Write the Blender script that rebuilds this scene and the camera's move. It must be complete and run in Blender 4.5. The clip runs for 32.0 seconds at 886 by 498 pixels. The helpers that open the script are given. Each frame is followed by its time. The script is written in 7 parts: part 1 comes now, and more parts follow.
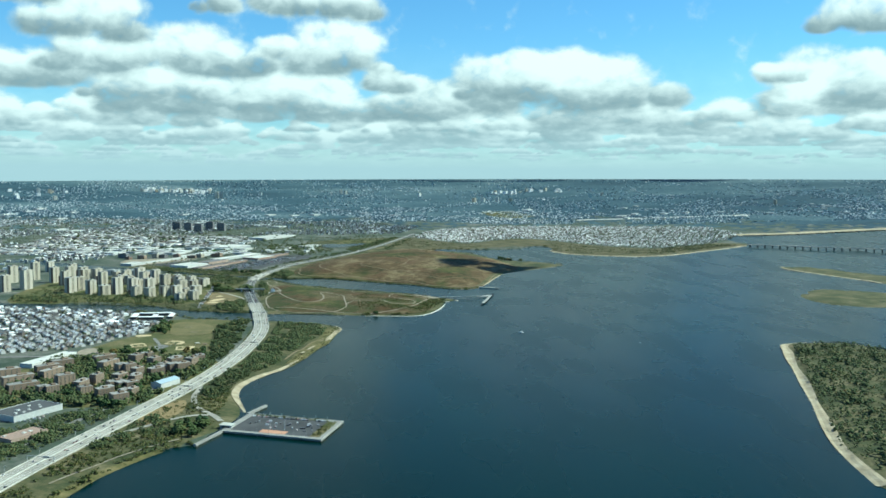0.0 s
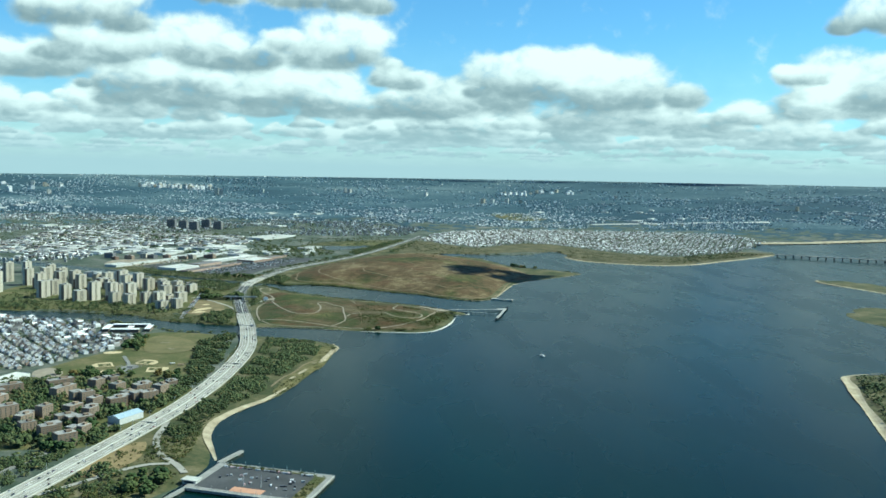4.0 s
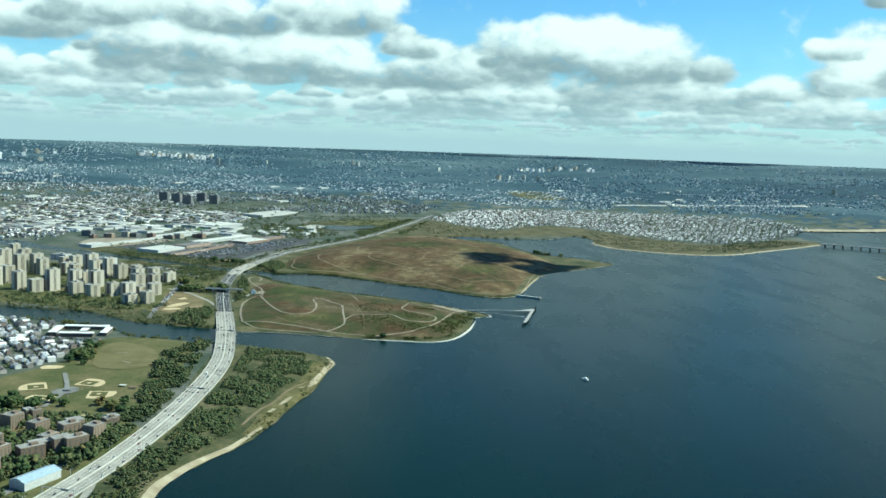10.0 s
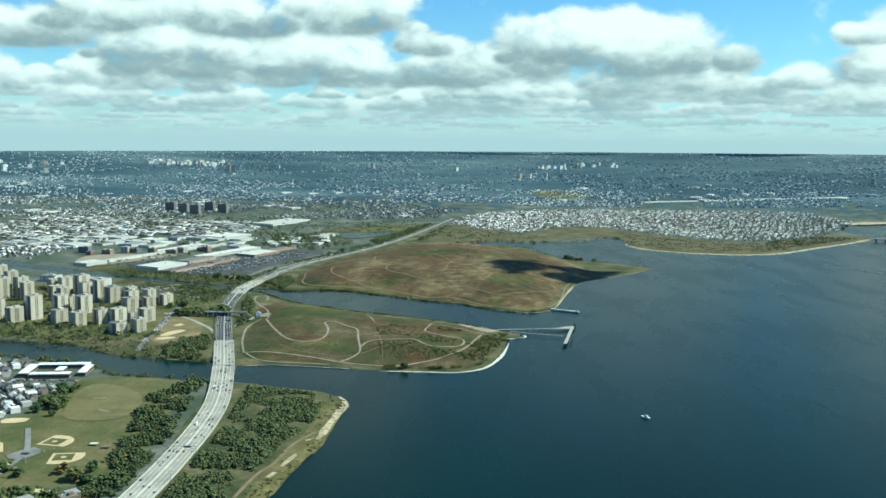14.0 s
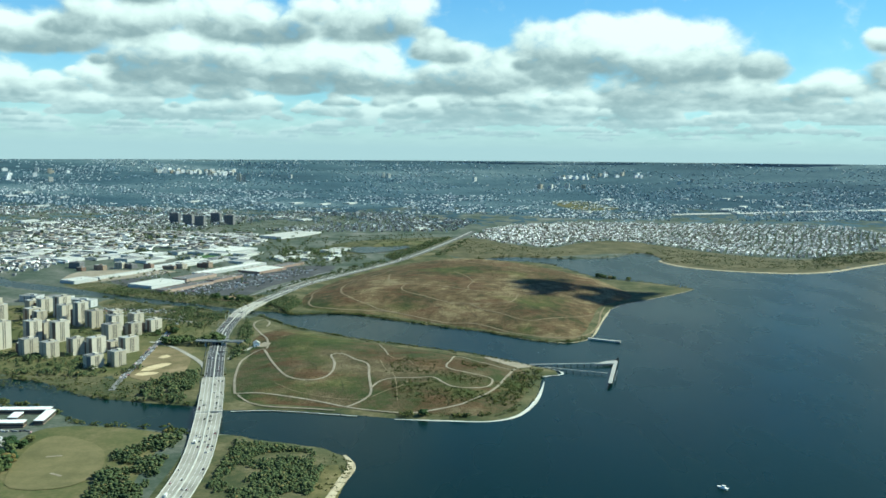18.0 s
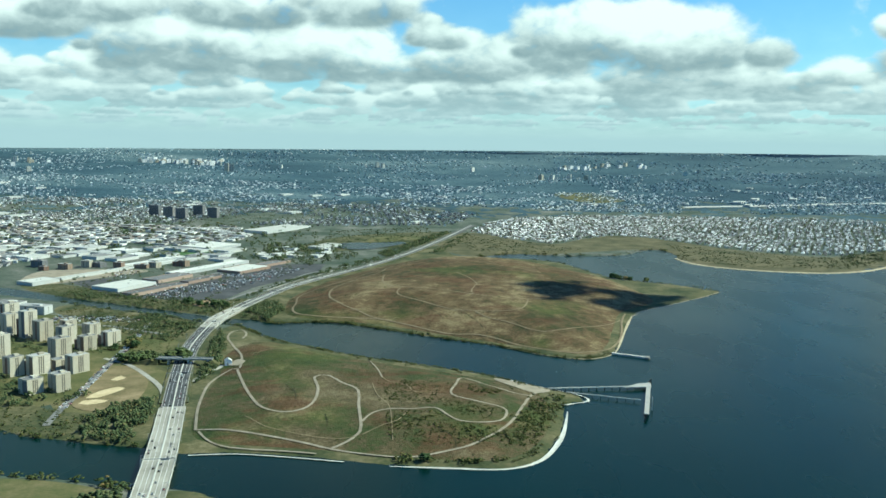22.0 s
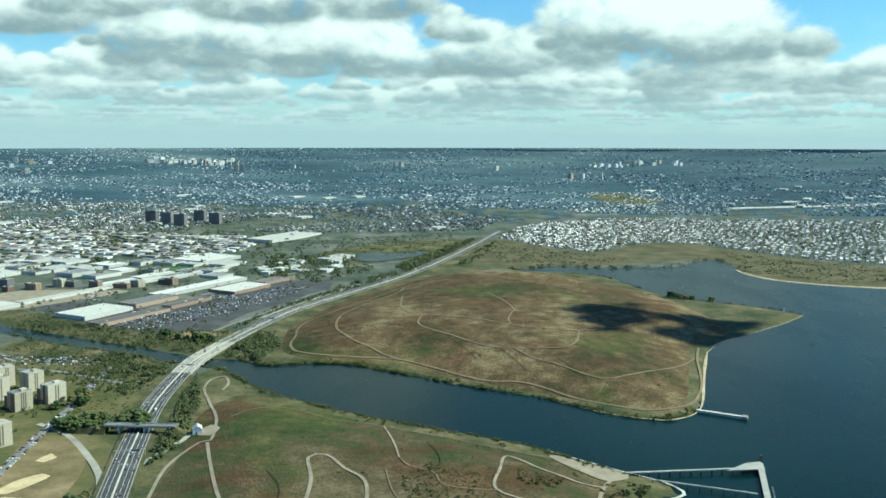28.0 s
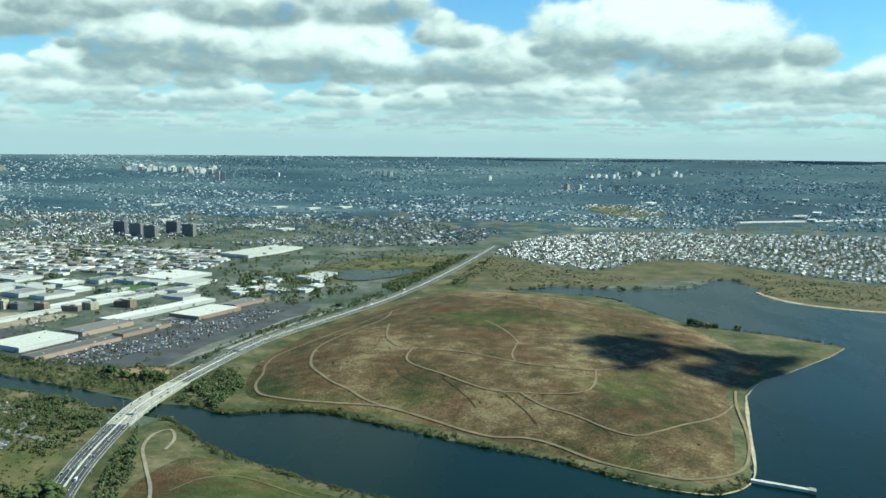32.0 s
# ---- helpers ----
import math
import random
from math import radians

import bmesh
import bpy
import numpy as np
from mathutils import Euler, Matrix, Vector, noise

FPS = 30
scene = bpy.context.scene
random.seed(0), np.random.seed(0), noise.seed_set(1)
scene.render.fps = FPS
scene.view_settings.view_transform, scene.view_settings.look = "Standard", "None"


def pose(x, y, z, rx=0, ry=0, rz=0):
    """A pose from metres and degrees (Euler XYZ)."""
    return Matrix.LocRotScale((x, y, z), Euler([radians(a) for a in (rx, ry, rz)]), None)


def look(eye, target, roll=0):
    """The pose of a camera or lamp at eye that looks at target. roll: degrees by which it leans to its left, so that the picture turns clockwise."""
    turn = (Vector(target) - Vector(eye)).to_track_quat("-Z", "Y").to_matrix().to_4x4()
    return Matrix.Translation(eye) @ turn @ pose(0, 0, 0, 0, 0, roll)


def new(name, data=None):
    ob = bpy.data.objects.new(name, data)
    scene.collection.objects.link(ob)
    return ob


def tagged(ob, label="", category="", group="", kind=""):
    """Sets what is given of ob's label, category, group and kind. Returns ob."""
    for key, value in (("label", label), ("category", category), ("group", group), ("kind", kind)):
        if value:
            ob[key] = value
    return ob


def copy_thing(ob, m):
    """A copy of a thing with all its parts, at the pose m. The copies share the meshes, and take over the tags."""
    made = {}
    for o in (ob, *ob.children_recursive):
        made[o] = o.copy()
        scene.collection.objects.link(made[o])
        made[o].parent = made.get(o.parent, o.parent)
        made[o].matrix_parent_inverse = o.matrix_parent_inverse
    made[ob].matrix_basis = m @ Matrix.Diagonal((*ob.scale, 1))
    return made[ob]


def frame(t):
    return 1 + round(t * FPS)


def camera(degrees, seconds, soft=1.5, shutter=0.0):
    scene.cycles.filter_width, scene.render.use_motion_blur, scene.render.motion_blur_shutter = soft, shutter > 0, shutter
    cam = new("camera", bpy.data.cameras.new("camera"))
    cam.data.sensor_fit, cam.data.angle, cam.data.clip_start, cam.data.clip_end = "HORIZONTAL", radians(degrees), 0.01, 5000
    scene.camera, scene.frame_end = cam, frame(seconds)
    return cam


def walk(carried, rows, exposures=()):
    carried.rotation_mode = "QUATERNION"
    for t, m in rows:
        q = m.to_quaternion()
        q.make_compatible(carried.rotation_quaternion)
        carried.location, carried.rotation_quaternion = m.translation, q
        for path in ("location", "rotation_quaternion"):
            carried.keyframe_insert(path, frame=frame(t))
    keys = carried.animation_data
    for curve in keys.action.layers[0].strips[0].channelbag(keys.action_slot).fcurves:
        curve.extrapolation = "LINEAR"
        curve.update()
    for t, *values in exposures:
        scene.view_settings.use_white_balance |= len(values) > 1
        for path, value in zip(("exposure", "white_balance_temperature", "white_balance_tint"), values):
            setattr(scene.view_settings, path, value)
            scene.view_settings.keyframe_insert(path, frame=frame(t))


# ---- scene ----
# Aerial view of a bay shore with a parkway, two grassy mounds and a town. The plan is drawn at 0.45 of true size.
import collections
from mathutils import geometry

# ---------------------------------------------------------------- camera
cam = camera(50.83, 32.0, soft=1.6)
# seconds, place, yaw to the left, pitch, roll (degrees)
PATH = [
    (0, -0.18, 0.13, 189.82, -1.930, -4.960, 0.484),
    (0.5, -0.34, 16.05, 189.69, -1.872, -4.758, 0.511),
    (1, -0.65, 32.12, 189.59, -1.900, -4.672, 0.446),
    (1.5, -1.06, 48.30, 189.52, -1.885, -4.735, 0.591),
    (2, -1.55, 64.53, 189.50, -1.854, -4.862, 0.797),
    (2.5, -2.08, 80.77, 189.51, -1.824, -4.956, 0.980),
    (3, -2.64, 96.99, 189.56, -1.754, -5.009, 1.159),
    (3.5, -3.20, 113.18, 189.64, -1.658, -5.007, 1.289),
    (5.5, -5.39, 177.15, 190.26, -1.756, -5.128, 2.028),
    (6, -5.90, 192.91, 190.46, -1.760, -5.238, 1.671),
    (6.5, -6.40, 208.57, 190.67, -1.717, -5.293, 1.358),
    (7, -6.90, 224.13, 190.88, -1.673, -5.372, 1.173),
    (7.5, -7.39, 239.60, 191.08, -1.561, -5.530, 1.094),
    (8, -7.89, 254.99, 191.26, -1.420, -5.777, 1.099),
    (8.5, -8.40, 270.29, 191.43, -1.285, -6.064, 1.288),
    (9, -8.92, 285.52, 191.58, -1.218, -6.326, 1.656),
    (9.5, -9.47, 300.70, 191.70, -1.198, -6.535, 2.148),
    (10, -10.04, 315.82, 191.78, -1.148, -6.692, 2.531),
    (10.5, -10.64, 330.90, 191.83, -1.072, -6.768, 2.540),
    (11, -11.27, 345.95, 191.83, -0.952, -6.859, 2.265),
    (11.5, -11.94, 360.98, 191.79, -0.806, -6.919, 1.930),
    (12, -12.65, 376.00, 191.71, -0.618, -6.925, 1.501),
    (12.5, -13.40, 391.02, 191.58, -0.427, -6.887, 1.134),
    (13, -14.20, 406.04, 191.40, -0.284, -6.829, 0.881),
    (13.5, -15.04, 421.08, 191.17, -0.172, -6.795, 0.797),
    (14, -15.92, 436.14, 190.89, -0.023, -6.762, 0.847),
    (14.5, -16.83, 451.23, 190.57, 0.121, -6.735, 0.943),
    (16.5, -20.86, 511.91, 188.91, 0.790, -6.422, 1.016),
    (17, -21.93, 527.17, 188.42, 0.888, -6.308, 0.954),
    (17.5, -23.03, 542.46, 187.90, 0.927, -6.233, 0.951),
    (18, -24.14, 557.80, 187.38, 0.916, -6.188, 0.977),
    (18.5, -25.26, 573.16, 186.84, 0.857, -6.264, 0.860),
    (19, -26.38, 588.54, 186.31, 0.788, -6.342, 0.673),
    (19.5, -27.51, 603.95, 185.78, 0.708, -6.428, 0.677),
    (20, -28.64, 619.37, 185.27, 0.643, -6.450, 0.830),
    (20.5, -29.76, 634.81, 184.77, 0.588, -6.474, 1.075),
    (21, -30.87, 650.24, 184.31, 0.560, -6.522, 1.261),
    (21.5, -31.97, 665.67, 183.87, 0.562, -6.665, 1.274),
    (22, -33.05, 681.08, 183.47, 0.557, -6.776, 1.095),
    (22.5, -34.13, 696.48, 183.12, 0.573, -6.835, 0.913),
    (23, -35.18, 711.85, 182.81, 0.647, -6.867, 0.723),
    (23.5, -36.22, 727.18, 182.55, 0.730, -6.872, 0.525),
    (24, -37.25, 742.48, 182.34, 0.842, -6.815, 0.323),
    (24.5, -38.26, 757.73, 182.18, 0.991, -6.787, 0.042),
    (25, -39.26, 772.93, 182.07, 1.148, -6.775, -0.003),
    (25.5, -40.25, 788.08, 182.01, 1.344, -6.794, 0.173),
    (27.5, -44.13, 848.22, 182.05, 1.725, -6.939, 0.706),
    (28, -45.09, 863.16, 182.07, 1.765, -6.960, 0.656),
    (28.5, -46.04, 878.08, 182.06, 1.733, -6.940, 0.602),
    (29, -46.99, 893.01, 181.98, 1.699, -6.884, 0.661),
    (29.5, -47.94, 907.95, 181.82, 1.653, -6.783, 0.722),
    (30, -48.87, 922.94, 181.53, 1.544, -6.695, 0.670),
    (30.5, -49.78, 938.00, 181.08, 1.427, -6.529, 0.679),
    (31, -50.65, 953.16, 180.43, 1.312, -6.447, 0.752),
    (31.5, -51.48, 968.48, 179.51, 1.210, -6.422, 0.869),
    (32, -52.24, 983.98, 178.29, 1.099, -6.371, 1.090),
]


def aim(x, y, z, yaw, pitch, roll):
    a, b = radians(yaw), radians(pitch)
    ahead = Vector((-math.sin(a) * math.cos(b), math.cos(a) * math.cos(b), math.sin(b)))
    return look((x, y, z), Vector((x, y, z)) + ahead * 10, roll)


walk(cam, [(t, aim(*row)) for t, *row in PATH], [(0, 0.44, 5580, -13), (13, 0.44, 5720, -12.5), (32, 0.44, 5850, -12.5)])

# ---------------------------------------------------------------- light
SUN_AZ, SUN_EL = 80.0, 43.0        # degrees: azimuth clockwise from +y, elevation
world = bpy.data.worlds.new("sky")
scene.world = world
world.use_nodes = True
wt = world.node_tree
sky = wt.nodes.new("ShaderNodeTexSky")
sky.sky_type, sky.sun_disc = "NISHITA", False
sky.sun_elevation, sky.sun_rotation = radians(SUN_EL), radians(SUN_AZ)
sky.altitude, sky.air_density, sky.dust_density, sky.ozone_density = 400, 1.0, 0.0, 3.0
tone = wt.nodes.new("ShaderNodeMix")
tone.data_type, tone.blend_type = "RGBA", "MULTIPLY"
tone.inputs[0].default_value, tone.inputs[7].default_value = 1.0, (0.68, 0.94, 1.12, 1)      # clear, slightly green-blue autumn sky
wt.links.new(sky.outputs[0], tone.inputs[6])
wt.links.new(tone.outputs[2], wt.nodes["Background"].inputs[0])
wt.nodes["Background"].inputs[1].default_value = 0.096
sun = new("sun", bpy.data.lights.new("sun", "SUN"))
sun.data.energy, sun.data.angle, sun.data.color = 5.6, radians(0.9), (1.0, 0.92, 0.75)
TO_SUN = Vector((math.sin(radians(SUN_AZ)) * math.cos(radians(SUN_EL)), math.cos(radians(SUN_AZ)) * math.cos(radians(SUN_EL)), math.sin(radians(SUN_EL))))
sun.matrix_world = look((0, 0, 900), Vector((0, 0, 900)) - TO_SUN)

# ---------------------------------------------------------------- the shape of the land
MID, RIM = Vector((-25, 490)), 4150.0


def swell(x, y):
    """0 to the left of the view and 1 to the right of it, where the sheet ends sooner and rises faster."""
    a = np.arctan2(np.asarray(x, float) - MID.x, np.asarray(y, float) - MID.y)
    k = np.clip(a / 0.25, 0, 1) * np.clip((2.6 - a) / 0.5, 0, 1)
    return k * k * (3 - 2 * k)


def rim(x, y):
    return RIM - 200 * swell(x, y)


def base(x, y):
    """The far country rises gently to the rim of the sheet."""
    r = max(0.0, (math.hypot(x - MID.x, y - MID.y) - 1500) / 2750)
    return 142 * r ** 1.8 * (1 + 0.145 * min(max((x - MID.x) / 1850, -1.2), 1.2)) * (1 + 0.17 * float(swell(x, y))) if r else 0.0


def curve(points, step=6.0, closed=False):
    """A smooth line through plan points, at about that spacing."""
    p = [Vector(q) for q in points]
    n, out = len(p), []
    for i in range(n if closed else n - 1):
        a, b, c, d = (p[(i + k) % n] if closed else p[min(max(i + k, 0), n - 1)] for k in (-1, 0, 1, 2))
        m = max(1, int((c - b).length / step))
        for j in range(m):
            u = j / m
            out.append(0.5 * ((2 * b) + (c - a) * u + (2 * a - 5 * b + 4 * c - d) * u * u + (3 * b - a - 3 * c + d) * u ** 3))
    return out if closed else out + [p[-1]]


SHORE_SOUTH = [(-330, -700), (-300, -200), (-262, 180), (-232, 400), (-204, 500), (-190, 555), (-176, 589), (-160, 620), (-147, 626), (-140, 655),
               (-128, 700), (-136, 736), (-141, 756), (-144, 768), (-145, 782), (-144, 798), (-141, 814), (-133, 831), (-126, 848), (-117, 865), (-110, 886), (-104, 912), (-99, 942), (-93, 973), (-87, 1000), (-84, 1043), (-82, 1085), (-87, 1104), (-99, 1118), (-114, 1127), (-138, 1134), (-174, 1148)]
CREEK_SOUTH = [(-174, 1148), (-200, 1148), (-237, 1157), (-274, 1163), (-307, 1190), (-394, 1222), (-473, 1238), (-560, 1246), (-700, 1240), (-860, 1200)]
CREEK_NORTH = [(-860, 1225), (-700, 1275), (-560, 1283), (-445, 1275), (-369, 1268), (-326, 1245), (-296, 1224), (-249, 1212), (-211, 1205), (-185, 1196)]
SHORE_MOUND = [(-185, 1196), (-155, 1201), (-120, 1197), (-92, 1192), (-55, 1184), (-20, 1182), (6, 1185), (22, 1200), (33, 1228), (43, 1264), (50, 1315), (68, 1327), (60, 1345),
               (40, 1360), (18, 1378), (-8, 1400), (-40, 1418), (-70, 1432), (-112, 1453), (-152, 1479), (-195, 1514), (-222, 1550), (-236, 1566)]
CANAL_SOUTH = [(-236, 1566), (-265, 1573), (-290, 1586), (-330, 1609), (-381, 1631), (-450, 1668), (-523, 1702), (-640, 1760), (-800, 1850)]
CANAL_NORTH = [(-790, 1885), (-640, 1793), (-523, 1732), (-462, 1699), (-397, 1663), (-327, 1631), (-290, 1610), (-257, 1596), (-232, 1592)]
SHORE_HILL = [(-232, 1592), (-205, 1574), (-182, 1580), (-150, 1584), (-120, 1570), (-80, 1546), (-38, 1519), (2, 1499), (38, 1470), (57, 1456), (84, 1452), (110, 1476), (131, 1545), (144, 1595),
              (160, 1652), (181, 1691), (211, 1722), (246, 1760), (274, 1791), (303, 1830), (288, 1853), (262, 1878), (225, 1902), (190, 1926), (160, 1997), (133, 2072), (90, 2106), (44, 2119), (16, 2128)]
SHORE_COVE = [(16, 2128), (46, 2146), (63, 2160), (99, 2160), (143, 2148), (191, 2156), (241, 2171), (277, 2215), (303, 2243), (318, 2235), (326, 2195), (322, 2120), (342, 2072), (401, 2030),
              (485, 2010), (564, 2032), (653, 2105), (743, 2177), (819, 2241), (850, 2305), (822, 2365), (886, 2480), (1033, 2502), (1327, 2562), (1900, 2640), (2900, 2720), (3500, 2790)]


def mainland():
    line = []
    for some in (SHORE_SOUTH, CREEK_SOUTH, CREEK_NORTH, SHORE_MOUND, CANAL_SOUTH, CANAL_NORTH, SHORE_HILL, SHORE_COVE):
        line += curve(some, 7)[:-1]
    far = []
    for deg in range(60, -150, -4):      # from the far right round the far side to behind
        a = radians(deg)
        way = Vector((math.sin(a), math.cos(a)))
        far.append(MID + float(rim(MID.x + way.x, MID.y + way.y)) * way)
    return line + [q for q in far if q.y > 2900 or q.x < -400]


ISLES = [
    [(408, 992), (396, 955), (380, 908), (350, 810), (316, 696), (293, 615), (283, 540), (300, 470), (380, 430), (520, 420), (680, 500), (700, 700), (640, 860), (560, 950), (507, 975), (476, 1012), (425, 1008)],
    [(735, 1815), (801, 1797), (862, 1690), (960, 1560), (940, 1480), (860, 1510), (798, 1545), (777, 1627), (733, 1715), (715, 1780)],
    [(581, 1357), (604, 1420), (659, 1476), (749, 1437), (830, 1330), (790, 1230), (665, 1262), (604, 1294)],
]
MAIN = mainland()
LOOPS = [MAIN] + [curve(i, 10, True) for i in ISLES]
# feet of the two mounds
MOUND = curve([(-203, 1300), (-195, 1250), (-184, 1222), (-160, 1213), (-90, 1205), (-10, 1196), (18, 1222), (34, 1280), (28, 1345), (-20, 1385), (-80, 1418), (-150, 1458), (-200, 1490), (-218, 1440), (-208, 1370)], 8, True)
HILL = curve([(-206, 1640), (-196, 1614), (-168, 1598), (-110, 1583), (-40, 1540), (30, 1496), (86, 1470), (108, 1508), (126, 1580), (150, 1670), (200, 1745), (190, 1840), (170, 1920), (130, 2000), (70, 2076), (-10, 2104), (-62, 2096), (-112, 2030), (-152, 1940), (-186, 1850), (-206, 1760), (-213, 1700)], 8, True)


def inside(loop, x, y):
    """Which of the points lie in a closed line (numpy arrays)."""
    a = np.array([tuple(q) for q in loop])
    b = np.roll(a, -1, 0)
    hit = np.zeros(len(x), bool)
    for (x0, y0), (x1, y1) in zip(a, b):
        if y0 != y1:
            hit ^= ((y0 > y) != (y1 > y)) & (x < (x1 - x0) * (y - y0) / (y1 - y0) + x0)
    return hit


def off(loop, x, y, far=200.0):
    """Distance to a closed line (numpy arrays), up to far."""
    a = np.array([tuple(q) for q in loop])
    b = np.roll(a, -1, 0)
    if len(x) < 40:
        d = b - a
        p = np.stack([x, y], 1)[:, None] - a
        u = np.clip((p * d).sum(-1) / ((d * d).sum(-1) + 1e-9), 0, 1)
        return np.minimum(far, np.sqrt(((p - u[..., None] * d) ** 2).sum(-1)).min(1))
    best = np.full(len(x), far)
    for (x0, y0), (x1, y1) in zip(a, b):
        near = np.flatnonzero((x > min(x0, x1) - far) & (x < max(x0, x1) + far) & (y > min(y0, y1) - far) & (y < max(y0, y1) + far))
        if len(near) == 0:
            continue
        px, py, dx, dy = x[near], y[near], x1 - x0, y1 - y0
        u = np.clip(((px - x0) * dx + (py - y0) * dy) / (dx * dx + dy * dy + 1e-9), 0, 1)
        best[near] = np.minimum(best[near], np.hypot(px - x0 - u * dx, py - y0 - u * dy))
    return best


def heights(x, y):
    """The ground's height at plan points (numpy arrays)."""
    r = np.hypot(x - MID.x, y - MID.y)
    z = 142 * np.maximum(0, (r - 1500) / 2750) ** 1.8 * (1 + 0.145 * np.clip((x - MID.x) / 1850, -1.2, 1.2)) * (1 + 0.17 * swell(x, y))
    shore = np.full(len(x), 60.0)
    for loop in LOOPS:
        shore = np.minimum(shore, off(loop, x, y, 60.0))
    z = z - 0.5 + 1.7 * np.clip(shore / 9, 0, 1) ** 0.7
    for loop, top, wide in ((MOUND, 6.2, 75.0), (HILL, 17.0, 150.0)):
        d = np.where(inside(loop, x, y), off(loop, x, y, wide), 0) / wide
        z = z + top * (1 - (1 - np.clip(d, 0, 1)) ** 1.8)
    for k in range(3):
        s = (0.011, 0.031, 0.09)[k]
        z = z + np.where(shore > 4, (0.5, 0.3, 0.12)[k], 0) * np.sin(x * s + 1.3 * k + 2 * np.sin(y * s * 0.7)) * np.cos(y * s * 1.1 + k)
    return z


def ground_z(points):
    a = np.array([(q[0], q[1]) for q in points], float)
    return heights(a[:, 0], a[:, 1])


def gz(x, y):
    return float(heights(np.array([x], float), np.array([y], float))[0])


# ---------------------------------------------------------------- materials
def mat(name, rough=0.9, metal=0.0, spec=0.3):
    m = bpy.data.materials.new(name)
    m.use_nodes = True
    b = m.node_tree.nodes["Principled BSDF"]
    b.inputs["Roughness"].default_value, b.inputs["Metallic"].default_value = rough, metal
    b.inputs["Specular IOR Level"].default_value = spec
    return m, m.node_tree, b


def node(nt, kind, **kw):
    n = nt.nodes.new(kind)
    for k, v in kw.items():
        n.inputs[k].default_value = v
    return n


def ramp(nt, fac, stops):
    n = nt.nodes.new("ShaderNodeValToRGB")
    e = n.color_ramp.elements
    while len(e) < len(stops):
        e.new(0.5)
    for el, (at, col) in zip(e, stops):
        el.position, el.color = at, (*col, 1)
    nt.links.new(fac, n.inputs[0])
    return n.outputs[0]


def noise_of(nt, scale, detail=4.0, rough=0.55, vec=None, stretch=None):
    tc = nt.nodes.new("ShaderNodeTexCoord")
    src = vec or tc.outputs["Object"]
    if stretch:
        mp = nt.nodes.new("ShaderNodeMapping")
        mp.inputs["Scale"].default_value = stretch
        nt.links.new(src, mp.inputs[0])
        src = mp.outputs[0]
    n = node(nt, "ShaderNodeTexNoise", Scale=scale, Detail=detail, Roughness=rough)
    nt.links.new(src, n.inputs["Vector"])
    return n.outputs["Fac"]


def mix(nt, fac, a, b, how="MIX"):
    n = nt.nodes.new("ShaderNodeMix")
    n.data_type, n.blend_type = "RGBA", how
    for sock, v in ((n.inputs[0], fac), (n.inputs[6], a), (n.inputs[7], b)):
        if isinstance(v, (int, float)):
            sock.default_value = v
        elif isinstance(v, tuple):
            sock.default_value = (*v, 1)
        else:
            nt.links.new(v, sock)
    return n.outputs[2]


def bump(nt, b, height, strength=0.3, dist=1.0):
    n = node(nt, "ShaderNodeBump", Strength=strength, Distance=dist)
    nt.links.new(height, n.inputs["Height"])
    nt.links.new(n.outputs[0], b.inputs["Normal"])


def patchy(name, stops, big, small, rough=0.95, relief=0.0, soft=0.5, stretch=None, spec=0.2):
    """A surface of mixed colours at two scales."""
    m, nt, b = mat(name, rough, 0, spec)
    n1, n2 = noise_of(nt, big, 5, 0.6, stretch=stretch), noise_of(nt, small, 6, 0.65)
    a = nt.nodes.new("ShaderNodeMath")
    a.operation = "MULTIPLY_ADD"
    nt.links.new(n2, a.inputs[0])
    a.inputs[1].default_value = soft
    s = nt.nodes.new("ShaderNodeMath")
    s.operation = "SUBTRACT"
    nt.links.new(n1, s.inputs[0])
    s.inputs[1].default_value = soft / 2
    nt.links.new(s.outputs[0], a.inputs[2])
    nt.links.new(ramp(nt, a.outputs[0], stops), b.inputs["Base Color"])
    if relief:
        bump(nt, b, n2, 0.6, relief)
    return m


def grassland(name, stops, streak, green=0.5):
    """Dry grass: broad drifts, mottling and fine tufts."""
    m, nt, b = mat(name, 0.97, 0, 0.15)
    n1, n2, n3 = noise_of(nt, 0.013, 5, 0.62, stretch=streak), noise_of(nt, 0.07, 6, 0.65), noise_of(nt, 0.55, 5, 0.7)
    s1 = mix(nt, 0.45, n1, n2)
    s2 = mix(nt, 0.3, s1, n3)
    col = ramp(nt, s2, stops)
    tint = noise_of(nt, 0.0085, 4, 0.6)
    tint2 = noise_of(nt, 0.017, 5, 0.65, stretch=(1, 1.4, 1))
    col = mix(nt, ramp(nt, tint, [(green, (0, 0, 0)), (green + 0.12, (0.8, 0.8, 0.8))]), col, ramp(nt, s2, [(0.4, (0.026, 0.042, 0.012)), (0.5, (0.06, 0.074, 0.02)), (0.6, (0.13, 0.125, 0.045))]))
    col = mix(nt, ramp(nt, tint2, [(0.52, (0, 0, 0)), (0.62, (0.75, 0.75, 0.75))]), col, ramp(nt, s2, [(0.4, (0.05, 0.028, 0.013)), (0.5, (0.085, 0.045, 0.022)), (0.6, (0.15, 0.1, 0.055))]))
    nt.links.new(col, b.inputs["Base Color"])
    bump(nt, b, n3, 0.9, 0.8)
    return m


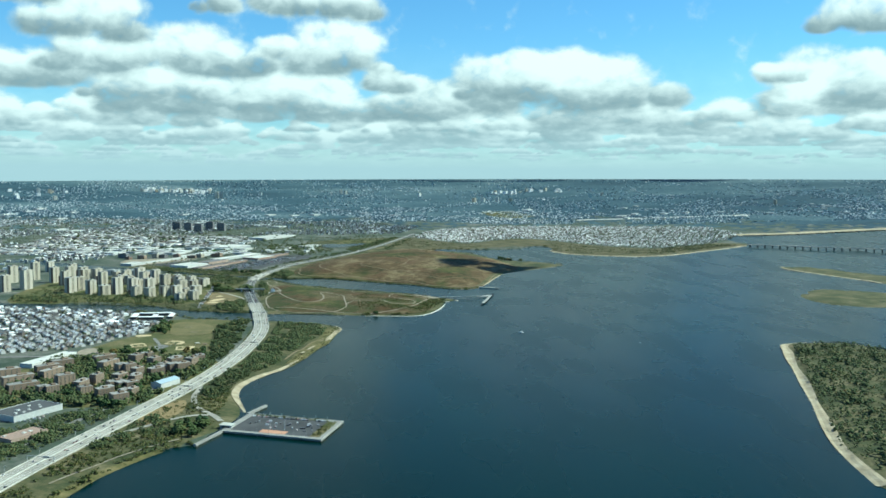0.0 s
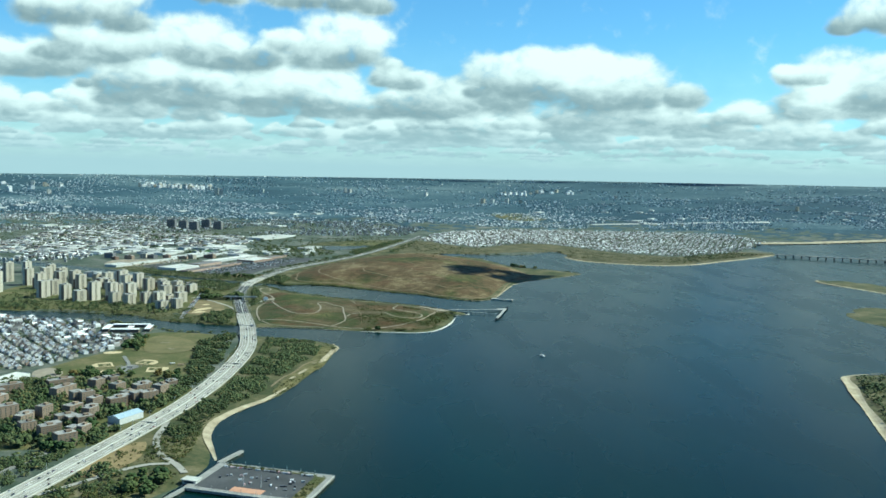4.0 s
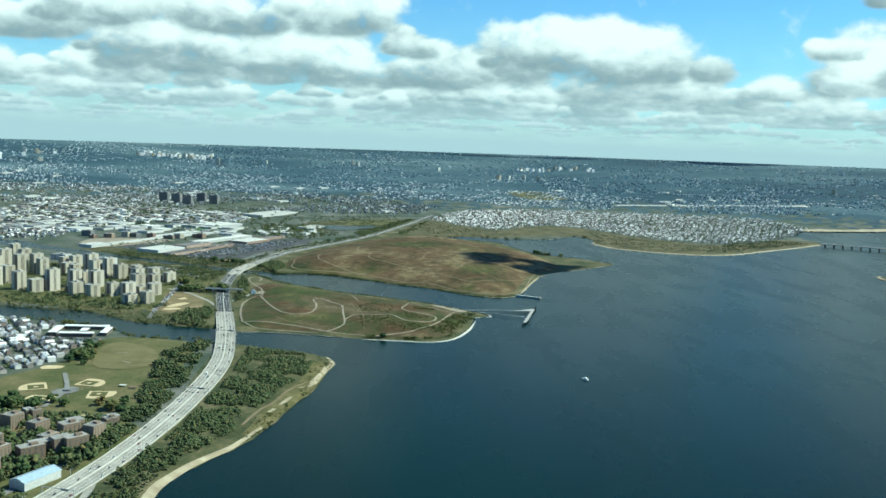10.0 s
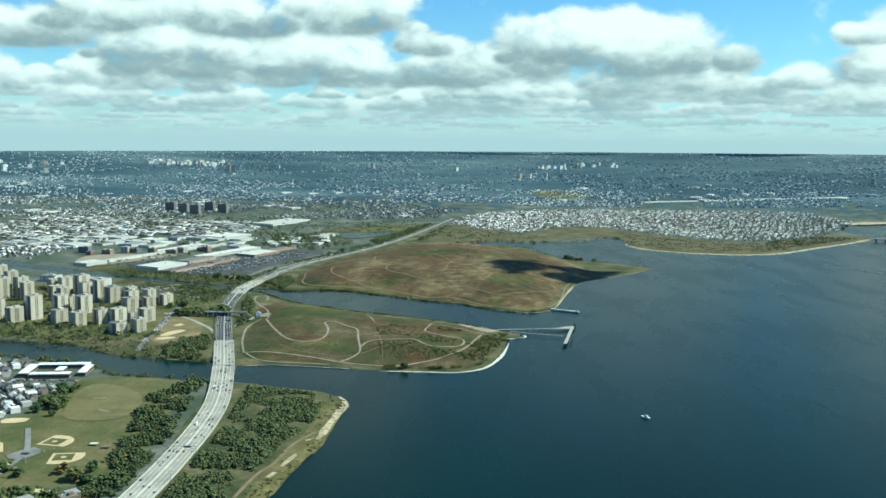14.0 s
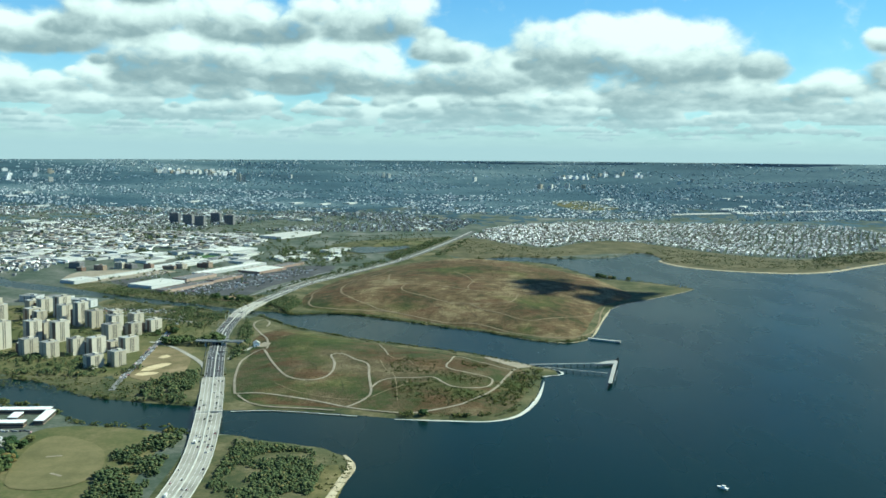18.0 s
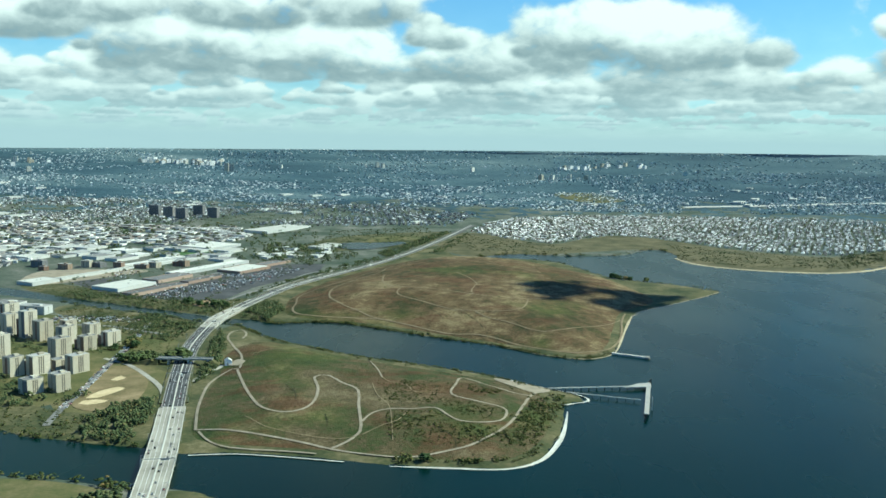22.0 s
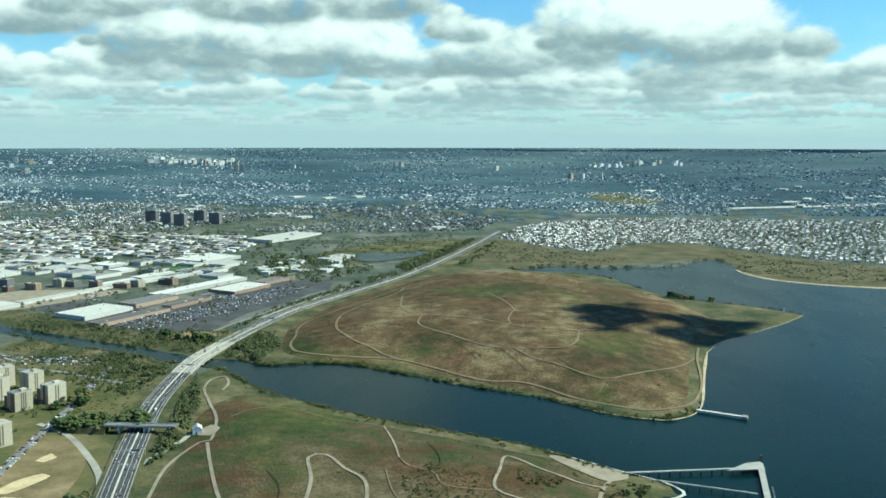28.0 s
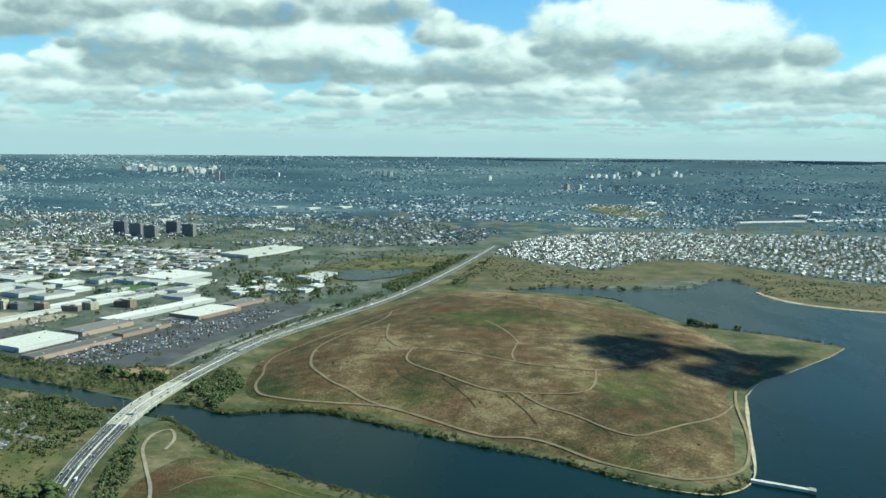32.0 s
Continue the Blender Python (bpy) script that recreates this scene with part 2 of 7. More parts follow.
def islands(name, stops, rough=0.8, grain=None, spec=0.3, by="Random Per Island"):
    """One colour for each joined piece, with a little grain."""
    m, nt, b = mat(name, rough, 0, spec)
    g = nt.nodes.new("ShaderNodeNewGeometry")
    col = ramp(nt, g.outputs[by], stops)
    if grain:
        col = mix(nt, 0.35, col, ramp(nt, noise_of(nt, grain, 3), [(0.3, (0.35, 0.35, 0.35)), (0.7, (1, 1, 1))]), "MULTIPLY")
    nt.links.new(col, b.inputs["Base Color"])
    return m


def owned(name, stops, rough=0.8, grain=None, spec=0.3):
    """One colour for each object, with a little grain."""
    m, nt, b = mat(name, rough, 0, spec)
    g = nt.nodes.new("ShaderNodeObjectInfo")
    col = ramp(nt, g.outputs["Random"], stops)
    if grain:
        col = mix(nt, 0.35, col, ramp(nt, noise_of(nt, grain, 3), [(0.3, (0.35, 0.35, 0.35)), (0.7, (1, 1, 1))]), "MULTIPLY")
    nt.links.new(col, b.inputs["Base Color"])
    return m


M_TOWN = patchy("town_ground", [(0.3, (0.036, 0.054, 0.036)), (0.45, (0.062, 0.08, 0.058)), (0.6, (0.115, 0.12, 0.1)), (0.75, (0.2, 0.195, 0.17))], 0.02, 0.25)
# Blue base colour paints in distance haze; dark bands: woods and cloud shade.
M_FARHAZE = patchy("hazed_far_country", [(0.34, (0.018, 0.043, 0.063)), (0.46, (0.03, 0.066, 0.09)), (0.56, (0.054, 0.096, 0.118)), (0.68, (0.12, 0.165, 0.18))], 0.003, 0.06, stretch=(0.45, 1, 1))
M_SCRUB = patchy("scrub", [(0.32, (0.03, 0.042, 0.017)), (0.46, (0.062, 0.068, 0.029)), (0.58, (0.105, 0.096, 0.047)), (0.72, (0.17, 0.145, 0.085))], 0.03, 0.3, relief=0.4)
M_MARSH = patchy("marsh_grass", [(0.3, (0.05, 0.055, 0.026)), (0.5, (0.09, 0.082, 0.042)), (0.7, (0.14, 0.118, 0.066))], 0.03, 0.25, relief=0.3)
M_LAWN = patchy("park_lawn", [(0.3, (0.055, 0.068, 0.022)), (0.45, (0.085, 0.09, 0.034)), (0.58, (0.12, 0.108, 0.048)), (0.72, (0.17, 0.14, 0.075))], 0.03, 0.4)
M_FRINGE = patchy("marsh_fringe", [(0.3, (0.06, 0.064, 0.024)), (0.5, (0.11, 0.1, 0.04)), (0.7, (0.18, 0.15, 0.072))], 0.06, 0.5, relief=0.3)
M_SAND = patchy("sand", [(0.3, (0.24, 0.2, 0.13)), (0.6, (0.4, 0.345, 0.24)), (0.8, (0.52, 0.47, 0.36))], 0.08, 0.8)
M_TRACK = patchy("gravel_track", [(0.3, (0.2, 0.17, 0.125)), (0.7, (0.32, 0.28, 0.215))], 0.1, 0.9)
M_CONCRETE = patchy("road_concrete", [(0.3, (0.22, 0.21, 0.18)), (0.5, (0.3, 0.285, 0.245)), (0.75, (0.4, 0.38, 0.33))], 0.05, 0.7, stretch=(1, 1, 1))
M_ASPHALT = patchy("asphalt", [(0.3, (0.045, 0.047, 0.05)), (0.6, (0.075, 0.077, 0.08)), (0.8, (0.11, 0.11, 0.11))], 0.05, 0.6)
M_HILL = grassland("hill_grass", [(0.42, (0.028, 0.037, 0.012)), (0.46, (0.059, 0.050, 0.022)), (0.49, (0.086, 0.056, 0.028)), (0.525, (0.113, 0.082, 0.042)), (0.575, (0.205, 0.162, 0.088))], (1, 0.6, 1), 0.56)
M_MOUND = grassland("mound_grass", [(0.42, (0.028, 0.044, 0.013)), (0.46, (0.049, 0.061, 0.021)), (0.5, (0.070, 0.057, 0.028)), (0.535, (0.090, 0.070, 0.037)), (0.585, (0.148, 0.123, 0.070))], (1, 0.8, 1))


def water_material():
    m, nt, b = mat("bay_water", 0.28, 0, 0.155)
    n1 = noise_of(nt, 0.004, 4, 0.6, stretch=(1, 0.5, 1))
    n2 = noise_of(nt, 0.02, 3, 0.5, stretch=(1, 0.35, 1))
    col = ramp(nt, n1, [(0.35, (0.0013, 0.0096, 0.0074)), (0.5, (0.0017, 0.0122, 0.0092)), (0.68, (0.0023, 0.016, 0.012))])
    nt.links.new(col, b.inputs["Base Color"])
    nt.links.new(ramp(nt, n2, [(0.35, (0.25,) * 3), (0.65, (0.29,) * 3)]), b.inputs["Roughness"])
    b.inputs["IOR"].default_value = 1.33
    bump(nt, b, noise_of(nt, 0.35, 4, 0.6, stretch=(1, 0.6, 1)), 0.2, 0.25)
    return m


M_WATER = water_material()


# ---------------------------------------------------------------- mesh helpers
def linked(name, verts, faces, materials, parent=None, label="", category="", group="", kind="", smooth=False, which=None):
    me = bpy.data.meshes.new(name)
    me.from_pydata([tuple(v) for v in verts], [], faces)
    for m in materials if isinstance(materials, (list, tuple)) else [materials]:
        me.materials.append(m)
    if which is not None:
        me.polygons.foreach_set("material_index", np.array(which, np.int32))
    if smooth:
        me.polygons.foreach_set("use_smooth", np.ones(len(faces), bool))
    me.update()
    ob = new(name, me)
    ob.parent = parent
    return tagged(ob, label, category, group, kind)


def ribbon(name, points, width, lift, material, label="", category="", kind="structure", step=5.0, smooth=True, parent=None, level=None):
    """A flat strip along a plan line that lies on the ground; width may be a list, one for each point of the line."""
    line = curve(points, step) if smooth else [Vector(q) for q in points]
    n = len(line)
    widths = np.interp(np.linspace(0, 1, n), np.linspace(0, 1, len(width)), width) if isinstance(width, (list, tuple)) else [width] * n
    verts, faces = [], []
    for i, p in enumerate(line):
        d = (line[min(i + 1, n - 1)] - line[max(i - 1, 0)]).normalized()
        side = Vector((-d.y, d.x)) * widths[i] / 2
        for k in (1, 0.34, -0.34, -1):
            verts.append((p.x + side.x * k, p.y + side.y * k))
    zs = ground_z(verts) + lift if level is None else np.repeat(np.array(level(line)), 4)
    verts = [(x, y, max(z, base(x, y) + 0.1)) for (x, y), z in zip(verts, zs)]
    for i in range(n - 1):
        for k in range(3):
            a = 4 * i + k
            faces.append((a, a + 1, a + 5, a + 4))
    return linked(name, verts, faces, material, parent, label, category, "", kind)


# ---------------------------------------------------------------- ground sheet and water
ZONES = []      # closed plan lines with their material's index on the ground sheet
GROUND_MATS = [M_TOWN, M_FARHAZE, M_SCRUB, M_MARSH, M_LAWN, M_HILL, M_MOUND, M_ASPHALT]


def zone(points, index, smooth=True):
    ZONES.append((curve(points, 9, True) if smooth else [Vector(p) for p in points], index))


zone([(-225, 500), (-185, 560), (-150, 640), (-126, 700), (-138, 768), (-126, 831), (-98, 915), (-80, 1000), (-76, 1085), (-95, 1125), (-180, 1140), (-186, 1060), (-180, 946), (-190, 842), (-206, 754), (-224, 671), (-240, 600), (-252, 520)], 2)
zone([(-345, 730), (-255, 725), (-212, 740), (-192, 830), (-196, 905), (-345, 915)], 4)
zone([(-325, 930), (-205, 925), (-196, 1000), (-205, 1090), (-210, 1140), (-290, 1145), (-296, 1060), (-322, 1000)], 4)
zone([(-560, 1300), (-430, 1292), (-300, 1290), (-322, 1540), (-560, 1580)], 4)
zone([(-430, 1262), (-330, 1235), (-240, 1200), (-205, 1200), (-222, 1290), (-250, 1383), (-266, 1480), (-268, 1565), (-330, 1600), (-430, 1650), (-430, 1600), (-330, 1520), (-290, 1290), (-330, 1292)], 2)
zone([(-302, 1290), (-262, 1270), (-238, 1300), (-252, 1380), (-300, 1395)], 4)
zone([(-318, 1440), (-272, 1425), (-275, 1490), (-318, 1500)], 4)
zone([(-230, 1196), (-190, 1190), (60, 1172), (85, 1330), (-205, 1562), (-240, 1562), (-258, 1480), (-242, 1383), (-216, 1270)], 2)
zone([(-250, 1600), (-200, 1562), (60, 1440), (125, 1440), (320, 1830), (180, 2010), (100, 2118), (-20, 2122), (-60, 2240), (-128, 2060), (-194, 1893), (-230, 1800), (-255, 1680)], 2)
zone([(-60, 2262), (16, 2122), (300, 2238), (330, 2050), (485, 1995), (700, 2110), (830, 2240), (760, 2300), (600, 2190), (500, 2212), (423, 2286), (373, 2350), (329, 2400), (266, 2425), (205, 2375), (143, 2295), (69, 2360), (14, 2440), (-40, 2400)], 3)
zone([(-520, 1736), (-290, 1614), (-240, 1602), (-250, 1700), (-300, 1700), (-380, 1712), (-520, 1790)], 2)
zone([(-265, 2130), (-75, 2255), (-20, 2400), (-70, 2440), (-240, 2330)], 2)
zone([(-405, 1702), (-345, 1690), (-286, 1692), (-270, 1780), (-212, 1922), (-214, 2006), (-300, 1985), (-335, 1890), (-372, 1800), (-480, 1830), (-500, 1800)], 7, False)
ZONES += [(HILL, 5), (MOUND, 6)]


def build_ground():
    pts, edges = [], []
    for loop in LOOPS + [z for z, _ in ZONES]:
        s = len(pts)
        pts += [(p.x, p.y) for p in loop]
        edges += [(s + i, s + (i + 1) % len(loop)) for i in range(len(loop))]
    rnd = np.random.RandomState(3)
    grids = []
    for step, x0, x1, y0, y1 in ((11, -620, 420, 380, 2320), (34, -1500, 1500, -300, 3000), (110, -4300, 4300, -2600, 4800)):
        gx, gy = np.meshgrid(np.arange(x0, x1, step), np.arange(y0, y1, step))
        gx, gy = gx.ravel() + rnd.uniform(-0.3, 0.3, gx.size) * step, gy.ravel() + rnd.uniform(-0.3, 0.3, gx.size) * step
        keep = np.ones(len(gx), bool)
        for a0, a1, b0, b1 in grids:
            keep &= ~((gx > a0) & (gx < a1) & (gy > b0) & (gy < b1))
        grids.append((x0, x1, y0, y1))
        keep &= np.hypot(gx - MID.x, gy - MID.y) < RIM - 20
        land = np.zeros(len(gx), bool)
        for loop in LOOPS:
            land |= inside(loop, gx, gy)
        keep &= land
        pts += list(zip(gx[keep], gy[keep]))
    vs, _, fs, *_ = geometry.delaunay_2d_cdt([Vector(p) for p in pts], edges, [], 0, 0.01)
    v = np.array([tuple(q) for q in vs])
    f = np.array([tuple(q) for q in fs])
    c = v[f].mean(1)
    land = np.zeros(len(c), bool)
    for loop in LOOPS:
        land |= inside(loop, c[:, 0], c[:, 1])
    f, c = f[land], c[land]
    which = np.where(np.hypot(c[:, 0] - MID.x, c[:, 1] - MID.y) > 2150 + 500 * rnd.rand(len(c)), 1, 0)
    which[(c[:, 0] > 250) & (c[:, 1] < 1900)] = 2
    for loop, index in ZONES:
        which[inside(loop, c[:, 0], c[:, 1])] = index
    z = heights(v[:, 0], v[:, 1])
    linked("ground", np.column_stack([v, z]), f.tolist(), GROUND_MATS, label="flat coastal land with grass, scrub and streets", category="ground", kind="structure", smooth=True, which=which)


def build_water():
    verts, faces, rings, spokes = [(MID.x, MID.y, 0)], [], [], 160
    radii = [300, 600, 900, 1200, 1500] + list(range(1600, 4100, 110)) + [RIM]
    for r in radii:
        rings.append(len(verts))
        for k in range(spokes):
            a = 2 * math.pi * k / spokes
            x, y = MID.x + math.sin(a), MID.y + math.cos(a)
            k = min(r, float(rim(x, y)))
            x, y = MID.x + k * math.sin(a), MID.y + k * math.cos(a)
            verts.append((x, y, base(x, y)))
    for k in range(spokes):
        faces.append((0, rings[0] + (k + 1) % spokes, rings[0] + k))
        for a, b in zip(rings, rings[1:]):
            faces.append((a + k, a + (k + 1) % spokes, b + (k + 1) % spokes, b + k))
    linked("water", verts, faces, M_WATER, label="dark blue-green bay water with light ripples", category="water", kind="structure", smooth=True)


build_ground()
build_water()

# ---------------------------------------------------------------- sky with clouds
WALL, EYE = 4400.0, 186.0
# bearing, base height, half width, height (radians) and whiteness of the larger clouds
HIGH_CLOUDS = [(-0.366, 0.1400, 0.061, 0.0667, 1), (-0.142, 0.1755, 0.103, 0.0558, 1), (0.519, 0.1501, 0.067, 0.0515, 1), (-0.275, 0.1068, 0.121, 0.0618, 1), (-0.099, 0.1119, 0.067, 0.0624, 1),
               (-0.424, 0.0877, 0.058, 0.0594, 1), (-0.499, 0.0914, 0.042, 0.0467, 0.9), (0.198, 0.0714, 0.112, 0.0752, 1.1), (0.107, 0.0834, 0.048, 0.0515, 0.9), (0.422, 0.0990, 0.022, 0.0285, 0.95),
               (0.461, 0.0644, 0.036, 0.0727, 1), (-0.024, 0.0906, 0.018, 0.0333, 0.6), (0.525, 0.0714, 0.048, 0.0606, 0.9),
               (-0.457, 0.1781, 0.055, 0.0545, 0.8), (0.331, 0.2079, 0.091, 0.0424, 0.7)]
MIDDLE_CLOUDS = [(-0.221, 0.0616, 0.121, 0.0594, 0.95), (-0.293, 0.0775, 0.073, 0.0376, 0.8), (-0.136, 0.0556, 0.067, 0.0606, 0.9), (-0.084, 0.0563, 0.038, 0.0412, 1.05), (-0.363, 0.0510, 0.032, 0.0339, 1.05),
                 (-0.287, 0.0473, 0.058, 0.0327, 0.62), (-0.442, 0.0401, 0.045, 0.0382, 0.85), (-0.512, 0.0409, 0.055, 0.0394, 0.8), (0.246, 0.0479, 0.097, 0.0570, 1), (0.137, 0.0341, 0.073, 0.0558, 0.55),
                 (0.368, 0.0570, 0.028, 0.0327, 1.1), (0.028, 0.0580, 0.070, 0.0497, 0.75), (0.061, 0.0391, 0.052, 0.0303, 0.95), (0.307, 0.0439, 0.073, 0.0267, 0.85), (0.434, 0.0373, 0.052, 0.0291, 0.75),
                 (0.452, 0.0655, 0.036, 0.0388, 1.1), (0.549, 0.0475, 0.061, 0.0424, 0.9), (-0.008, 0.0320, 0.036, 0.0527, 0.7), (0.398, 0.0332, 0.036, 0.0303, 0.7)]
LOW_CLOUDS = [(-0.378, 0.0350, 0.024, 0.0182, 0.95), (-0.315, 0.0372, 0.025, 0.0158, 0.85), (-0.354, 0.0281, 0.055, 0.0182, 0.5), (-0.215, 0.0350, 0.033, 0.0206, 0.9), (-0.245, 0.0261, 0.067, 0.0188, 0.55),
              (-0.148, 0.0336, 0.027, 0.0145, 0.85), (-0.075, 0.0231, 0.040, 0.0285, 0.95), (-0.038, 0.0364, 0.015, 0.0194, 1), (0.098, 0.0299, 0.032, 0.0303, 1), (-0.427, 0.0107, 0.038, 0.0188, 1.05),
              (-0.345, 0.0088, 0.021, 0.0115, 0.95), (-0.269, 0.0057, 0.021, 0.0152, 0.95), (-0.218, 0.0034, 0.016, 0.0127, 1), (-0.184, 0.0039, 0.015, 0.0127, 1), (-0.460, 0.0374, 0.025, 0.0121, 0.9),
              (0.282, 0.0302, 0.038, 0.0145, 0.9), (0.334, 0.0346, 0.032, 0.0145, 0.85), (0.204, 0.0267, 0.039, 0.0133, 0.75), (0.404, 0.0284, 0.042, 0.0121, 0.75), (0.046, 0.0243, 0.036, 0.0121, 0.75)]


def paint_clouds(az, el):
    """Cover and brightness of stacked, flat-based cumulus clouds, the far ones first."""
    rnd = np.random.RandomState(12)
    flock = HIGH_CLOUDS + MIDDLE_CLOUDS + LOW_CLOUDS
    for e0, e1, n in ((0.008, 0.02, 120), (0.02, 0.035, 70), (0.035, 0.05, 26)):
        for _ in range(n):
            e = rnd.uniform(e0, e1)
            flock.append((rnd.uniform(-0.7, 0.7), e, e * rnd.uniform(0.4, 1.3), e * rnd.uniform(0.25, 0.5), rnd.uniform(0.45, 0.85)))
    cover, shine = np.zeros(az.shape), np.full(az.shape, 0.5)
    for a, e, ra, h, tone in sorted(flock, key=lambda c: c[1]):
        win = np.flatnonzero((np.abs(az - a) < ra + 1.2 * h) & (el > e - 0.4 * h) & (el < e + 1.5 * h))
        if len(win) == 0:
            continue
        p, q = az[win], el[win]
        mass, weight, light = np.zeros(len(win)), np.full(len(win), 1e-6), np.zeros(len(win))
        for _ in range(max(10, int(ra / h * 11))):
            u = rnd.uniform(-1, 1)
            tall = (1 - abs(u) ** 2.8) ** 0.6 * rnd.uniform(0.4, 1.0)
            r = h * rnd.uniform(0.2, 0.42) * (0.5 + 0.5 * (1 - u * u))
            px, pz = a + u * ra, e + max(0.3 * r, tall * h - r)
            puff = np.clip((1.5 - np.hypot((p - px) / (1.7 * r), (q - pz) / r)) * 0.8, 0, 1)
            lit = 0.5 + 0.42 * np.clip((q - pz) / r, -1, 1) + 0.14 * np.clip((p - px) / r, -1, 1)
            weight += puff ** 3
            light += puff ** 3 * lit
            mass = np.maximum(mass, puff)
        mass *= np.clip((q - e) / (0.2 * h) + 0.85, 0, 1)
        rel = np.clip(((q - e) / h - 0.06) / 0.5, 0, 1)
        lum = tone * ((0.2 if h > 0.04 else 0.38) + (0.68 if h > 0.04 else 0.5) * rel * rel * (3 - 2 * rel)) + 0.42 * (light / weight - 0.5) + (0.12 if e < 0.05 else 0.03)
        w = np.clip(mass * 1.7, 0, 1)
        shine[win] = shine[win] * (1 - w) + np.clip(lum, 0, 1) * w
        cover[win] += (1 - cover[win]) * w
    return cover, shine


def cloud_material():
    m = bpy.data.materials.new("clouds")
    m.use_nodes = True
    nt = m.node_tree
    nt.nodes.clear()
    uv = nt.nodes.new("ShaderNodeUVMap")
    uv.uv_map = "deck"

    def calc(how, a, b, c=None):
        n = nt.nodes.new("ShaderNodeMath")
        n.operation = how
        for sock, v in zip(n.inputs, (a, b, c)):
            if v is None:
                continue
            if isinstance(v, float):
                sock.default_value = v
            else:
                nt.links.new(v, sock)
        return n.outputs[0]

    def field(name):
        at = nt.nodes.new("ShaderNodeAttribute")
        at.attribute_name = name
        return at.outputs["Fac"]

    def puffs(scale, detail, rough):
        n = node(nt, "ShaderNodeTexNoise", Scale=scale, Detail=detail, Roughness=rough, Distortion=0.25)
        nt.links.new(uv.outputs[0], n.inputs["Vector"])
        return calc("SUBTRACT", n.outputs["Fac"], 0.5)

    wide, fine = puffs(2.2, 3.0, 0.5), puffs(6.5, 7.0, 0.55)
    ragged = calc("MULTIPLY_ADD", wide, 1.3, calc("MULTIPLY_ADD", fine, 1.1, field("cover")))
    alpha = nt.nodes.new("ShaderNodeMapRange")
    alpha.interpolation_type = "SMOOTHSTEP"
    nt.links.new(ragged, alpha.inputs["Value"])
    alpha.inputs["From Min"].default_value, alpha.inputs["From Max"].default_value = 0.08, 0.95
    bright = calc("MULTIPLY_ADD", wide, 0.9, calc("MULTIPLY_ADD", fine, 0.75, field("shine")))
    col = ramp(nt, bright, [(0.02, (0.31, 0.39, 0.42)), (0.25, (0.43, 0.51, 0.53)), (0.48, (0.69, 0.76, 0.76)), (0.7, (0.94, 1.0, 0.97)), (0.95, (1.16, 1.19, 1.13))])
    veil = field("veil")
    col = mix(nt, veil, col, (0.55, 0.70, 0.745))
    cover = calc("MAXIMUM", alpha.outputs[0], veil)
    em, tr, mx, out = nt.nodes.new("ShaderNodeEmission"), nt.nodes.new("ShaderNodeBsdfTransparent"), nt.nodes.new("ShaderNodeMixShader"), nt.nodes.new("ShaderNodeOutputMaterial")
    em.inputs[1].default_value = 0.69
    nt.links.new(col, em.inputs[0])
    nt.links.new(cover, mx.inputs[0])
    nt.links.new(tr.outputs[0], mx.inputs[1])
    nt.links.new(em.outputs[0], mx.inputs[2])
    nt.links.new(mx.outputs[0], out.inputs[0])
    return m


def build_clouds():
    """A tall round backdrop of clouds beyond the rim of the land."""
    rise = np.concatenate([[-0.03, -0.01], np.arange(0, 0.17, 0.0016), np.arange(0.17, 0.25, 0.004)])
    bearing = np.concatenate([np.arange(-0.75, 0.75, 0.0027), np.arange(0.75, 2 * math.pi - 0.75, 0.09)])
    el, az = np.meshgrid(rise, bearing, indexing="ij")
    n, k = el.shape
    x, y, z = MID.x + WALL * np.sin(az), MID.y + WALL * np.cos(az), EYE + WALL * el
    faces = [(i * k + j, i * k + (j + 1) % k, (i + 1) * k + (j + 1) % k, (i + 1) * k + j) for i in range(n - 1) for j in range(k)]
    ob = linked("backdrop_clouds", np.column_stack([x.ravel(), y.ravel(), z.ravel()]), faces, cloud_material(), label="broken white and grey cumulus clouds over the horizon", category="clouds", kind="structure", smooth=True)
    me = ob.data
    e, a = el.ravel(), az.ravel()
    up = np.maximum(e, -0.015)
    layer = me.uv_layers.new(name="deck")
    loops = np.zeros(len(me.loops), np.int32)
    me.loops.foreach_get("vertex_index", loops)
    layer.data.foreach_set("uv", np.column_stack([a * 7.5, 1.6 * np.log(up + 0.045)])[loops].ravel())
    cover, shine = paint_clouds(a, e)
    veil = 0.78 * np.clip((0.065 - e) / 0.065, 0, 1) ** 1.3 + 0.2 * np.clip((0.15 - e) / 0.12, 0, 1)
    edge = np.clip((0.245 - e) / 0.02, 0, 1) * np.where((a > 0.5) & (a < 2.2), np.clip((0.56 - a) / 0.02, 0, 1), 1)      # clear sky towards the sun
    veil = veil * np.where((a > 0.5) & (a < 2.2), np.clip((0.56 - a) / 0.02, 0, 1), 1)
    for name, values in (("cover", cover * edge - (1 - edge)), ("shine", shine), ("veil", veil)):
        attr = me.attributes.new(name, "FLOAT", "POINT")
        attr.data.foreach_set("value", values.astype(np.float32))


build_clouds()


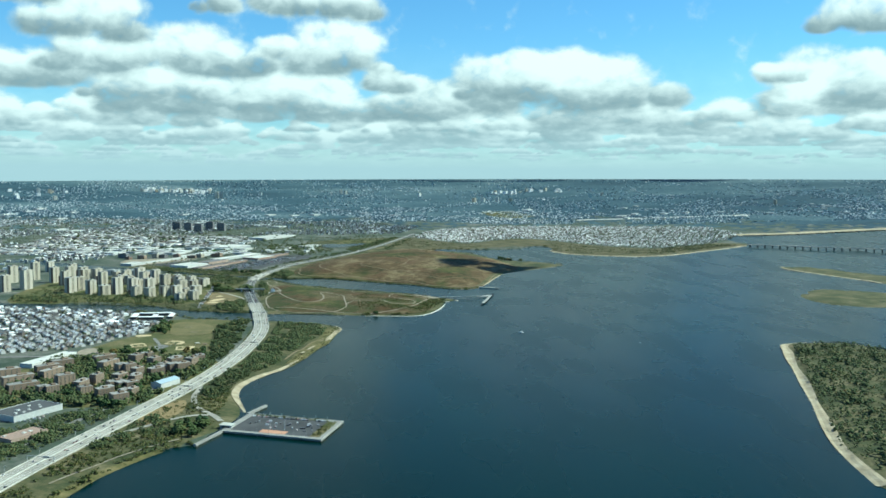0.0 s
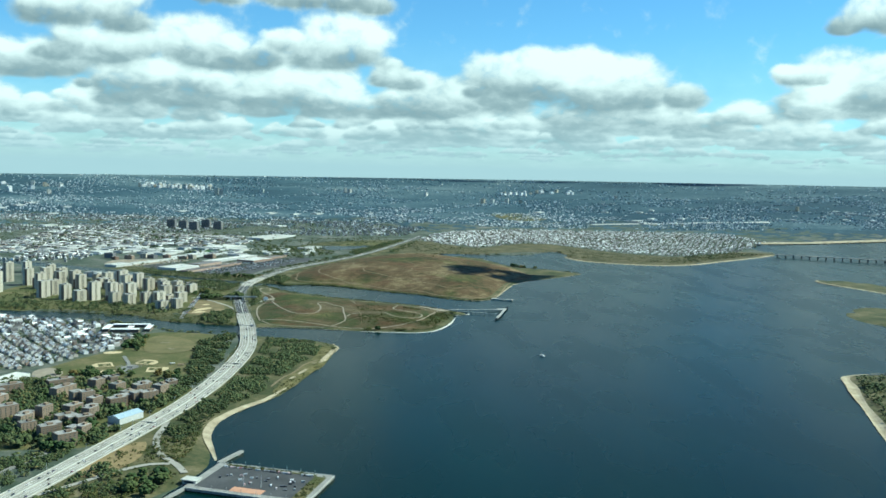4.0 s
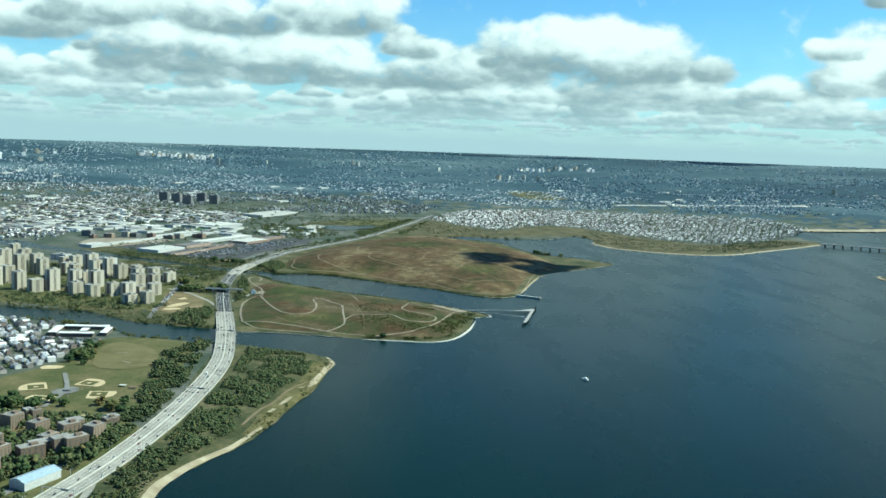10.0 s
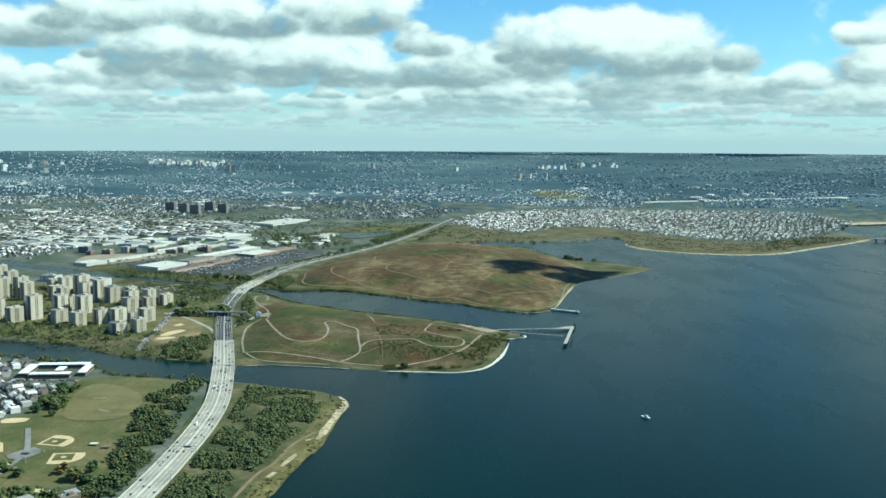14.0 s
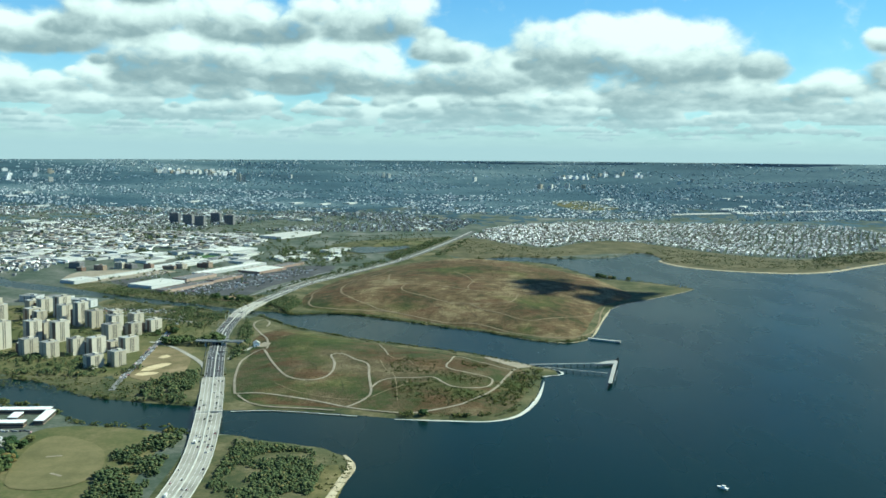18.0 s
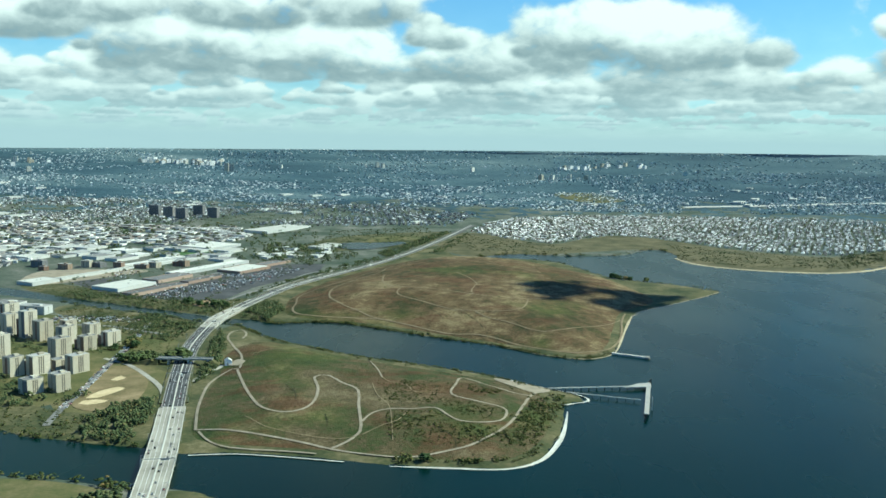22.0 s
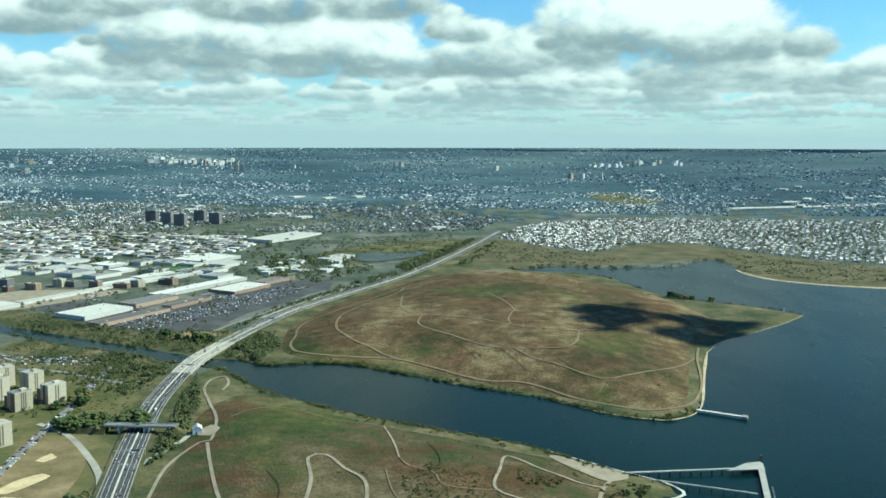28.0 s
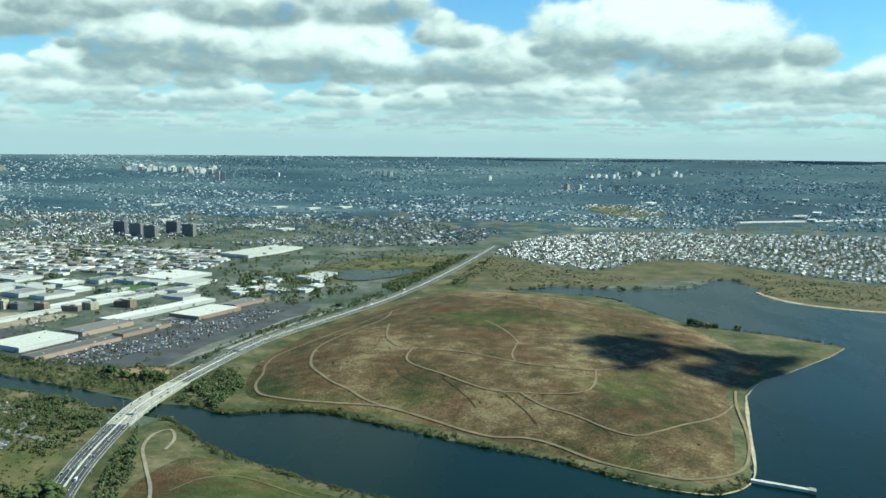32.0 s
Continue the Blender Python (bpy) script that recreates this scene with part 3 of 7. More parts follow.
def near_cloud():
    """The one cloud overhead; it stands in the sun's way and shades a part of the hill."""
    m, nt, b = mat("cloud_puffs", 1.0, 0, 0.0)
    nt.links.new(ramp(nt, noise_of(nt, 0.03, 4), [(0.3, (0.75, 0.77, 0.78)), (0.7, (0.88, 0.89, 0.9))]), b.inputs["Base Color"])
    bm = bmesh.new()
    rnd = np.random.RandomState(8)
    up = 690.0 / TO_SUN.z
    for x, y, r, n in ((98, 1762, 30, 16), (84, 1712, 22, 12), (118, 1800, 15, 8), (56, 1716, 11, 6), (108, 1740, 20, 8), (192, 1756, 30, 16), (162, 1712, 24, 14), (216, 1768, 20, 10), (136, 1702, 14, 8), (185, 1785, 18, 6), (232, 1764, 9, 5), (128, 1820, 8, 4)):
        for _ in range(n):
            s = r * rnd.uniform(0.3, 0.66)
            px, py = x + rnd.normal(0, r * 0.5), y + rnd.normal(0, r * 0.5)
            c = Vector((px, py, gz(x, y) + rnd.uniform(0, 0.4) * r)) + TO_SUN * up
            made = bmesh.ops.create_icosphere(bm, subdivisions=2, radius=s)
            for v in made["verts"]:
                v.co = v.co * (1 + 0.12 * math.sin(v.co.x * 0.5 + c.x) * math.cos(v.co.y * 0.6)) * Vector((1.2, 1.1, 0.7)).length / 1.77 + c
    me = bpy.data.meshes.new("cloud")
    bm.to_mesh(me)
    bm.free()
    me.materials.append(m)
    me.polygons.foreach_set("use_smooth", np.ones(len(me.polygons), bool))
    tagged(new("cloud", me), "white cumulus cloud high over the grassy hill", "cloud", "", "stuff")


near_cloud()

# ---------------------------------------------------------------- more helpers
HEADING = radians(6.3)        # the town's streets lie a little to the left of +y


class Pile:
    """Boxes and house shapes gathered into one mesh."""

    def __init__(self):
        self.v, self.f, self.m = [], [], []

    def box(self, x, y, z, w, d, h, turn=0.0, m=0, top=None, bottom=False):
        s, c, sn = len(self.v), math.cos(turn), math.sin(turn)
        for k in (0, h):
            for a, b in ((-w, -d), (w, -d), (w, d), (-w, d)):
                self.v.append((x + (a * c - b * sn) / 2, y + (a * sn + b * c) / 2, z + k))
        self.f += [(s, s + 1, s + 5, s + 4), (s + 1, s + 2, s + 6, s + 5), (s + 2, s + 3, s + 7, s + 6), (s + 3, s, s + 4, s + 7)]
        self.m += [m] * 4
        self.f.append((s + 4, s + 5, s + 6, s + 7))
        self.m.append(m if top is None else top)
        if bottom:
            self.f.append((s + 3, s + 2, s + 1, s))
            self.m.append(m)
        return self

    def gable(self, x, y, z, w, d, h, up, turn=0.0, m=0, top=1, over=0.25):
        """A house body with a pitched roof along its depth; the roof is a piece of its own."""
        s, c, sn = len(self.v), math.cos(turn), math.sin(turn)
        put = lambda a, b, k: self.v.append((x + a * c - b * sn, y + a * sn + b * c, z + k))  # noqa: E731
        a, b = w / 2, d / 2
        for p in ((-a, -b, 0), (a, -b, 0), (a, b, 0), (-a, b, 0), (-a, -b, h), (a, -b, h), (a, b, h), (-a, b, h), (0, -b, h + up), (0, b, h + up)):
            put(*p)
        self.f += [(s, s + 1, s + 5, s + 8, s + 4), (s + 1, s + 2, s + 6, s + 5), (s + 2, s + 3, s + 7, s + 9, s + 6), (s + 3, s, s + 4, s + 7)]
        self.m += [m] * 4
        s = len(self.v)
        e, q = over, up * over / a
        for p in ((-a - e, -b - e, h - q), (0, -b - e, h + up), (a + e, -b - e, h - q), (-a - e, b + e, h - q), (0, b + e, h + up), (a + e, b + e, h - q)):
            put(p[0], p[1], p[2] + 0.08)
        self.f += [(s, s + 1, s + 4, s + 3), (s + 1, s + 2, s + 5, s + 4)]
        self.m += [top] * 2
        return self

    def out(self, name, materials, parent=None, label="", category="", group="", kind=""):
        return linked(name, self.v, self.f, materials, parent, label, category, group, kind, which=self.m)


def thing(name, x, y, z, label, category, group="", turn=0.0):
    e = new(name)
    e.matrix_world = Matrix.Translation((x, y, z)) @ Matrix.Rotation(turn, 4, "Z")
    return tagged(e, label, category, group)


def patch(name, points, lift, material, label="", category="", kind="structure", smooth=True, step=9.0, parent=None):
    """A flat area that lies on the ground."""
    loop = curve(points, 5, True) if smooth else [q for i in range(len(points)) for q in curve([points[i], points[(i + 1) % len(points)]], 6)[:-1]]
    a = np.array([tuple(q) for q in loop])
    gx, gy = np.meshgrid(np.arange(a[:, 0].min(), a[:, 0].max(), step), np.arange(a[:, 1].min(), a[:, 1].max(), step))
    gx, gy = gx.ravel(), gy.ravel()
    keep = inside(loop, gx, gy) & (off(loop, gx, gy, 20) > step * 0.4) if len(gx) else []
    pts = [tuple(q) for q in loop] + list(zip(gx[keep], gy[keep]))
    n = len(loop)
    vs, _, fs, *_ = geometry.delaunay_2d_cdt([Vector(p) for p in pts], [(i, (i + 1) % n) for i in range(n)], [], 1, 0.001)
    z = ground_z(vs) + lift
    return linked(name, [(v.x, v.y, k) for v, k in zip(vs, z)], [tuple(f) for f in fs], material, parent, label, category, "", kind)


# ---------------------------------------------------------------- parkway and streets
PARKWAY = [(-352, -200), (-316, 130), (-262, 430), (-243, 540), (-231, 604), (-216, 671), (-198, 754), (-181, 842), (-172, 946), (-173, 1060), (-189, 1160), (-214, 1270), (-240, 1383), (-256, 1470), (-262, 1560), (-257, 1640), (-244, 1720),
           (-226, 1800), (-190, 1893), (-157, 1975), (-126, 2060), (-90, 2180), (-45, 2350), (-5, 2510), (40, 2680), (100, 2860)]
LINE = curve(PARKWAY, 5)


def deck_z(x, y):
    return base(x, y) + 2.1 + 1.7 * math.exp(-((y - 1176) / 42) ** 2) + 1.7 * math.exp(-((y - 1580) / 42) ** 2)


def deck(name, y0, y1, left, right, lift, thick, material, label="", category="", kind="structure", parent=None):
    """A strip of the parkway between two plan offsets from its middle line, with depth."""
    line = [(p, q) for p, q in zip(LINE, LINE[1:]) if y0 <= p.y <= y1]
    verts, faces = [], []
    for p, q in line:
        d = (q - p).normalized()
        n, z = Vector((d.y, -d.x)), deck_z(p.x, p.y) + lift
        a, b = p + n * left, p + n * right
        verts += [(a.x, a.y, z - thick), (a.x, a.y, z), (b.x, b.y, z), (b.x, b.y, z - thick)]
    for i in range(len(line) - 1):
        for k in range(3):
            s = 4 * i + k
            faces.append((s, s + 4, s + 5, s + 1))
    faces.append((0, 1, 2, 3))
    return linked(name, verts, faces, material, parent, label, category, "", kind)


M_WHITE = patchy("white_concrete", [(0.3, (0.4, 0.39, 0.35)), (0.7, (0.56, 0.55, 0.5))], 0.2, 1.5)
M_PAINT = patchy("road_paint", [(0.3, (0.6, 0.6, 0.58)), (0.7, (0.8, 0.8, 0.78))], 0.4, 2.0)
M_MIDROAD = patchy("grey_asphalt", [(0.3, (0.075, 0.077, 0.076)), (0.7, (0.13, 0.13, 0.125))], 0.05, 0.6)
M_OLDROAD = patchy("worn_asphalt", [(0.3, (0.13, 0.13, 0.125)), (0.7, (0.24, 0.235, 0.22))], 0.05, 0.6)
for y0, y1, m, label in ((-180, 1286, M_CONCRETE, "pale concrete parkway with six lanes"), (1286, 1542, M_ASPHALT, "dark asphalt parkway with six lanes"), (1542, 1650, M_CONCRETE, "pale concrete bridge roadway over the canal"),
                         (1650, 2560, M_MIDROAD, "worn grey asphalt parkway")):
    half = 8.6 if y1 < 1300 else 7.3
    deck("road", y0 - 6, y1, -half, half, 0, 2.4, m, label, "road")
deck("road_median", -180, 2550, -0.45, 0.45, 0.45, 0.6, M_WHITE, "low white concrete barrier along the middle of the parkway", "barrier")
for a, b in ((-8.7, -8.3), (8.3, 8.7)):
    deck("road_parapet", -180, 1280, a, b, 0.35, 0.5, M_WHITE, "low pale concrete parapet", "barrier")
    deck("road_edge", 1284, 1542, a * 0.86 - 0.1, b * 0.86 + 0.1, 0.05, 0.2, M_CONCRETE, "pale concrete edge strip of the parkway", "road")
    deck("road_edge", 1700, 2400, a * 0.86, b * 0.86, 0.05, 0.2, M_CONCRETE, "pale concrete edge strip of the parkway", "road")
    deck("road_parapet", 1540, 1700, a * 0.86, b * 0.86, 0.35, 0.5, M_WHITE, "low pale concrete parapet", "barrier")
for a in (-5.6, -3.0, 3.0, 5.6):
    deck("road_lines", -180, 1900, a - 0.08, a + 0.08, 0.03, 0.01, M_PAINT, "thin worn white lane line", "road marking")
# shoulders on both sides of the dark stretch
for a, b in ((-11.5, -8.6), (8.6, 11.5)):
    deck("road_shoulder", 1290, 1540, a * 0.86, b * 0.86, -0.25, 1.2, M_SCRUB, "grass verge beside the parkway", "verge")
    deck("road_shoulder", 1650, 2400, a * 0.86, b * 0.86, -0.1, 1.2, M_SCRUB, "grass verge beside the parkway", "verge")


def bridge_piers(y0, y1, label):
    top = thing("bridge_support", -200, (y0 + y1) / 2, 0, label, "bridge support")
    inv = top.matrix_world.inverted()
    for p, q in list(zip(LINE, LINE[1:])):
        if y0 < p.y < y1 and int(p.y / 5) % 3 == 0:
            d = (q - p).normalized()
            for k in (-6.5, -2.2, 2.2, 6.5):
                c = p + Vector((d.y, -d.x)) * k
                pile = Pile().box(c.x, c.y, -1.5, 1.0, 1.0, deck_z(p.x, p.y) - 0.6 + 1.5, 0)
                ob = pile.out("pier", [M_WHITE], top)
                ob.matrix_parent_inverse = inv


bridge_piers(1150, 1203, "rows of pale concrete bridge piers in the creek")
bridge_piers(1568, 1596, "rows of pale concrete bridge piers in the canal")


def overpass():
    top = thing("overpass", -239, 1405, 0, "flat concrete overpass across the parkway", "bridge")
    inv = top.matrix_world.inverted()
    line = curve([(-266, 1404), (-252, 1403.5), (-232, 1404), (-221, 1404.5)], 4)
    for name, w, up, th, m in (("bridge_deck", 6, 6.0, 0.7, M_CONCRETE), ("carriageway", 4.6, 6.05, 0.06, M_OLDROAD)):
        v, f = [], []
        for i, p in enumerate(line):
            d = (line[min(i + 1, len(line) - 1)] - line[max(i - 1, 0)]).normalized()
            n = Vector((d.y, -d.x)) * w / 2
            for q, k in ((p - n, up - th), (p - n, up), (p + n, up), (p + n, up - th)):
                v.append((q.x, q.y, k))
        for i in range(len(line) - 1):
            f += [(4 * i + k, 4 * i + 4 + k, 4 * i + 5 + k, 4 * i + 1 + k) for k in range(3)]
            f.append((4 * i, 4 * i + 3, 4 * i + 7, 4 * i + 4))
        linked(name, v, f, m, top).matrix_parent_inverse = inv
    for x in (-256, -240.5, -225):
        Pile().box(x, 1403.7, 0.2, 1.0, 5, 5.2, 0).out("pier", [M_WHITE], top).matrix_parent_inverse = inv
    for k in (-2.9, 2.9):
        Pile().box(-243.5, 1403.9 + k, 6.0, 44, 0.2, 0.6, 0).out("railing", [M_WHITE], top).matrix_parent_inverse = inv
    for x0, x1, name in ((-300, -264, "west_bank"), (-222, -214, "east_bank")):   # earth banks under the approaches
        hi, lo = (x1, x0) if x0 < -240 else (x0, x1)
        v = [(hi, 1398, 0.4), (hi, 1410, 0.4), (hi, 1407, 6.0), (hi, 1401, 6.0), (lo, 1401, 0.6), (lo, 1408, 0.6)]
        linked("bank", v, [(0, 3, 4), (1, 5, 2), (3, 2, 5, 4), (0, 1, 2, 3)], M_SCRUB, top, "grassy bank under the approach").matrix_parent_inverse = inv


overpass()


def strip(name, pts, w, m, label, category, lift=0.4, **k):
    return ribbon(name, pts, w, lift, m, label, category, **k)


strip("street", [(-283, 1240), (-289, 1278), (-293, 1323), (-301, 1391), (-307, 1450), (-314, 1503), (-322, 1560)], 4.6, M_OLDROAD, "straight grey street lined with parked cars", "street")
strip("street", [(-420, 1545), (-360, 1540), (-314, 1520), (-285, 1505)], 5, M_OLDROAD, "grey asphalt side street", "street")
strip("ramp", [(-312, 1416), (-300, 1408), (-283, 1394), (-259, 1362), (-239, 1330), (-228, 1300)], 4, M_CONCRETE, "curved pale slip road", "slip road")
strip("ramp", [(-213, 1403), (-214, 1392), (-219, 1370), (-226, 1342)], 3.6, M_CONCRETE, "curved pale slip road", "slip road")
strip("ramp", [(-182, 800), (-179, 779), (-178, 759), (-172, 735), (-163, 716), (-150, 700), (-141, 684)], 4.5, M_CONCRETE, "curved pale slip road to the pier", "slip road")
strip("ramp", [(-214, 640), (-196, 664), (-181, 686), (-166, 699), (-154, 701)], 4, M_CONCRETE, "curved pale slip road to the pier", "slip road")
strip("street", [(-268, 600), (-250, 672), (-232, 738), (-214, 800), (-198, 850)], 5, M_OLDROAD, "grey service road beside the parkway", "street")
strip("street", [(-520, 905), (-430, 912), (-352, 922), (-330, 930)], 5, M_OLDROAD, "grey asphalt side street", "street")
strip("footpath", [(-214, 545), (-200, 575), (-188, 600), (-172, 622), (-160, 636)], 1.6, M_TRACK, "narrow pale shore path", "path")
strip("street", [(-236, 2120), (-300, 2010), (-345, 1880)], 7, M_OLDROAD, "grey shopping street", "street")
strip("street", [(-280, 1690), (-272, 1722), (-246, 1807), (-225, 1898), (-200, 1941), (-182, 1972)], 4, M_OLDROAD, "grey road along the parkway", "street")
strip("ramp", [(-250, 1760), (-224, 1850), (-196, 1930), (-186, 1965), (-172, 1985)], 4, M_CONCRETE, "curved pale slip road", "slip road")
# mound paths
TRAIL = [
    ([(-189, 1237), (-201, 1288), (-209, 1347), (-202, 1385), (-196, 1387), (-204, 1428), (-221, 1471), (-233, 1502), (-235, 1528), (-228, 1537), (-220, 1519), (-219, 1499)], 3),
    ([(-197, 1383), (-182, 1338), (-167, 1297), (-155, 1273), (-140, 1262), (-128, 1268), (-123, 1286), (-125, 1318), (-132, 1350), (-123, 1355), (-110, 1334), (-97, 1315), (-92, 1275), (-87, 1239), (-88, 1227), (-94, 1216), (-102, 1208)], 3),
    ([(-87, 1246), (-82, 1262), (-71, 1271), (-58, 1271), (-42, 1275), (-35, 1263), (-26, 1251), (-13, 1251), (0, 1259), (5, 1275), (3, 1287), (-12, 1295), (-31, 1309), (-28, 1342), (-23, 1369), (-6, 1347), (13, 1329), (25, 1327)], 2.6),
    ([(-189, 1237), (-162, 1231), (-139, 1223), (-118, 1215), (-102, 1208), (-80, 1201), (-57, 1198), (-34, 1206), (-14, 1220), (5, 1254), (17, 1296), (25, 1327), (36, 1353)], 3),
    ([(-186, 1233), (-177, 1219), (-165, 1209), (-149, 1206), (-129, 1204), (-109, 1201)], 2.2),
    ([(-98, 1425), (-88, 1382), (-83, 1354)], 1.8),
    ([(-83, 1354), (-76, 1339), (-63, 1330), (-56, 1312), (-31, 1307)], 1.3),
    ([(-85, 1227), (-73, 1242), (-65, 1249), (-59, 1268)], 1.5),
    ([(-88, 1332), (-82, 1303), (-72, 1276), (-66, 1219)], 1.2),
    ([(-163, 1257), (-146, 1238), (-119, 1225), (-98, 1221), (-88, 1225)], 1.2),
    ([(-195, 1429), (-168, 1455), (-127, 1430), (-105, 1427), (-69, 1411), (-22, 1384), (9, 1370)], 1.6),
]
M_DIRT = patchy("dirt_track", [(0.3, (0.14, 0.11, 0.065)), (0.7, (0.24, 0.19, 0.12))], 0.08, 0.8)
for pts, w in TRAIL:
    if w > 1.7:
        strip("footpath", pts, w * 0.64, M_TRACK, "pale gravel path winding over the grass mound", "path")
    else:
        strip("footpath", pts, w * 0.5, M_DIRT, "faint dirt track across the grass mound", "path")
HILL_TRAIL = [
    ([(-38, 2036), (-64, 2040), (-89, 1979), (-122, 1926), (-145, 1860), (-167, 1814), (-186, 1768), (-200, 1740), (-204, 1705), (-200, 1672), (-200, 1652), (-197, 1634), (-188, 1616), (-163, 1605), (-130, 1599), (-101, 1592), (-73, 1571), (-49, 1551), (-31, 1539), (-10, 1533), (7, 1520), (29, 1498), (59, 1479), (77, 1473), (95, 1479), (110, 1495), (123, 1529), (132, 1566), (142, 1621), (153, 1662)], 2.8),
    ([(-122, 1926), (-124, 1873), (-142, 1828), (-162, 1778), (-170, 1734), (-164, 1677), (-148, 1641), (-128, 1620), (-114, 1603), (-99, 1591)], 2.9),
    ([(-117, 1834), (-114, 1769), (-105, 1730), (-88, 1711), (-46, 1697), (-12, 1672), (11, 1659), (45, 1657), (70, 1676)], 2.4),
    ([(-88, 1710), (-92, 1685), (-86, 1667), (-63, 1645), (-33, 1612), (-10, 1602), (16, 1596), (34, 1600), (43, 1620), (49, 1658)], 2.2),
    ([(-10, 1602), (4, 1577), (22, 1560), (38, 1539), (54, 1526), (68, 1531), (88, 1553), (118, 1585), (141, 1624)], 2.0),
    ([(-29, 1833), (-14, 1796), (-4, 1746), (-6, 1726), (-11, 1691), (-9, 1672)], 1.8), ([(70, 1676), (96, 1700), (110, 1720)], 1.4), ([(-64, 2040), (-20, 1960), (40, 1900), (80, 1850)], 1.8),
]
for pts, w in HILL_TRAIL:
    strip("footpath", pts, w * 0.72, M_DIRT, "dusty dirt track over the brown grass hill", "path", lift=0.45)
# sand and rubble along the water
for pts, w, m, label in (
    ([(-128, 712), (-137, 738), (-142, 752), (-146, 766), (-148, 784), (-147, 803), (-141, 824), (-132, 845), (-122, 865), (-117, 883), (-111, 906)], [1.5, 3, 5, 6.5, 6, 5.5, 5, 4.5, 4, 3, 2], M_SAND, "pale sand beach"),
    ([(-100, 1001), (-93, 1006), (-90, 1033), (-87, 1060), (-84, 1088), (-91, 1109)], [2, 5, 4, 5, 5, 2], M_SAND, "pale sand spit at the creek mouth"),
    ([(-107, 955), (-105, 964), (-102, 976)], [2, 4, 2], M_SAND, "bare sand patch in dune grass"),
    ([(-112, 938), (-109, 946)], 3, M_SAND, "bare sand patch in dune grass"),
    ([(-96, 1018), (-107, 992), (-112, 961), (-119, 941), (-124, 908)], 2.2, M_DIRT, "narrow dirt track behind the beach"),
    ([(-96, 1085), (-93, 1060), (-95, 1020), (-102, 980), (-109, 945), (-113, 910), (-118, 888)], [8, 15, 15, 16, 15, 12, 6], M_FRINGE, "yellow-green dune grass behind the beach"),
    ([(-182, 1196), (-155, 1200), (-120, 1196), (-92, 1191)], 2.2, M_WHITE, "thin pale rubble shoreline"),
    ([(-66, 1186), (-31, 1184), (0, 1185), (18, 1197), (30, 1220), (40, 1254), (48, 1300)], [0.8, 1.6, 1.2, 2.6, 3.6, 2, 0.8], M_WHITE, "white rubble shoreline below the mound"),
    ([(46, 1315), (66, 1327), (60, 1343), (40, 1358), (18, 1376), (0, 1390)], 2.0, M_WHITE, "thin pale rubble shoreline"),
    ([(38, 1472), (60, 1459), (86, 1455), (110, 1479), (129, 1545), (142, 1595), (158, 1652)], [0.8, 1.5, 0.8, 2.4, 1.6, 2.8, 1], M_SAND, "pale sand and rubble beach below the hill"),
    ([(158, 1652), (181, 1693), (211, 1724), (246, 1762), (274, 1793), (301, 1829)], 0.9, M_TRACK, "thin pale rubble shoreline"),
    ([(322, 2150), (324, 2120), (344, 2074), (401, 2034), (485, 2014), (564, 2036), (653, 2108), (743, 2180), (815, 2241)], 6, M_SAND, "pale sand shoreline along the marsh"),
    ([(425, 1004), (406, 990), (395, 953), (380, 908), (352, 810), (318, 696), (295, 615), (286, 540)], [6, 11, 6, 9, 6, 10, 7, 9], M_SAND, "pale sand shoreline round the wooded island"),
    ([(425, 1004), (476, 1008), (507, 972), (560, 946)], 4, M_SAND, "pale sand shoreline round the wooded island"),
    ([(-262, 200), (-234, 400), (-207, 500), (-194, 555), (-180, 588), (-166, 614)], [14, 12, 11, 9, 8, 4], M_FRINGE, "yellow-green marsh grass along the water"),
    ([(880, 2492), (1033, 2512), (1327, 2572), (1900, 2650)], 40, M_SAND, "wide pale sand flat by the far shore"),
    ([(523, 2926), (700, 2960), (873, 2987), (1100, 3010)], 26, M_WHITE, "pale bare ground by the far shore"),
    ([(735, 1812), (722, 1780), (738, 1718), (778, 1630), (800, 1550)], 5, M_SAND, "thin sandy edge of a marsh island"),
):
    strip("shore", pts, w, m, label, "shore", lift=0.24 if m is M_FRINGE else 0.34)

# ---------------------------------------------------------------- trees
M_LEAF = islands("foliage", [(0.0, (0.04, 0.06, 0.027)), (0.35, (0.058, 0.08, 0.034)), (0.75, (0.08, 0.1, 0.042)), (0.95, (0.115, 0.12, 0.05)), (1.0, (0.16, 0.125, 0.05))], 0.9, 1.2, 0.15)
M_LEAF_THING = owned("tree_foliage", [(0.0, (0.03, 0.055, 0.022)), (0.5, (0.055, 0.084, 0.03)), (0.9, (0.09, 0.108, 0.04)), (1.0, (0.15, 0.115, 0.04))], 0.9, 1.4, 0.15)
M_BUSH = islands("shrub_foliage", [(0.0, (0.035, 0.05, 0.018)), (0.5, (0.06, 0.075, 0.025)), (0.85, (0.1, 0.1, 0.035)), (1.0, (0.16, 0.12, 0.05))], 0.95, 1.2, 0.1)
M_BARK = patchy("bark", [(0.3, (0.06, 0.045, 0.03)), (0.7, (0.12, 0.09, 0.06))], 1.5, 6.0)


def ico():
    bm = bmesh.new()
    bmesh.ops.create_icosphere(bm, subdivisions=1, radius=1)
    v = np.array([tuple(q.co) for q in bm.verts])
    f = [[q.index for q in face.verts] for face in bm.faces]
    bm.free()
    return v, np.array(f)


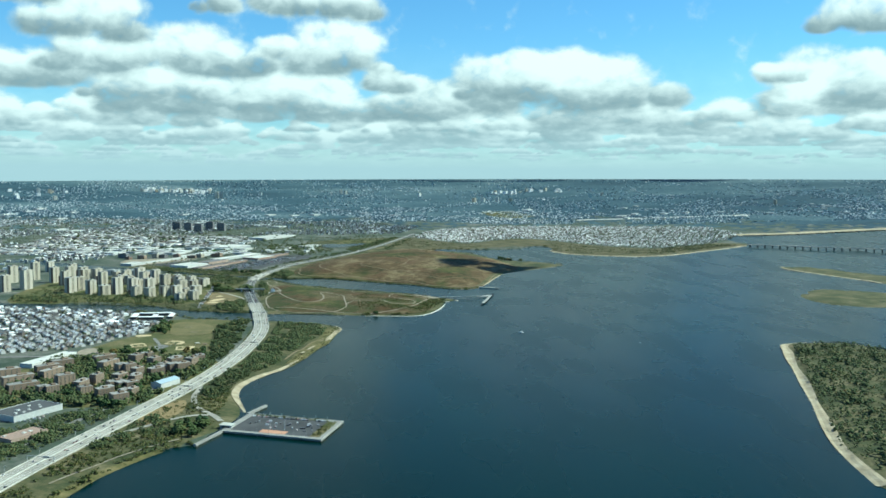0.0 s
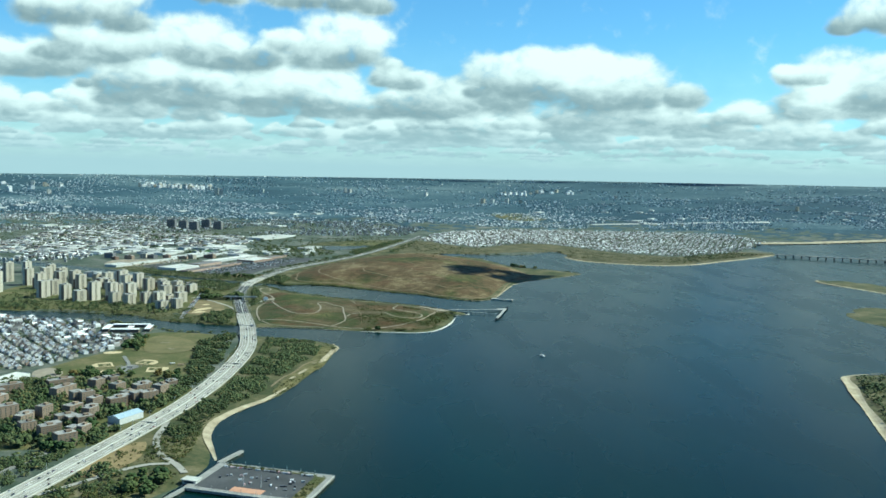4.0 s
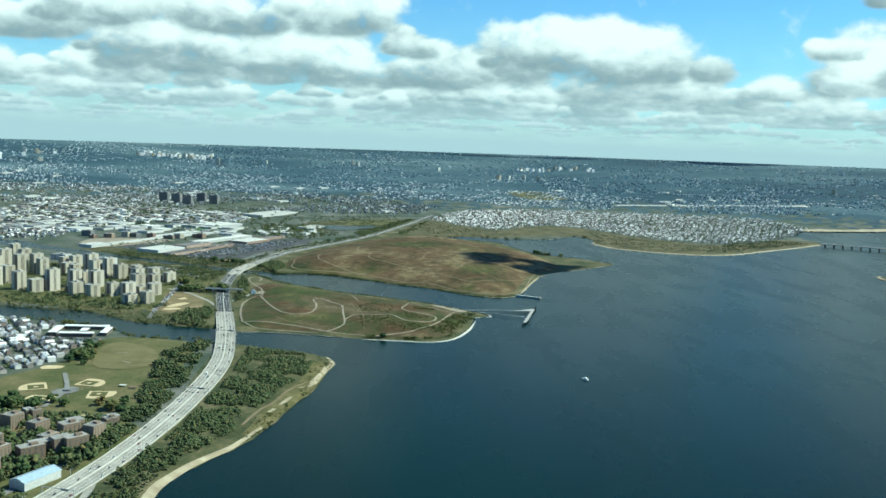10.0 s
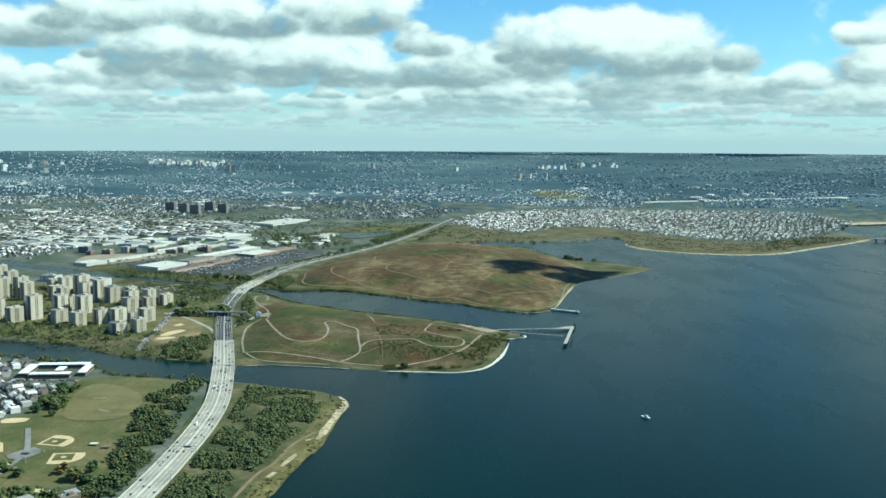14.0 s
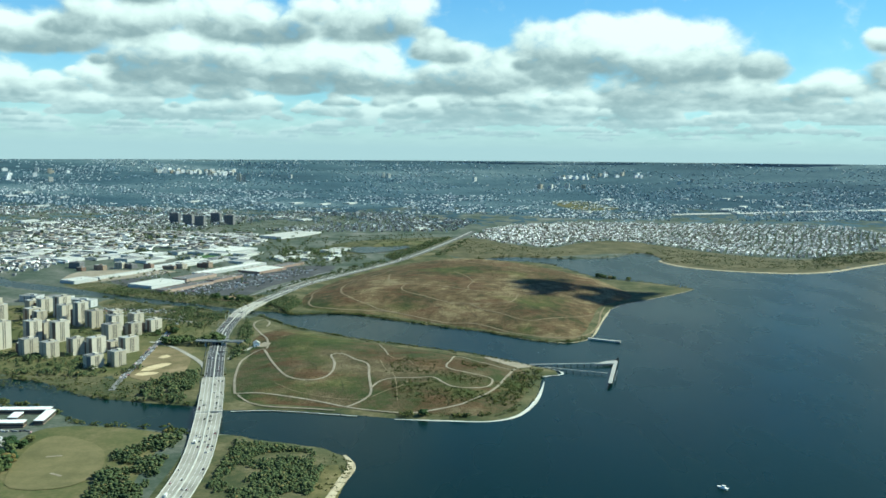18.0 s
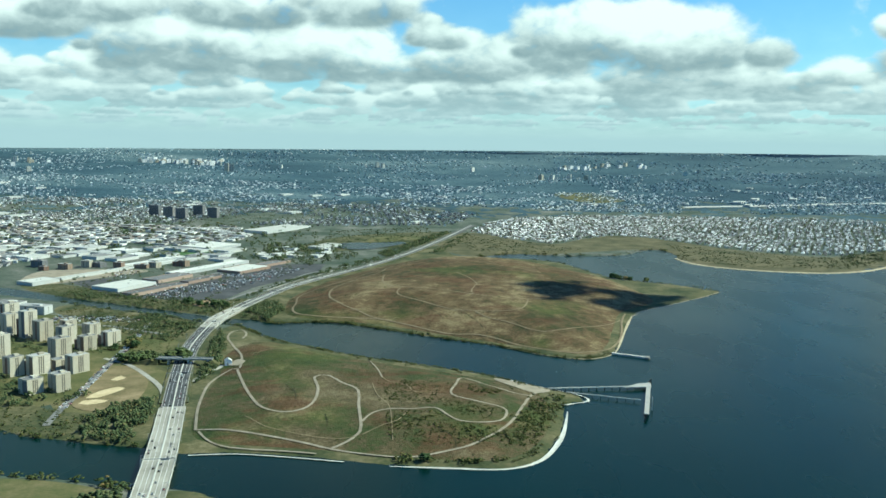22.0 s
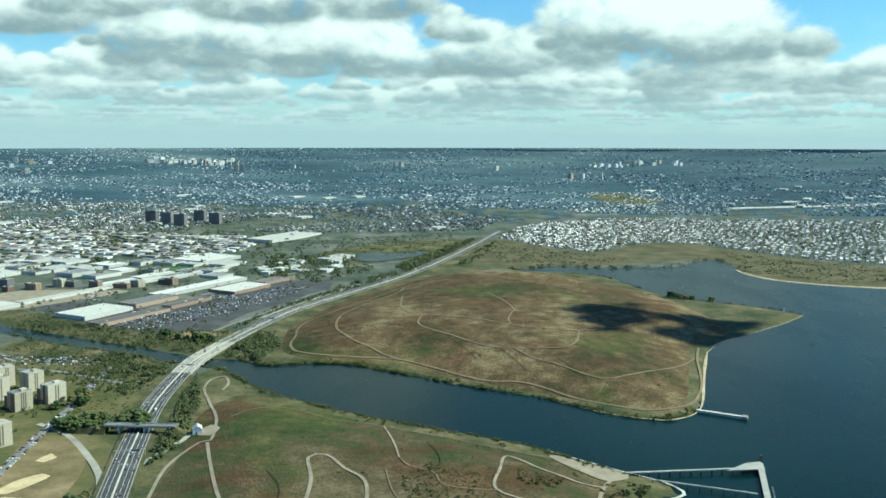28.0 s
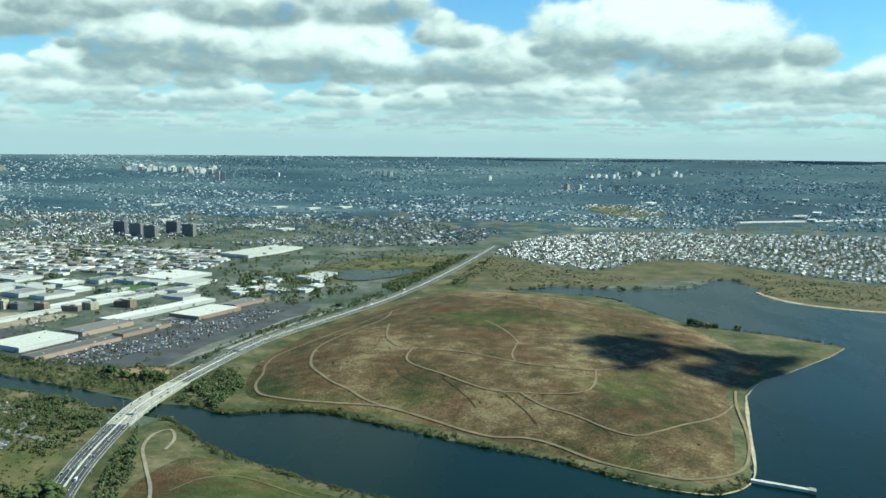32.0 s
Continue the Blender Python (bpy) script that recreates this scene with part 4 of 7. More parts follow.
ICO_V, ICO_F = ico()
TET_V = np.array([(1, 0, -0.4), (-0.5, 0.87, -0.4), (-0.5, -0.87, -0.4), (0.1, 0.05, 1.0), (0.6, 0.7, 0.45), (-0.8, 0.1, 0.4), (0.5, -0.75, 0.4)])
TET_F = np.array([(0, 4, 1), (1, 4, 3), (1, 3, 5), (1, 5, 2), (2, 5, 3), (2, 3, 6), (2, 6, 0), (0, 6, 3), (0, 3, 4)])


def crown_shape(seed, blobs, fine=True):
    """A crown of clumps with an uneven outline, about one unit high and wide."""
    rnd = np.random.RandomState(seed)
    v0, f0 = (ICO_V, ICO_F) if fine else (TET_V, TET_F)
    vs, fs = [], []
    for k in range(blobs):
        a, h = rnd.uniform(0, 2 * math.pi), rnd.uniform(0.0, 1.0)
        r = (0.12 + 0.34 * math.sin(math.pi * (0.15 + 0.75 * h))) * rnd.uniform(0.35, 1.0)
        size = rnd.uniform(0.12, 0.22) * (1.0 if fine else 1.3 if blobs < 8 else 1.0)
        c = np.array([r * math.cos(a), r * math.sin(a), 0.25 + 0.68 * h])
        v = v0 * (1 + rnd.uniform(-0.28, 0.28, (len(v0), 1))) * size * np.array([1, 1, 0.8]) + c
        fs.append(f0 + sum(len(q) for q in vs))
        vs.append(v)
    return np.concatenate(vs), np.concatenate(fs)


SMALL = [crown_shape(20 + k, 10, False) for k in range(6)]
PLAIN = [crown_shape(30 + k, 4, False) for k in range(6)]
CANOPY = [crown_shape(80 + k, 7, True) for k in range(6)]
MESO = [crown_shape(50 + k, 6, False) for k in range(7)]


def woods(name, xs, ys, size, label, category, shapes=SMALL, material=None, seed=0, flat=1.0, sink=0.12, thin=False):
    """Many crowns joined into one object."""
    if len(xs) == 0:
        return None
    rnd = np.random.RandomState(seed + 11)
    zs = heights(np.asarray(xs, float), np.asarray(ys, float))
    vs, fs, n = [], [], 0
    for x, y, z in zip(xs, ys, zs):
        lush = 1.5 * noise.noise((x * 0.045, y * 0.045, 3.0)) + 0.5 * noise.noise((x * 0.16, y * 0.16, 8.0))
        if thin and lush < -0.3:
            continue
        v, f = shapes[rnd.randint(len(shapes))]
        s, a = size * rnd.uniform(0.55, 1.3) * max(0.5, 1 + 0.45 * lush), rnd.uniform(0, 6.28)
        c, sn = math.cos(a), math.sin(a)
        w = v * s * np.array([1.25, 1.25, flat])
        vs.append(np.column_stack([w[:, 0] * c - w[:, 1] * sn + x, w[:, 0] * sn + w[:, 1] * c + y, w[:, 2] + z - sink * s]))
        fs.append(f + n)
        n += len(v)
    me = bpy.data.meshes.new(name)
    v, f = np.concatenate(vs), np.concatenate(fs)
    me.vertices.add(len(v))
    me.vertices.foreach_set("co", v.ravel())
    me.loops.add(f.size)
    me.loops.foreach_set("vertex_index", f.ravel().astype(np.int32))
    me.polygons.add(len(f))
    me.polygons.foreach_set("loop_start", np.arange(0, f.size, 3, dtype=np.int32))
    me.polygons.foreach_set("loop_total", np.full(len(f), 3, np.int32))
    me.materials.append(material or M_LEAF)
    me.update(calc_edges=True)
    return tagged(new(name, me), label, category, "", "stuff")


def scatter(loop, count, seed, clear=()):
    """Random plan points in a closed line, kept off the given lines and areas."""
    rnd = np.random.RandomState(seed)
    a = np.array([tuple(q) for q in loop])
    x = rnd.uniform(a[:, 0].min(), a[:, 0].max(), count * 4)
    y = rnd.uniform(a[:, 1].min(), a[:, 1].max(), count * 4)
    keep = inside(loop, x, y)
    for area in clear:
        keep &= ~inside(area, x, y)
    x, y = x[keep][:count], y[keep][:count]
    ok = np.ones(len(x), bool)
    for p in LINE[::2]:
        ok &= np.hypot(x - p.x, y - p.y) > 13
    return x[ok], y[ok]


def belt(points, half, count, seed):
    """Random plan points along a line."""
    rnd = np.random.RandomState(seed)
    line = curve(points, 4)
    i = rnd.randint(0, len(line), count)
    o = rnd.normal(0, half / 2, (count, 2))
    p = np.array([tuple(q) for q in line])[i] + o
    ok = np.ones(count, bool)
    for q in LINE[::2]:
        ok &= np.hypot(p[:, 0] - q.x, p[:, 1] - q.y) > 12
    land = np.zeros(count, bool)
    for loop in LOOPS:
        land |= inside(loop, p[:, 0], p[:, 1]) & (off(loop, p[:, 0], p[:, 1], 10) > 1.2)
    return p[ok & land, 0], p[ok & land, 1]


HALL_PLOT = [Vector(q) for q in ((-234, 780), (-208, 771), (-189, 806), (-212, 824))]      # kept clear for the hall
DENSE = "dense dark green woodland by the parkway"
PARK_WOOD = [(-228, 1098), (-200, 1143), (-196, 1100), (-186, 1006), (-184, 909), (-196, 835), (-208, 840), (-206, 942), (-214, 1002)]
EAST_WOOD = [(-162, 1126), (-112, 1113), (-100, 1085), (-101, 1040), (-110, 1006), (-116, 978), (-122, 950), (-127, 915), (-130, 880), (-142, 850), (-154, 840), (-164, 870), (-158, 960), (-156, 1030)]
BACK_BEACH = [(-146, 832), (-152, 806), (-155, 772), (-160, 742), (-177, 775), (-168, 850), (-150, 850)]
for k, (loop, n, size, label) in enumerate((
    (PARK_WOOD, 1700, 3.4, DENSE), (EAST_WOOD, 3300, 2.5, DENSE), (BACK_BEACH, 420, 2.8, "low green scrub behind the beach"),
    ([(-330, 540), (-270, 540), (-226, 690), (-222, 735), (-262, 700), (-300, 640)], 460, 5.8, "dark green trees beside the parkway"),
    ([(-228, 610), (-200, 620), (-165, 650), (-172, 680), (-190, 690), (-205, 700)], 90, 6, "dark green trees beside the slip road"),
    ([(-345, 730), (-250, 725), (-210, 740), (-195, 830), (-200, 905), (-345, 912)], 640, 5.8, "green street trees between brick apartment blocks"),
    ([(-560, 1290), (-300, 1280), (-285, 1310), (-330, 1345), (-560, 1352)], 230, 6, "green trees along the creek bank below the towers"),
    ([(-560, 1340), (-320, 1340), (-318, 1545), (-560, 1580)], 330, 5, "green trees between apartment towers"),
    ([(-258, 1216), (-222, 1212), (-228, 1290), (-246, 1300), (-262, 1262)], 110, 6.5, DENSE),
    ([(-300, 1405), (-262, 1402), (-262, 1432), (-290, 1436)], 26, 7.5, "round dark green trees by the overpass"),
    ([(-240, 1290), (-222, 1300), (-214, 1380), (-224, 1460), (-250, 1545), (-240, 1470), (-228, 1400)], 150, 5.5, "green trees beside the parkway"),
    ([(-335, 1515), (-280, 1480), (-272, 1560), (-300, 1590), (-345, 1610)], 200, 4.6, "dark green scrub trees near the canal"),
    ([(-470, 1690), (-300, 1620), (-260, 1606), (-252, 1660), (-262, 1690), (-330, 1700), (-400, 1710), (-470, 1745)], 330, 4.0, "green trees along the canal bank"),
    ([(-250, 1604), (-214, 1588), (-208, 1640), (-222, 1690), (-236, 1690)], 150, 6, "green trees between the parkway and the hill"),
    ([(-264, 1700), (-230, 1800), (-198, 1890), (-142, 2040), (-120, 2110), (-140, 2110), (-185, 2000), (-217, 1900), (-252, 1790)], 330, 5, "belt of green trees beside the parkway"),
    ([(-130, 2080), (-80, 2240), (-20, 2440), (-45, 2440), (-100, 2280), (-150, 2130)], 330, 7, "belt of green trees beside the parkway"),
    ([(-70, 2150), (-50, 2240), (-6, 2420), (6, 2420), (-26, 2240), (-50, 2160)], 50, 5.0, "belt of green trees beside the parkway"),
    ([(-260, 2180), (-130, 2260), (-60, 2420), (-90, 2520), (-260, 2420)], 260, 6, "green trees round a marsh pond"),
    ([(0, 2180), (140, 2180), (190, 2230), (140, 2270), (60, 2330), (10, 2400), (-30, 2360)], 200, 5, "scattered dark green marsh shrubs"),
    ([(340, 2110), (420, 2050), (560, 2060), (700, 2170), (600, 2170), (430, 2240), (340, 2320)], 420, 5, "scattered dark green marsh shrubs"),
    ([(560, 2080), (800, 2250), (740, 2290), (600, 2200)], 330, 6, "dark green shore trees"),
    ([(296, 620), (320, 690), (354, 800), (386, 900), (414, 985), (470, 1000), (560, 930), (640, 840), (690, 690), (660, 500), (520, 430), (390, 440), (300, 480)], 7000, 3.9, "dense dark scrub forest on an island"),
)):
    x, y = scatter(loop, n if k in (0, 1, 2, 21) else int(n * 1.9), 100 + k, [HALL_PLOT])
    woods("woodland", x, y, size * (1.15 if k < 3 else 1 if k == 21 else 0.5 if k in (17, 18, 19, 20) else 0.95 if k == 5 else 0.64), label, "trees", CANOPY if k in (0, 2) else MESO if k == 1 else PLAIN if k == 21 else SMALL, seed=k, flat=0.85 if k < 5 else 0.65 if k in (17, 18, 19, 20) else 1.0, thin=k < 3)
for k, (pts, half, n, size, label) in enumerate((
    (SHORE_MOUND[13:], 9, 1500, 1.9, "low green shrubs along the channel bank"), (SHORE_HILL[:12], 9, 1700, 2.1, "low green shrubs along the channel bank"),
    (SHORE_HILL[19:27], 7, 240, 3.2, "low green shrubs on the point"), ([(10, 1230), (24, 1270), (34, 1300), (40, 1330)], 14, 190, 2.8, "low green shrubs near the rubble shore"),
    ([(-60, 1195), (0, 1196), (20, 1215)], 4, 60, 2.6, "low green shrubs near the rubble shore"),
    ([(-225, 565), (-200, 590), (-175, 625), (-160, 660), (-158, 690)], 16, 170, 2.6, "green shrubs on the bank by the pier"), (CANAL_SOUTH[:6], 7, 150, 4, "green shrubs along the canal"), (SHORE_SOUTH[3:9], 9, 190, 3.2, "green shrubs along the marsh shore"), (SHORE_SOUTH[20:28], 14, 620, 1.5, "green shrubs behind the beach"),
    (CREEK_NORTH[3:9], 8, 160, 3.4, "green shrubs along the creek"), (CREEK_SOUTH[1:6], 8, 150, 5, "green trees along the creek"),
    (SHORE_COVE[:12], 12, 240, 3.5, "dark green shrubs round the cove"),
)):
    x, y = belt(pts, half, n, 300 + k)
    woods("shrubs", x, y, size, label, "shrubs", material=M_BUSH, seed=50 + k, flat=0.7)
for k, (loop, n) in enumerate((([(-430, 1600), (-330, 1520), (-268, 1480), (-266, 1560), (-330, 1600), (-430, 1652)], 900), ([(-520, 1738), (-290, 1616), (-244, 1604), (-250, 1690), (-330, 1700), (-520, 1785)], 1000), ([(-560, 1300), (-430, 1266), (-262, 1215), (-252, 1262), (-330, 1290), (-560, 1345)], 900), ([(-320, 1440), (-268, 1410), (-262, 1480), (-320, 1500)], 160))):
    x, y = scatter([Vector(q) for q in loop], n, 430 + k)
    woods("scrub", x, y, 1.9, "low olive scrub on open ground by the water", "scrub", PLAIN, M_BUSH, 430 + k, 0.6)
for k, (loop, n, size) in enumerate((([(-176, 700), (-152, 704), (-146, 700), (-150, 770), (-158, 800), (-177, 780)], 260, 2.0), ([(-220, 560), (-196, 590), (-176, 625), (-150, 650), (-160, 690), (-196, 655), (-222, 610)], 330, 2.2), ([(-290, 300), (-240, 420), (-212, 520), (-236, 560), (-270, 460), (-310, 320)], 420, 2.6))):
    x, y = scatter([Vector(q) for q in loop], n, 450 + k)
    woods("shrubs", x, y, size, "olive bushes on the bank near the pier", "shrubs", SMALL, M_BUSH, 450 + k, 0.8)
# tufts of scrub on the mounds
for k, (loop, n, size) in enumerate((
    ([(-66, 1215), (-10, 1215), (4, 1245), (-30, 1252), (-45, 1272), (-75, 1262)], 330, 1.5), ([(-72, 1290), (-45, 1285), (-38, 1330), (-66, 1345), (-80, 1320)], 260, 1.3),
    ([(-26, 1262), (-4, 1258), (0, 1280), (-26, 1305), (-48, 1300)], 200, 1.2), ([(-20, 1320), (0, 1318), (5, 1332), (-18, 1345)], 110, 1.3), (MOUND, 420, 1.0), (HILL, 520, 1.3),
    ([(0, 1215), (20, 1225), (32, 1280), (26, 1320), (12, 1260)], 190, 2.0),
)):
    x, y = scatter(loop, n, 400 + k)
    woods("scrub_tufts", x, y, size, "low tufts of dry scrub on the grass mound", "scrub", material=M_BUSH, seed=80 + k, flat=0.7)


def tree_model(seed, high):
    rnd = random.Random(seed)
    top = thing("tree", 0, 0, -300, "round broad-leaved tree with dark green leaves", "tree", "single trees")
    v, f = [], []
    rings = [(0.0, 0.055), (0.18, 0.04), (0.34, 0.032), (0.55, 0.015)]
    for z, r in rings:
        v += [(r * high * math.cos(a), r * high * math.sin(a), z * high) for a in (i * math.pi / 3 for i in range(6))]
    for i in range(3):
        f += [(6 * i + j, 6 * i + (j + 1) % 6, 6 * i + 6 + (j + 1) % 6, 6 * i + 6 + j) for j in range(6)]
    for k in range(4):       # limbs
        a, s = k * 1.57 + rnd.uniform(-0.4, 0.4), len(v)
        for t, r in ((0.0, 0.022), (1.0, 0.008)):
            cx, cy, cz = 0.3 * t * math.cos(a), 0.3 * t * math.sin(a), 0.3 + 0.3 * t
            v += [((cx + r * math.cos(b)) * high, (cy + r * math.sin(b)) * high, cz * high) for b in (0, 2.1, 4.2)]
        f += [(s + j, s + (j + 1) % 3, s + 3 + (j + 1) % 3, s + 3 + j) for j in range(3)]
    linked("trunk", v, f, M_BARK, top)
    cv, cf = crown_shape(seed, 26, True)
    linked("crown", cv * high * np.array([1.15, 1.15, 1.0]), cf.tolist(), M_LEAF_THING, top, "uneven leafy crown")
    return top


TREES = [tree_model(700 + k, 7.0) for k in range(4)]


def plant(xs, ys, sizes, label):
    zs = heights(np.asarray(xs, float), np.asarray(ys, float))
    for i, (x, y, z, s) in enumerate(zip(xs, ys, zs, sizes)):
        t = copy_thing(TREES[i % 4], pose(0, 0, 0))
        t.matrix_world = Matrix.Translation((x, y, z - 0.1)) @ Matrix.Rotation(i * 1.3, 4, "Z") @ Matrix.Diagonal((s, s, s * 0.95, 1))
        t["label"] = label


rt = np.random.RandomState(8)
for loop, n, label in (([(-322, 935), (-300, 925), (-205, 925), (-204, 945), (-300, 945)], 22, "broad-leaved park tree with green leaves"), ([(-296, 1050), (-276, 1048), (-288, 1120), (-300, 1120)], 26, "dark green tree at the edge of the playing field"),
                       ([(-300, 740), (-220, 745), (-205, 800), (-210, 860), (-300, 890)], 46, "street tree with green and yellowing leaves"), ([(-172, 690), (-150, 690), (-146, 640), (-165, 625)], 10, "small tree on the lawn by the pier"),
                       ([(-300, 1400), (-264, 1404), (-268, 1425), (-296, 1430)], 12, "round dark green tree by the overpass"), ([(-322, 1660), (-262, 1650), (-262, 1662), (-320, 1672)], 18, "dark green tree round the dirt field"),
                       ([(178, 1915), (230, 1890), (236, 1898), (186, 1922)], 9, "dark tree on the low point"), ([(-316, 1440), (-296, 1435), (-300, 1470), (-316, 1480)], 8, "dark green tree on the lawn")):
    x, y = scatter(loop, n, 900 + n, [HALL_PLOT])
    plant(x, y, rt.uniform(0.65, 1.2, len(x)), label)
plant([-258, -252, -247, -244], [1416, 1422, 1417, 1409], [1.3, 1.5, 1.4, 1.2], "round dark green tree by the overpass")
plant([-46], [1193], [0.8], "lone dark tree above the rubble shore")
for t in TREES:
    t.matrix_world = Matrix.Translation((-225 - TREES.index(t) * 5, 722, gz(-230, 722)))

# ---------------------------------------------------------------- apartment towers
M_CREAM = owned("cream_brick", [(0.0, (0.4, 0.36, 0.28)), (0.5, (0.5, 0.455, 0.36)), (1.0, (0.58, 0.535, 0.44))], 0.85, 0.8)
M_RED = owned("red_brick", [(0.0, (0.16, 0.1, 0.075)), (0.5, (0.21, 0.14, 0.105)), (1.0, (0.27, 0.19, 0.145))], 0.9, 0.9)
M_BROWN = owned("brown_brick", [(0.0, (0.17, 0.125, 0.092)), (0.5, (0.225, 0.168, 0.125)), (1.0, (0.3, 0.225, 0.165))], 0.9, 0.9)
M_SLATE = owned("dark_brick", [(0.0, (0.14, 0.145, 0.155)), (1.0, (0.22, 0.215, 0.21))], 0.9, 0.9)
M_ROOF = owned("flat_roof", [(0.0, (0.16, 0.16, 0.16)), (0.5, (0.3, 0.3, 0.29)), (1.0, (0.45, 0.45, 0.43))], 0.9, 0.5)
M_PALE = owned("pale_roof", [(0.0, (0.42, 0.42, 0.38)), (0.5, (0.55, 0.55, 0.5)), (1.0, (0.68, 0.68, 0.63))], 0.85, 0.3)
M_CHALK = owned("white_render", [(0.0, (0.7, 0.72, 0.72)), (1.0, (0.84, 0.84, 0.82))], 0.85, 0.6)
M_DARKROOF = owned("dark_roof", [(0.0, (0.075, 0.078, 0.082)), (1.0, (0.15, 0.15, 0.15))], 0.85, 0.4)
M_TARROOF = owned("gravel_roof", [(0.0, (0.2, 0.195, 0.18)), (0.5, (0.27, 0.26, 0.24)), (1.0, (0.36, 0.345, 0.32))], 0.9, 0.5)
M_GLASS, _nt, _b = mat("window_glass", 0.25, 0, 0.5)
_b.inputs["Base Color"].default_value = (0.03, 0.04, 0.05, 1)


def window_strip_material():
    """Dark panes with paler spandrels between the floors."""
    m, nt, b = mat("window_strip", 0.4, 0, 0.4)
    tc, sep = nt.nodes.new("ShaderNodeTexCoord"), nt.nodes.new("ShaderNodeSeparateXYZ")
    nt.links.new(tc.outputs["Object"], sep.inputs[0])
    w = nt.nodes.new("ShaderNodeMath")
    w.operation = "PINGPONG"
    nt.links.new(sep.outputs["Z"], w.inputs[0])
    w.inputs[1].default_value = 0.65
    nt.links.new(ramp(nt, w.outputs[0], [(0.28, (0.22, 0.19, 0.14)), (0.36, (0.035, 0.04, 0.045))]), b.inputs["Base Color"])
    return m


M_WINDOWS = window_strip_material()


def tower(x, y, high, wide, deep, wall, label, group, turn=0.99, gaps=(0.3, 0.7), cap=None, panel=None, wing=0.0):
    z = gz(x, y)
    top = thing("apartment_tower", x, y, z - 0.5, label, "apartment building", group, turn)
    Pile().box(0, 0, 0, wide, deep, high + 0.5, 0).out("wall", [wall], top)
    Pile().box(0, 0, high + 0.5, wide + 0.15, deep + 0.15, 0.35, 0).out("parapet", [wall], top)
    flat = Pile().box(0, 0, high + 0.85, wide - 0.6, deep - 0.6, 0.08, 0).out("roof", [cap or M_ROOF], top)
    for u, v in ((-0.3, 0.25), (0.33, 0.3)):
        Pile().box(u * wide, v * deep, high + 0.93, 0.7, 0.7, 0.5, 0).out("roof_vent", [M_PALE], flat, "small pale metal vent")
    Pile().box(wide * 0.12, -deep * 0.1, high + 0.9, wide * 0.3, deep * 0.34, 1.3, 0).out("roof_house", [wall], top, "brick lift house on the roof")
    if wing:                           # a second, set-back half of the block
        a, b, w, d = wing * wide * 0.55, deep * 0.55, wide * 0.8, deep * 0.9
        half = Pile().box(a, b, 0, w, d, high + 0.3, 0).out("wing", [wall], top)
        Pile().box(a, b, high + 0.3, w + 0.15, d + 0.15, 0.45, 0).out("roof", [cap or M_ROOF], half)
        for u in (-0.3, 0.0, 0.3):
            Pile().box(a + u * w, b - d / 2 - 0.01, 1.2, 0.8, 0.14, high - 1.4, 0).out("window_strip", [M_WINDOWS], half)
    # Brick strips on the short sides; dark ones also paint in a shaded face.
    if panel:
        for side in (-1, 1):
            Pile().box(side * (wide / 2 + 0.02), panel[1] * deep, 0.9, 0.12, deep * panel[2], high - 0.9, 0).out("brick_panel", [panel[0]], top, "brick facing on the short side that also stands in for shade")
    for u in gaps:                     # upright window strips on the long sides
        for side in (-1, 1):
            Pile().box((u - 0.5) * wide, side * (deep / 2 + 0.01), 1.2, wide * 0.05 + 0.2, 0.14, high - 1.2, 0).out("window_strip", [M_WINDOWS], top)
    for side in (-1, 1):               # one strip at the middle of each short side
        Pile().box(side * (wide / 2 + 0.01), 0, 1.2, 0.14, 0.6, high - 1.2, 0).out("window_strip", [M_WINDOWS], top)
    return top


CREAM_LABEL = "cream brick apartment tower with columns of dark windows"
for row in ([(-595, 1649, 14), (-521, 1495, 21), (-505, 1506, 21), (-490, 1488, 18), (-470, 1374, 18), (-446, 1360, 13), (-432, 1374, 22), (-420, 1409, 17.6), (-491, 1562, 11), (-474, 1556, 14), (-468, 1512, 11.5)],
            [(-450, 1490, 12.5), (-446, 1535, 20), (-428, 1500, 17), (-408, 1491, 21), (-414, 1424, 14), (-396, 1412, 17), (-398, 1353, 13), (-378, 1349, 12), (-360, 1361, 13), (-344, 1367, 13), (-390, 1480, 15.5)],
            [(-376, 1500, 12.5), (-350, 1420, 14), (-364, 1466, 14), (-338, 1446, 11), (-352, 1492, 11.5), (-318, 1376, 12), (-325, 1466, 11), (-326, 1315, 9.5), (-309, 1322, 11.5), (-334, 1384, 7)],
            [(-602, 1394, 22), (-585, 1427, 26), (-640, 1509, 24), (-620, 1548, 26), (-575, 1511, 22), (-555, 1527, 22), (-545, 1480, 20), (-502, 1417, 18), (-640, 1663, 16), (-560, 1600, 14), (-505, 1390, 20)]):
    for i, (x, y, h) in enumerate(row):
        w = 11.5 + (i * 7 % 4)
        tower(x, y, h * 1.12, w, 9 + (i * 5 % 3), M_CREAM, CREAM_LABEL if h > 12.9 else "lower cream brick apartment block with dark windows", "creekside apartment towers", panel=((M_SLATE, -0.22, 0.5), (M_RED, 0.0, 0.3), (M_BROWN, -0.25, 0.45), None)[(i + int(h)) % 4], gaps=(0.36, 0.48, 0.6) if i % 2 else (0.42, 0.56))
        if i % 3 == 0:        # reddish stair wing on some of them
            tower(x - w * 0.62, y + 2, h * 0.72, w * 0.35, 6, M_RED, "narrow red brick wing beside a cream apartment tower", "brick wings", gaps=(0.5,))
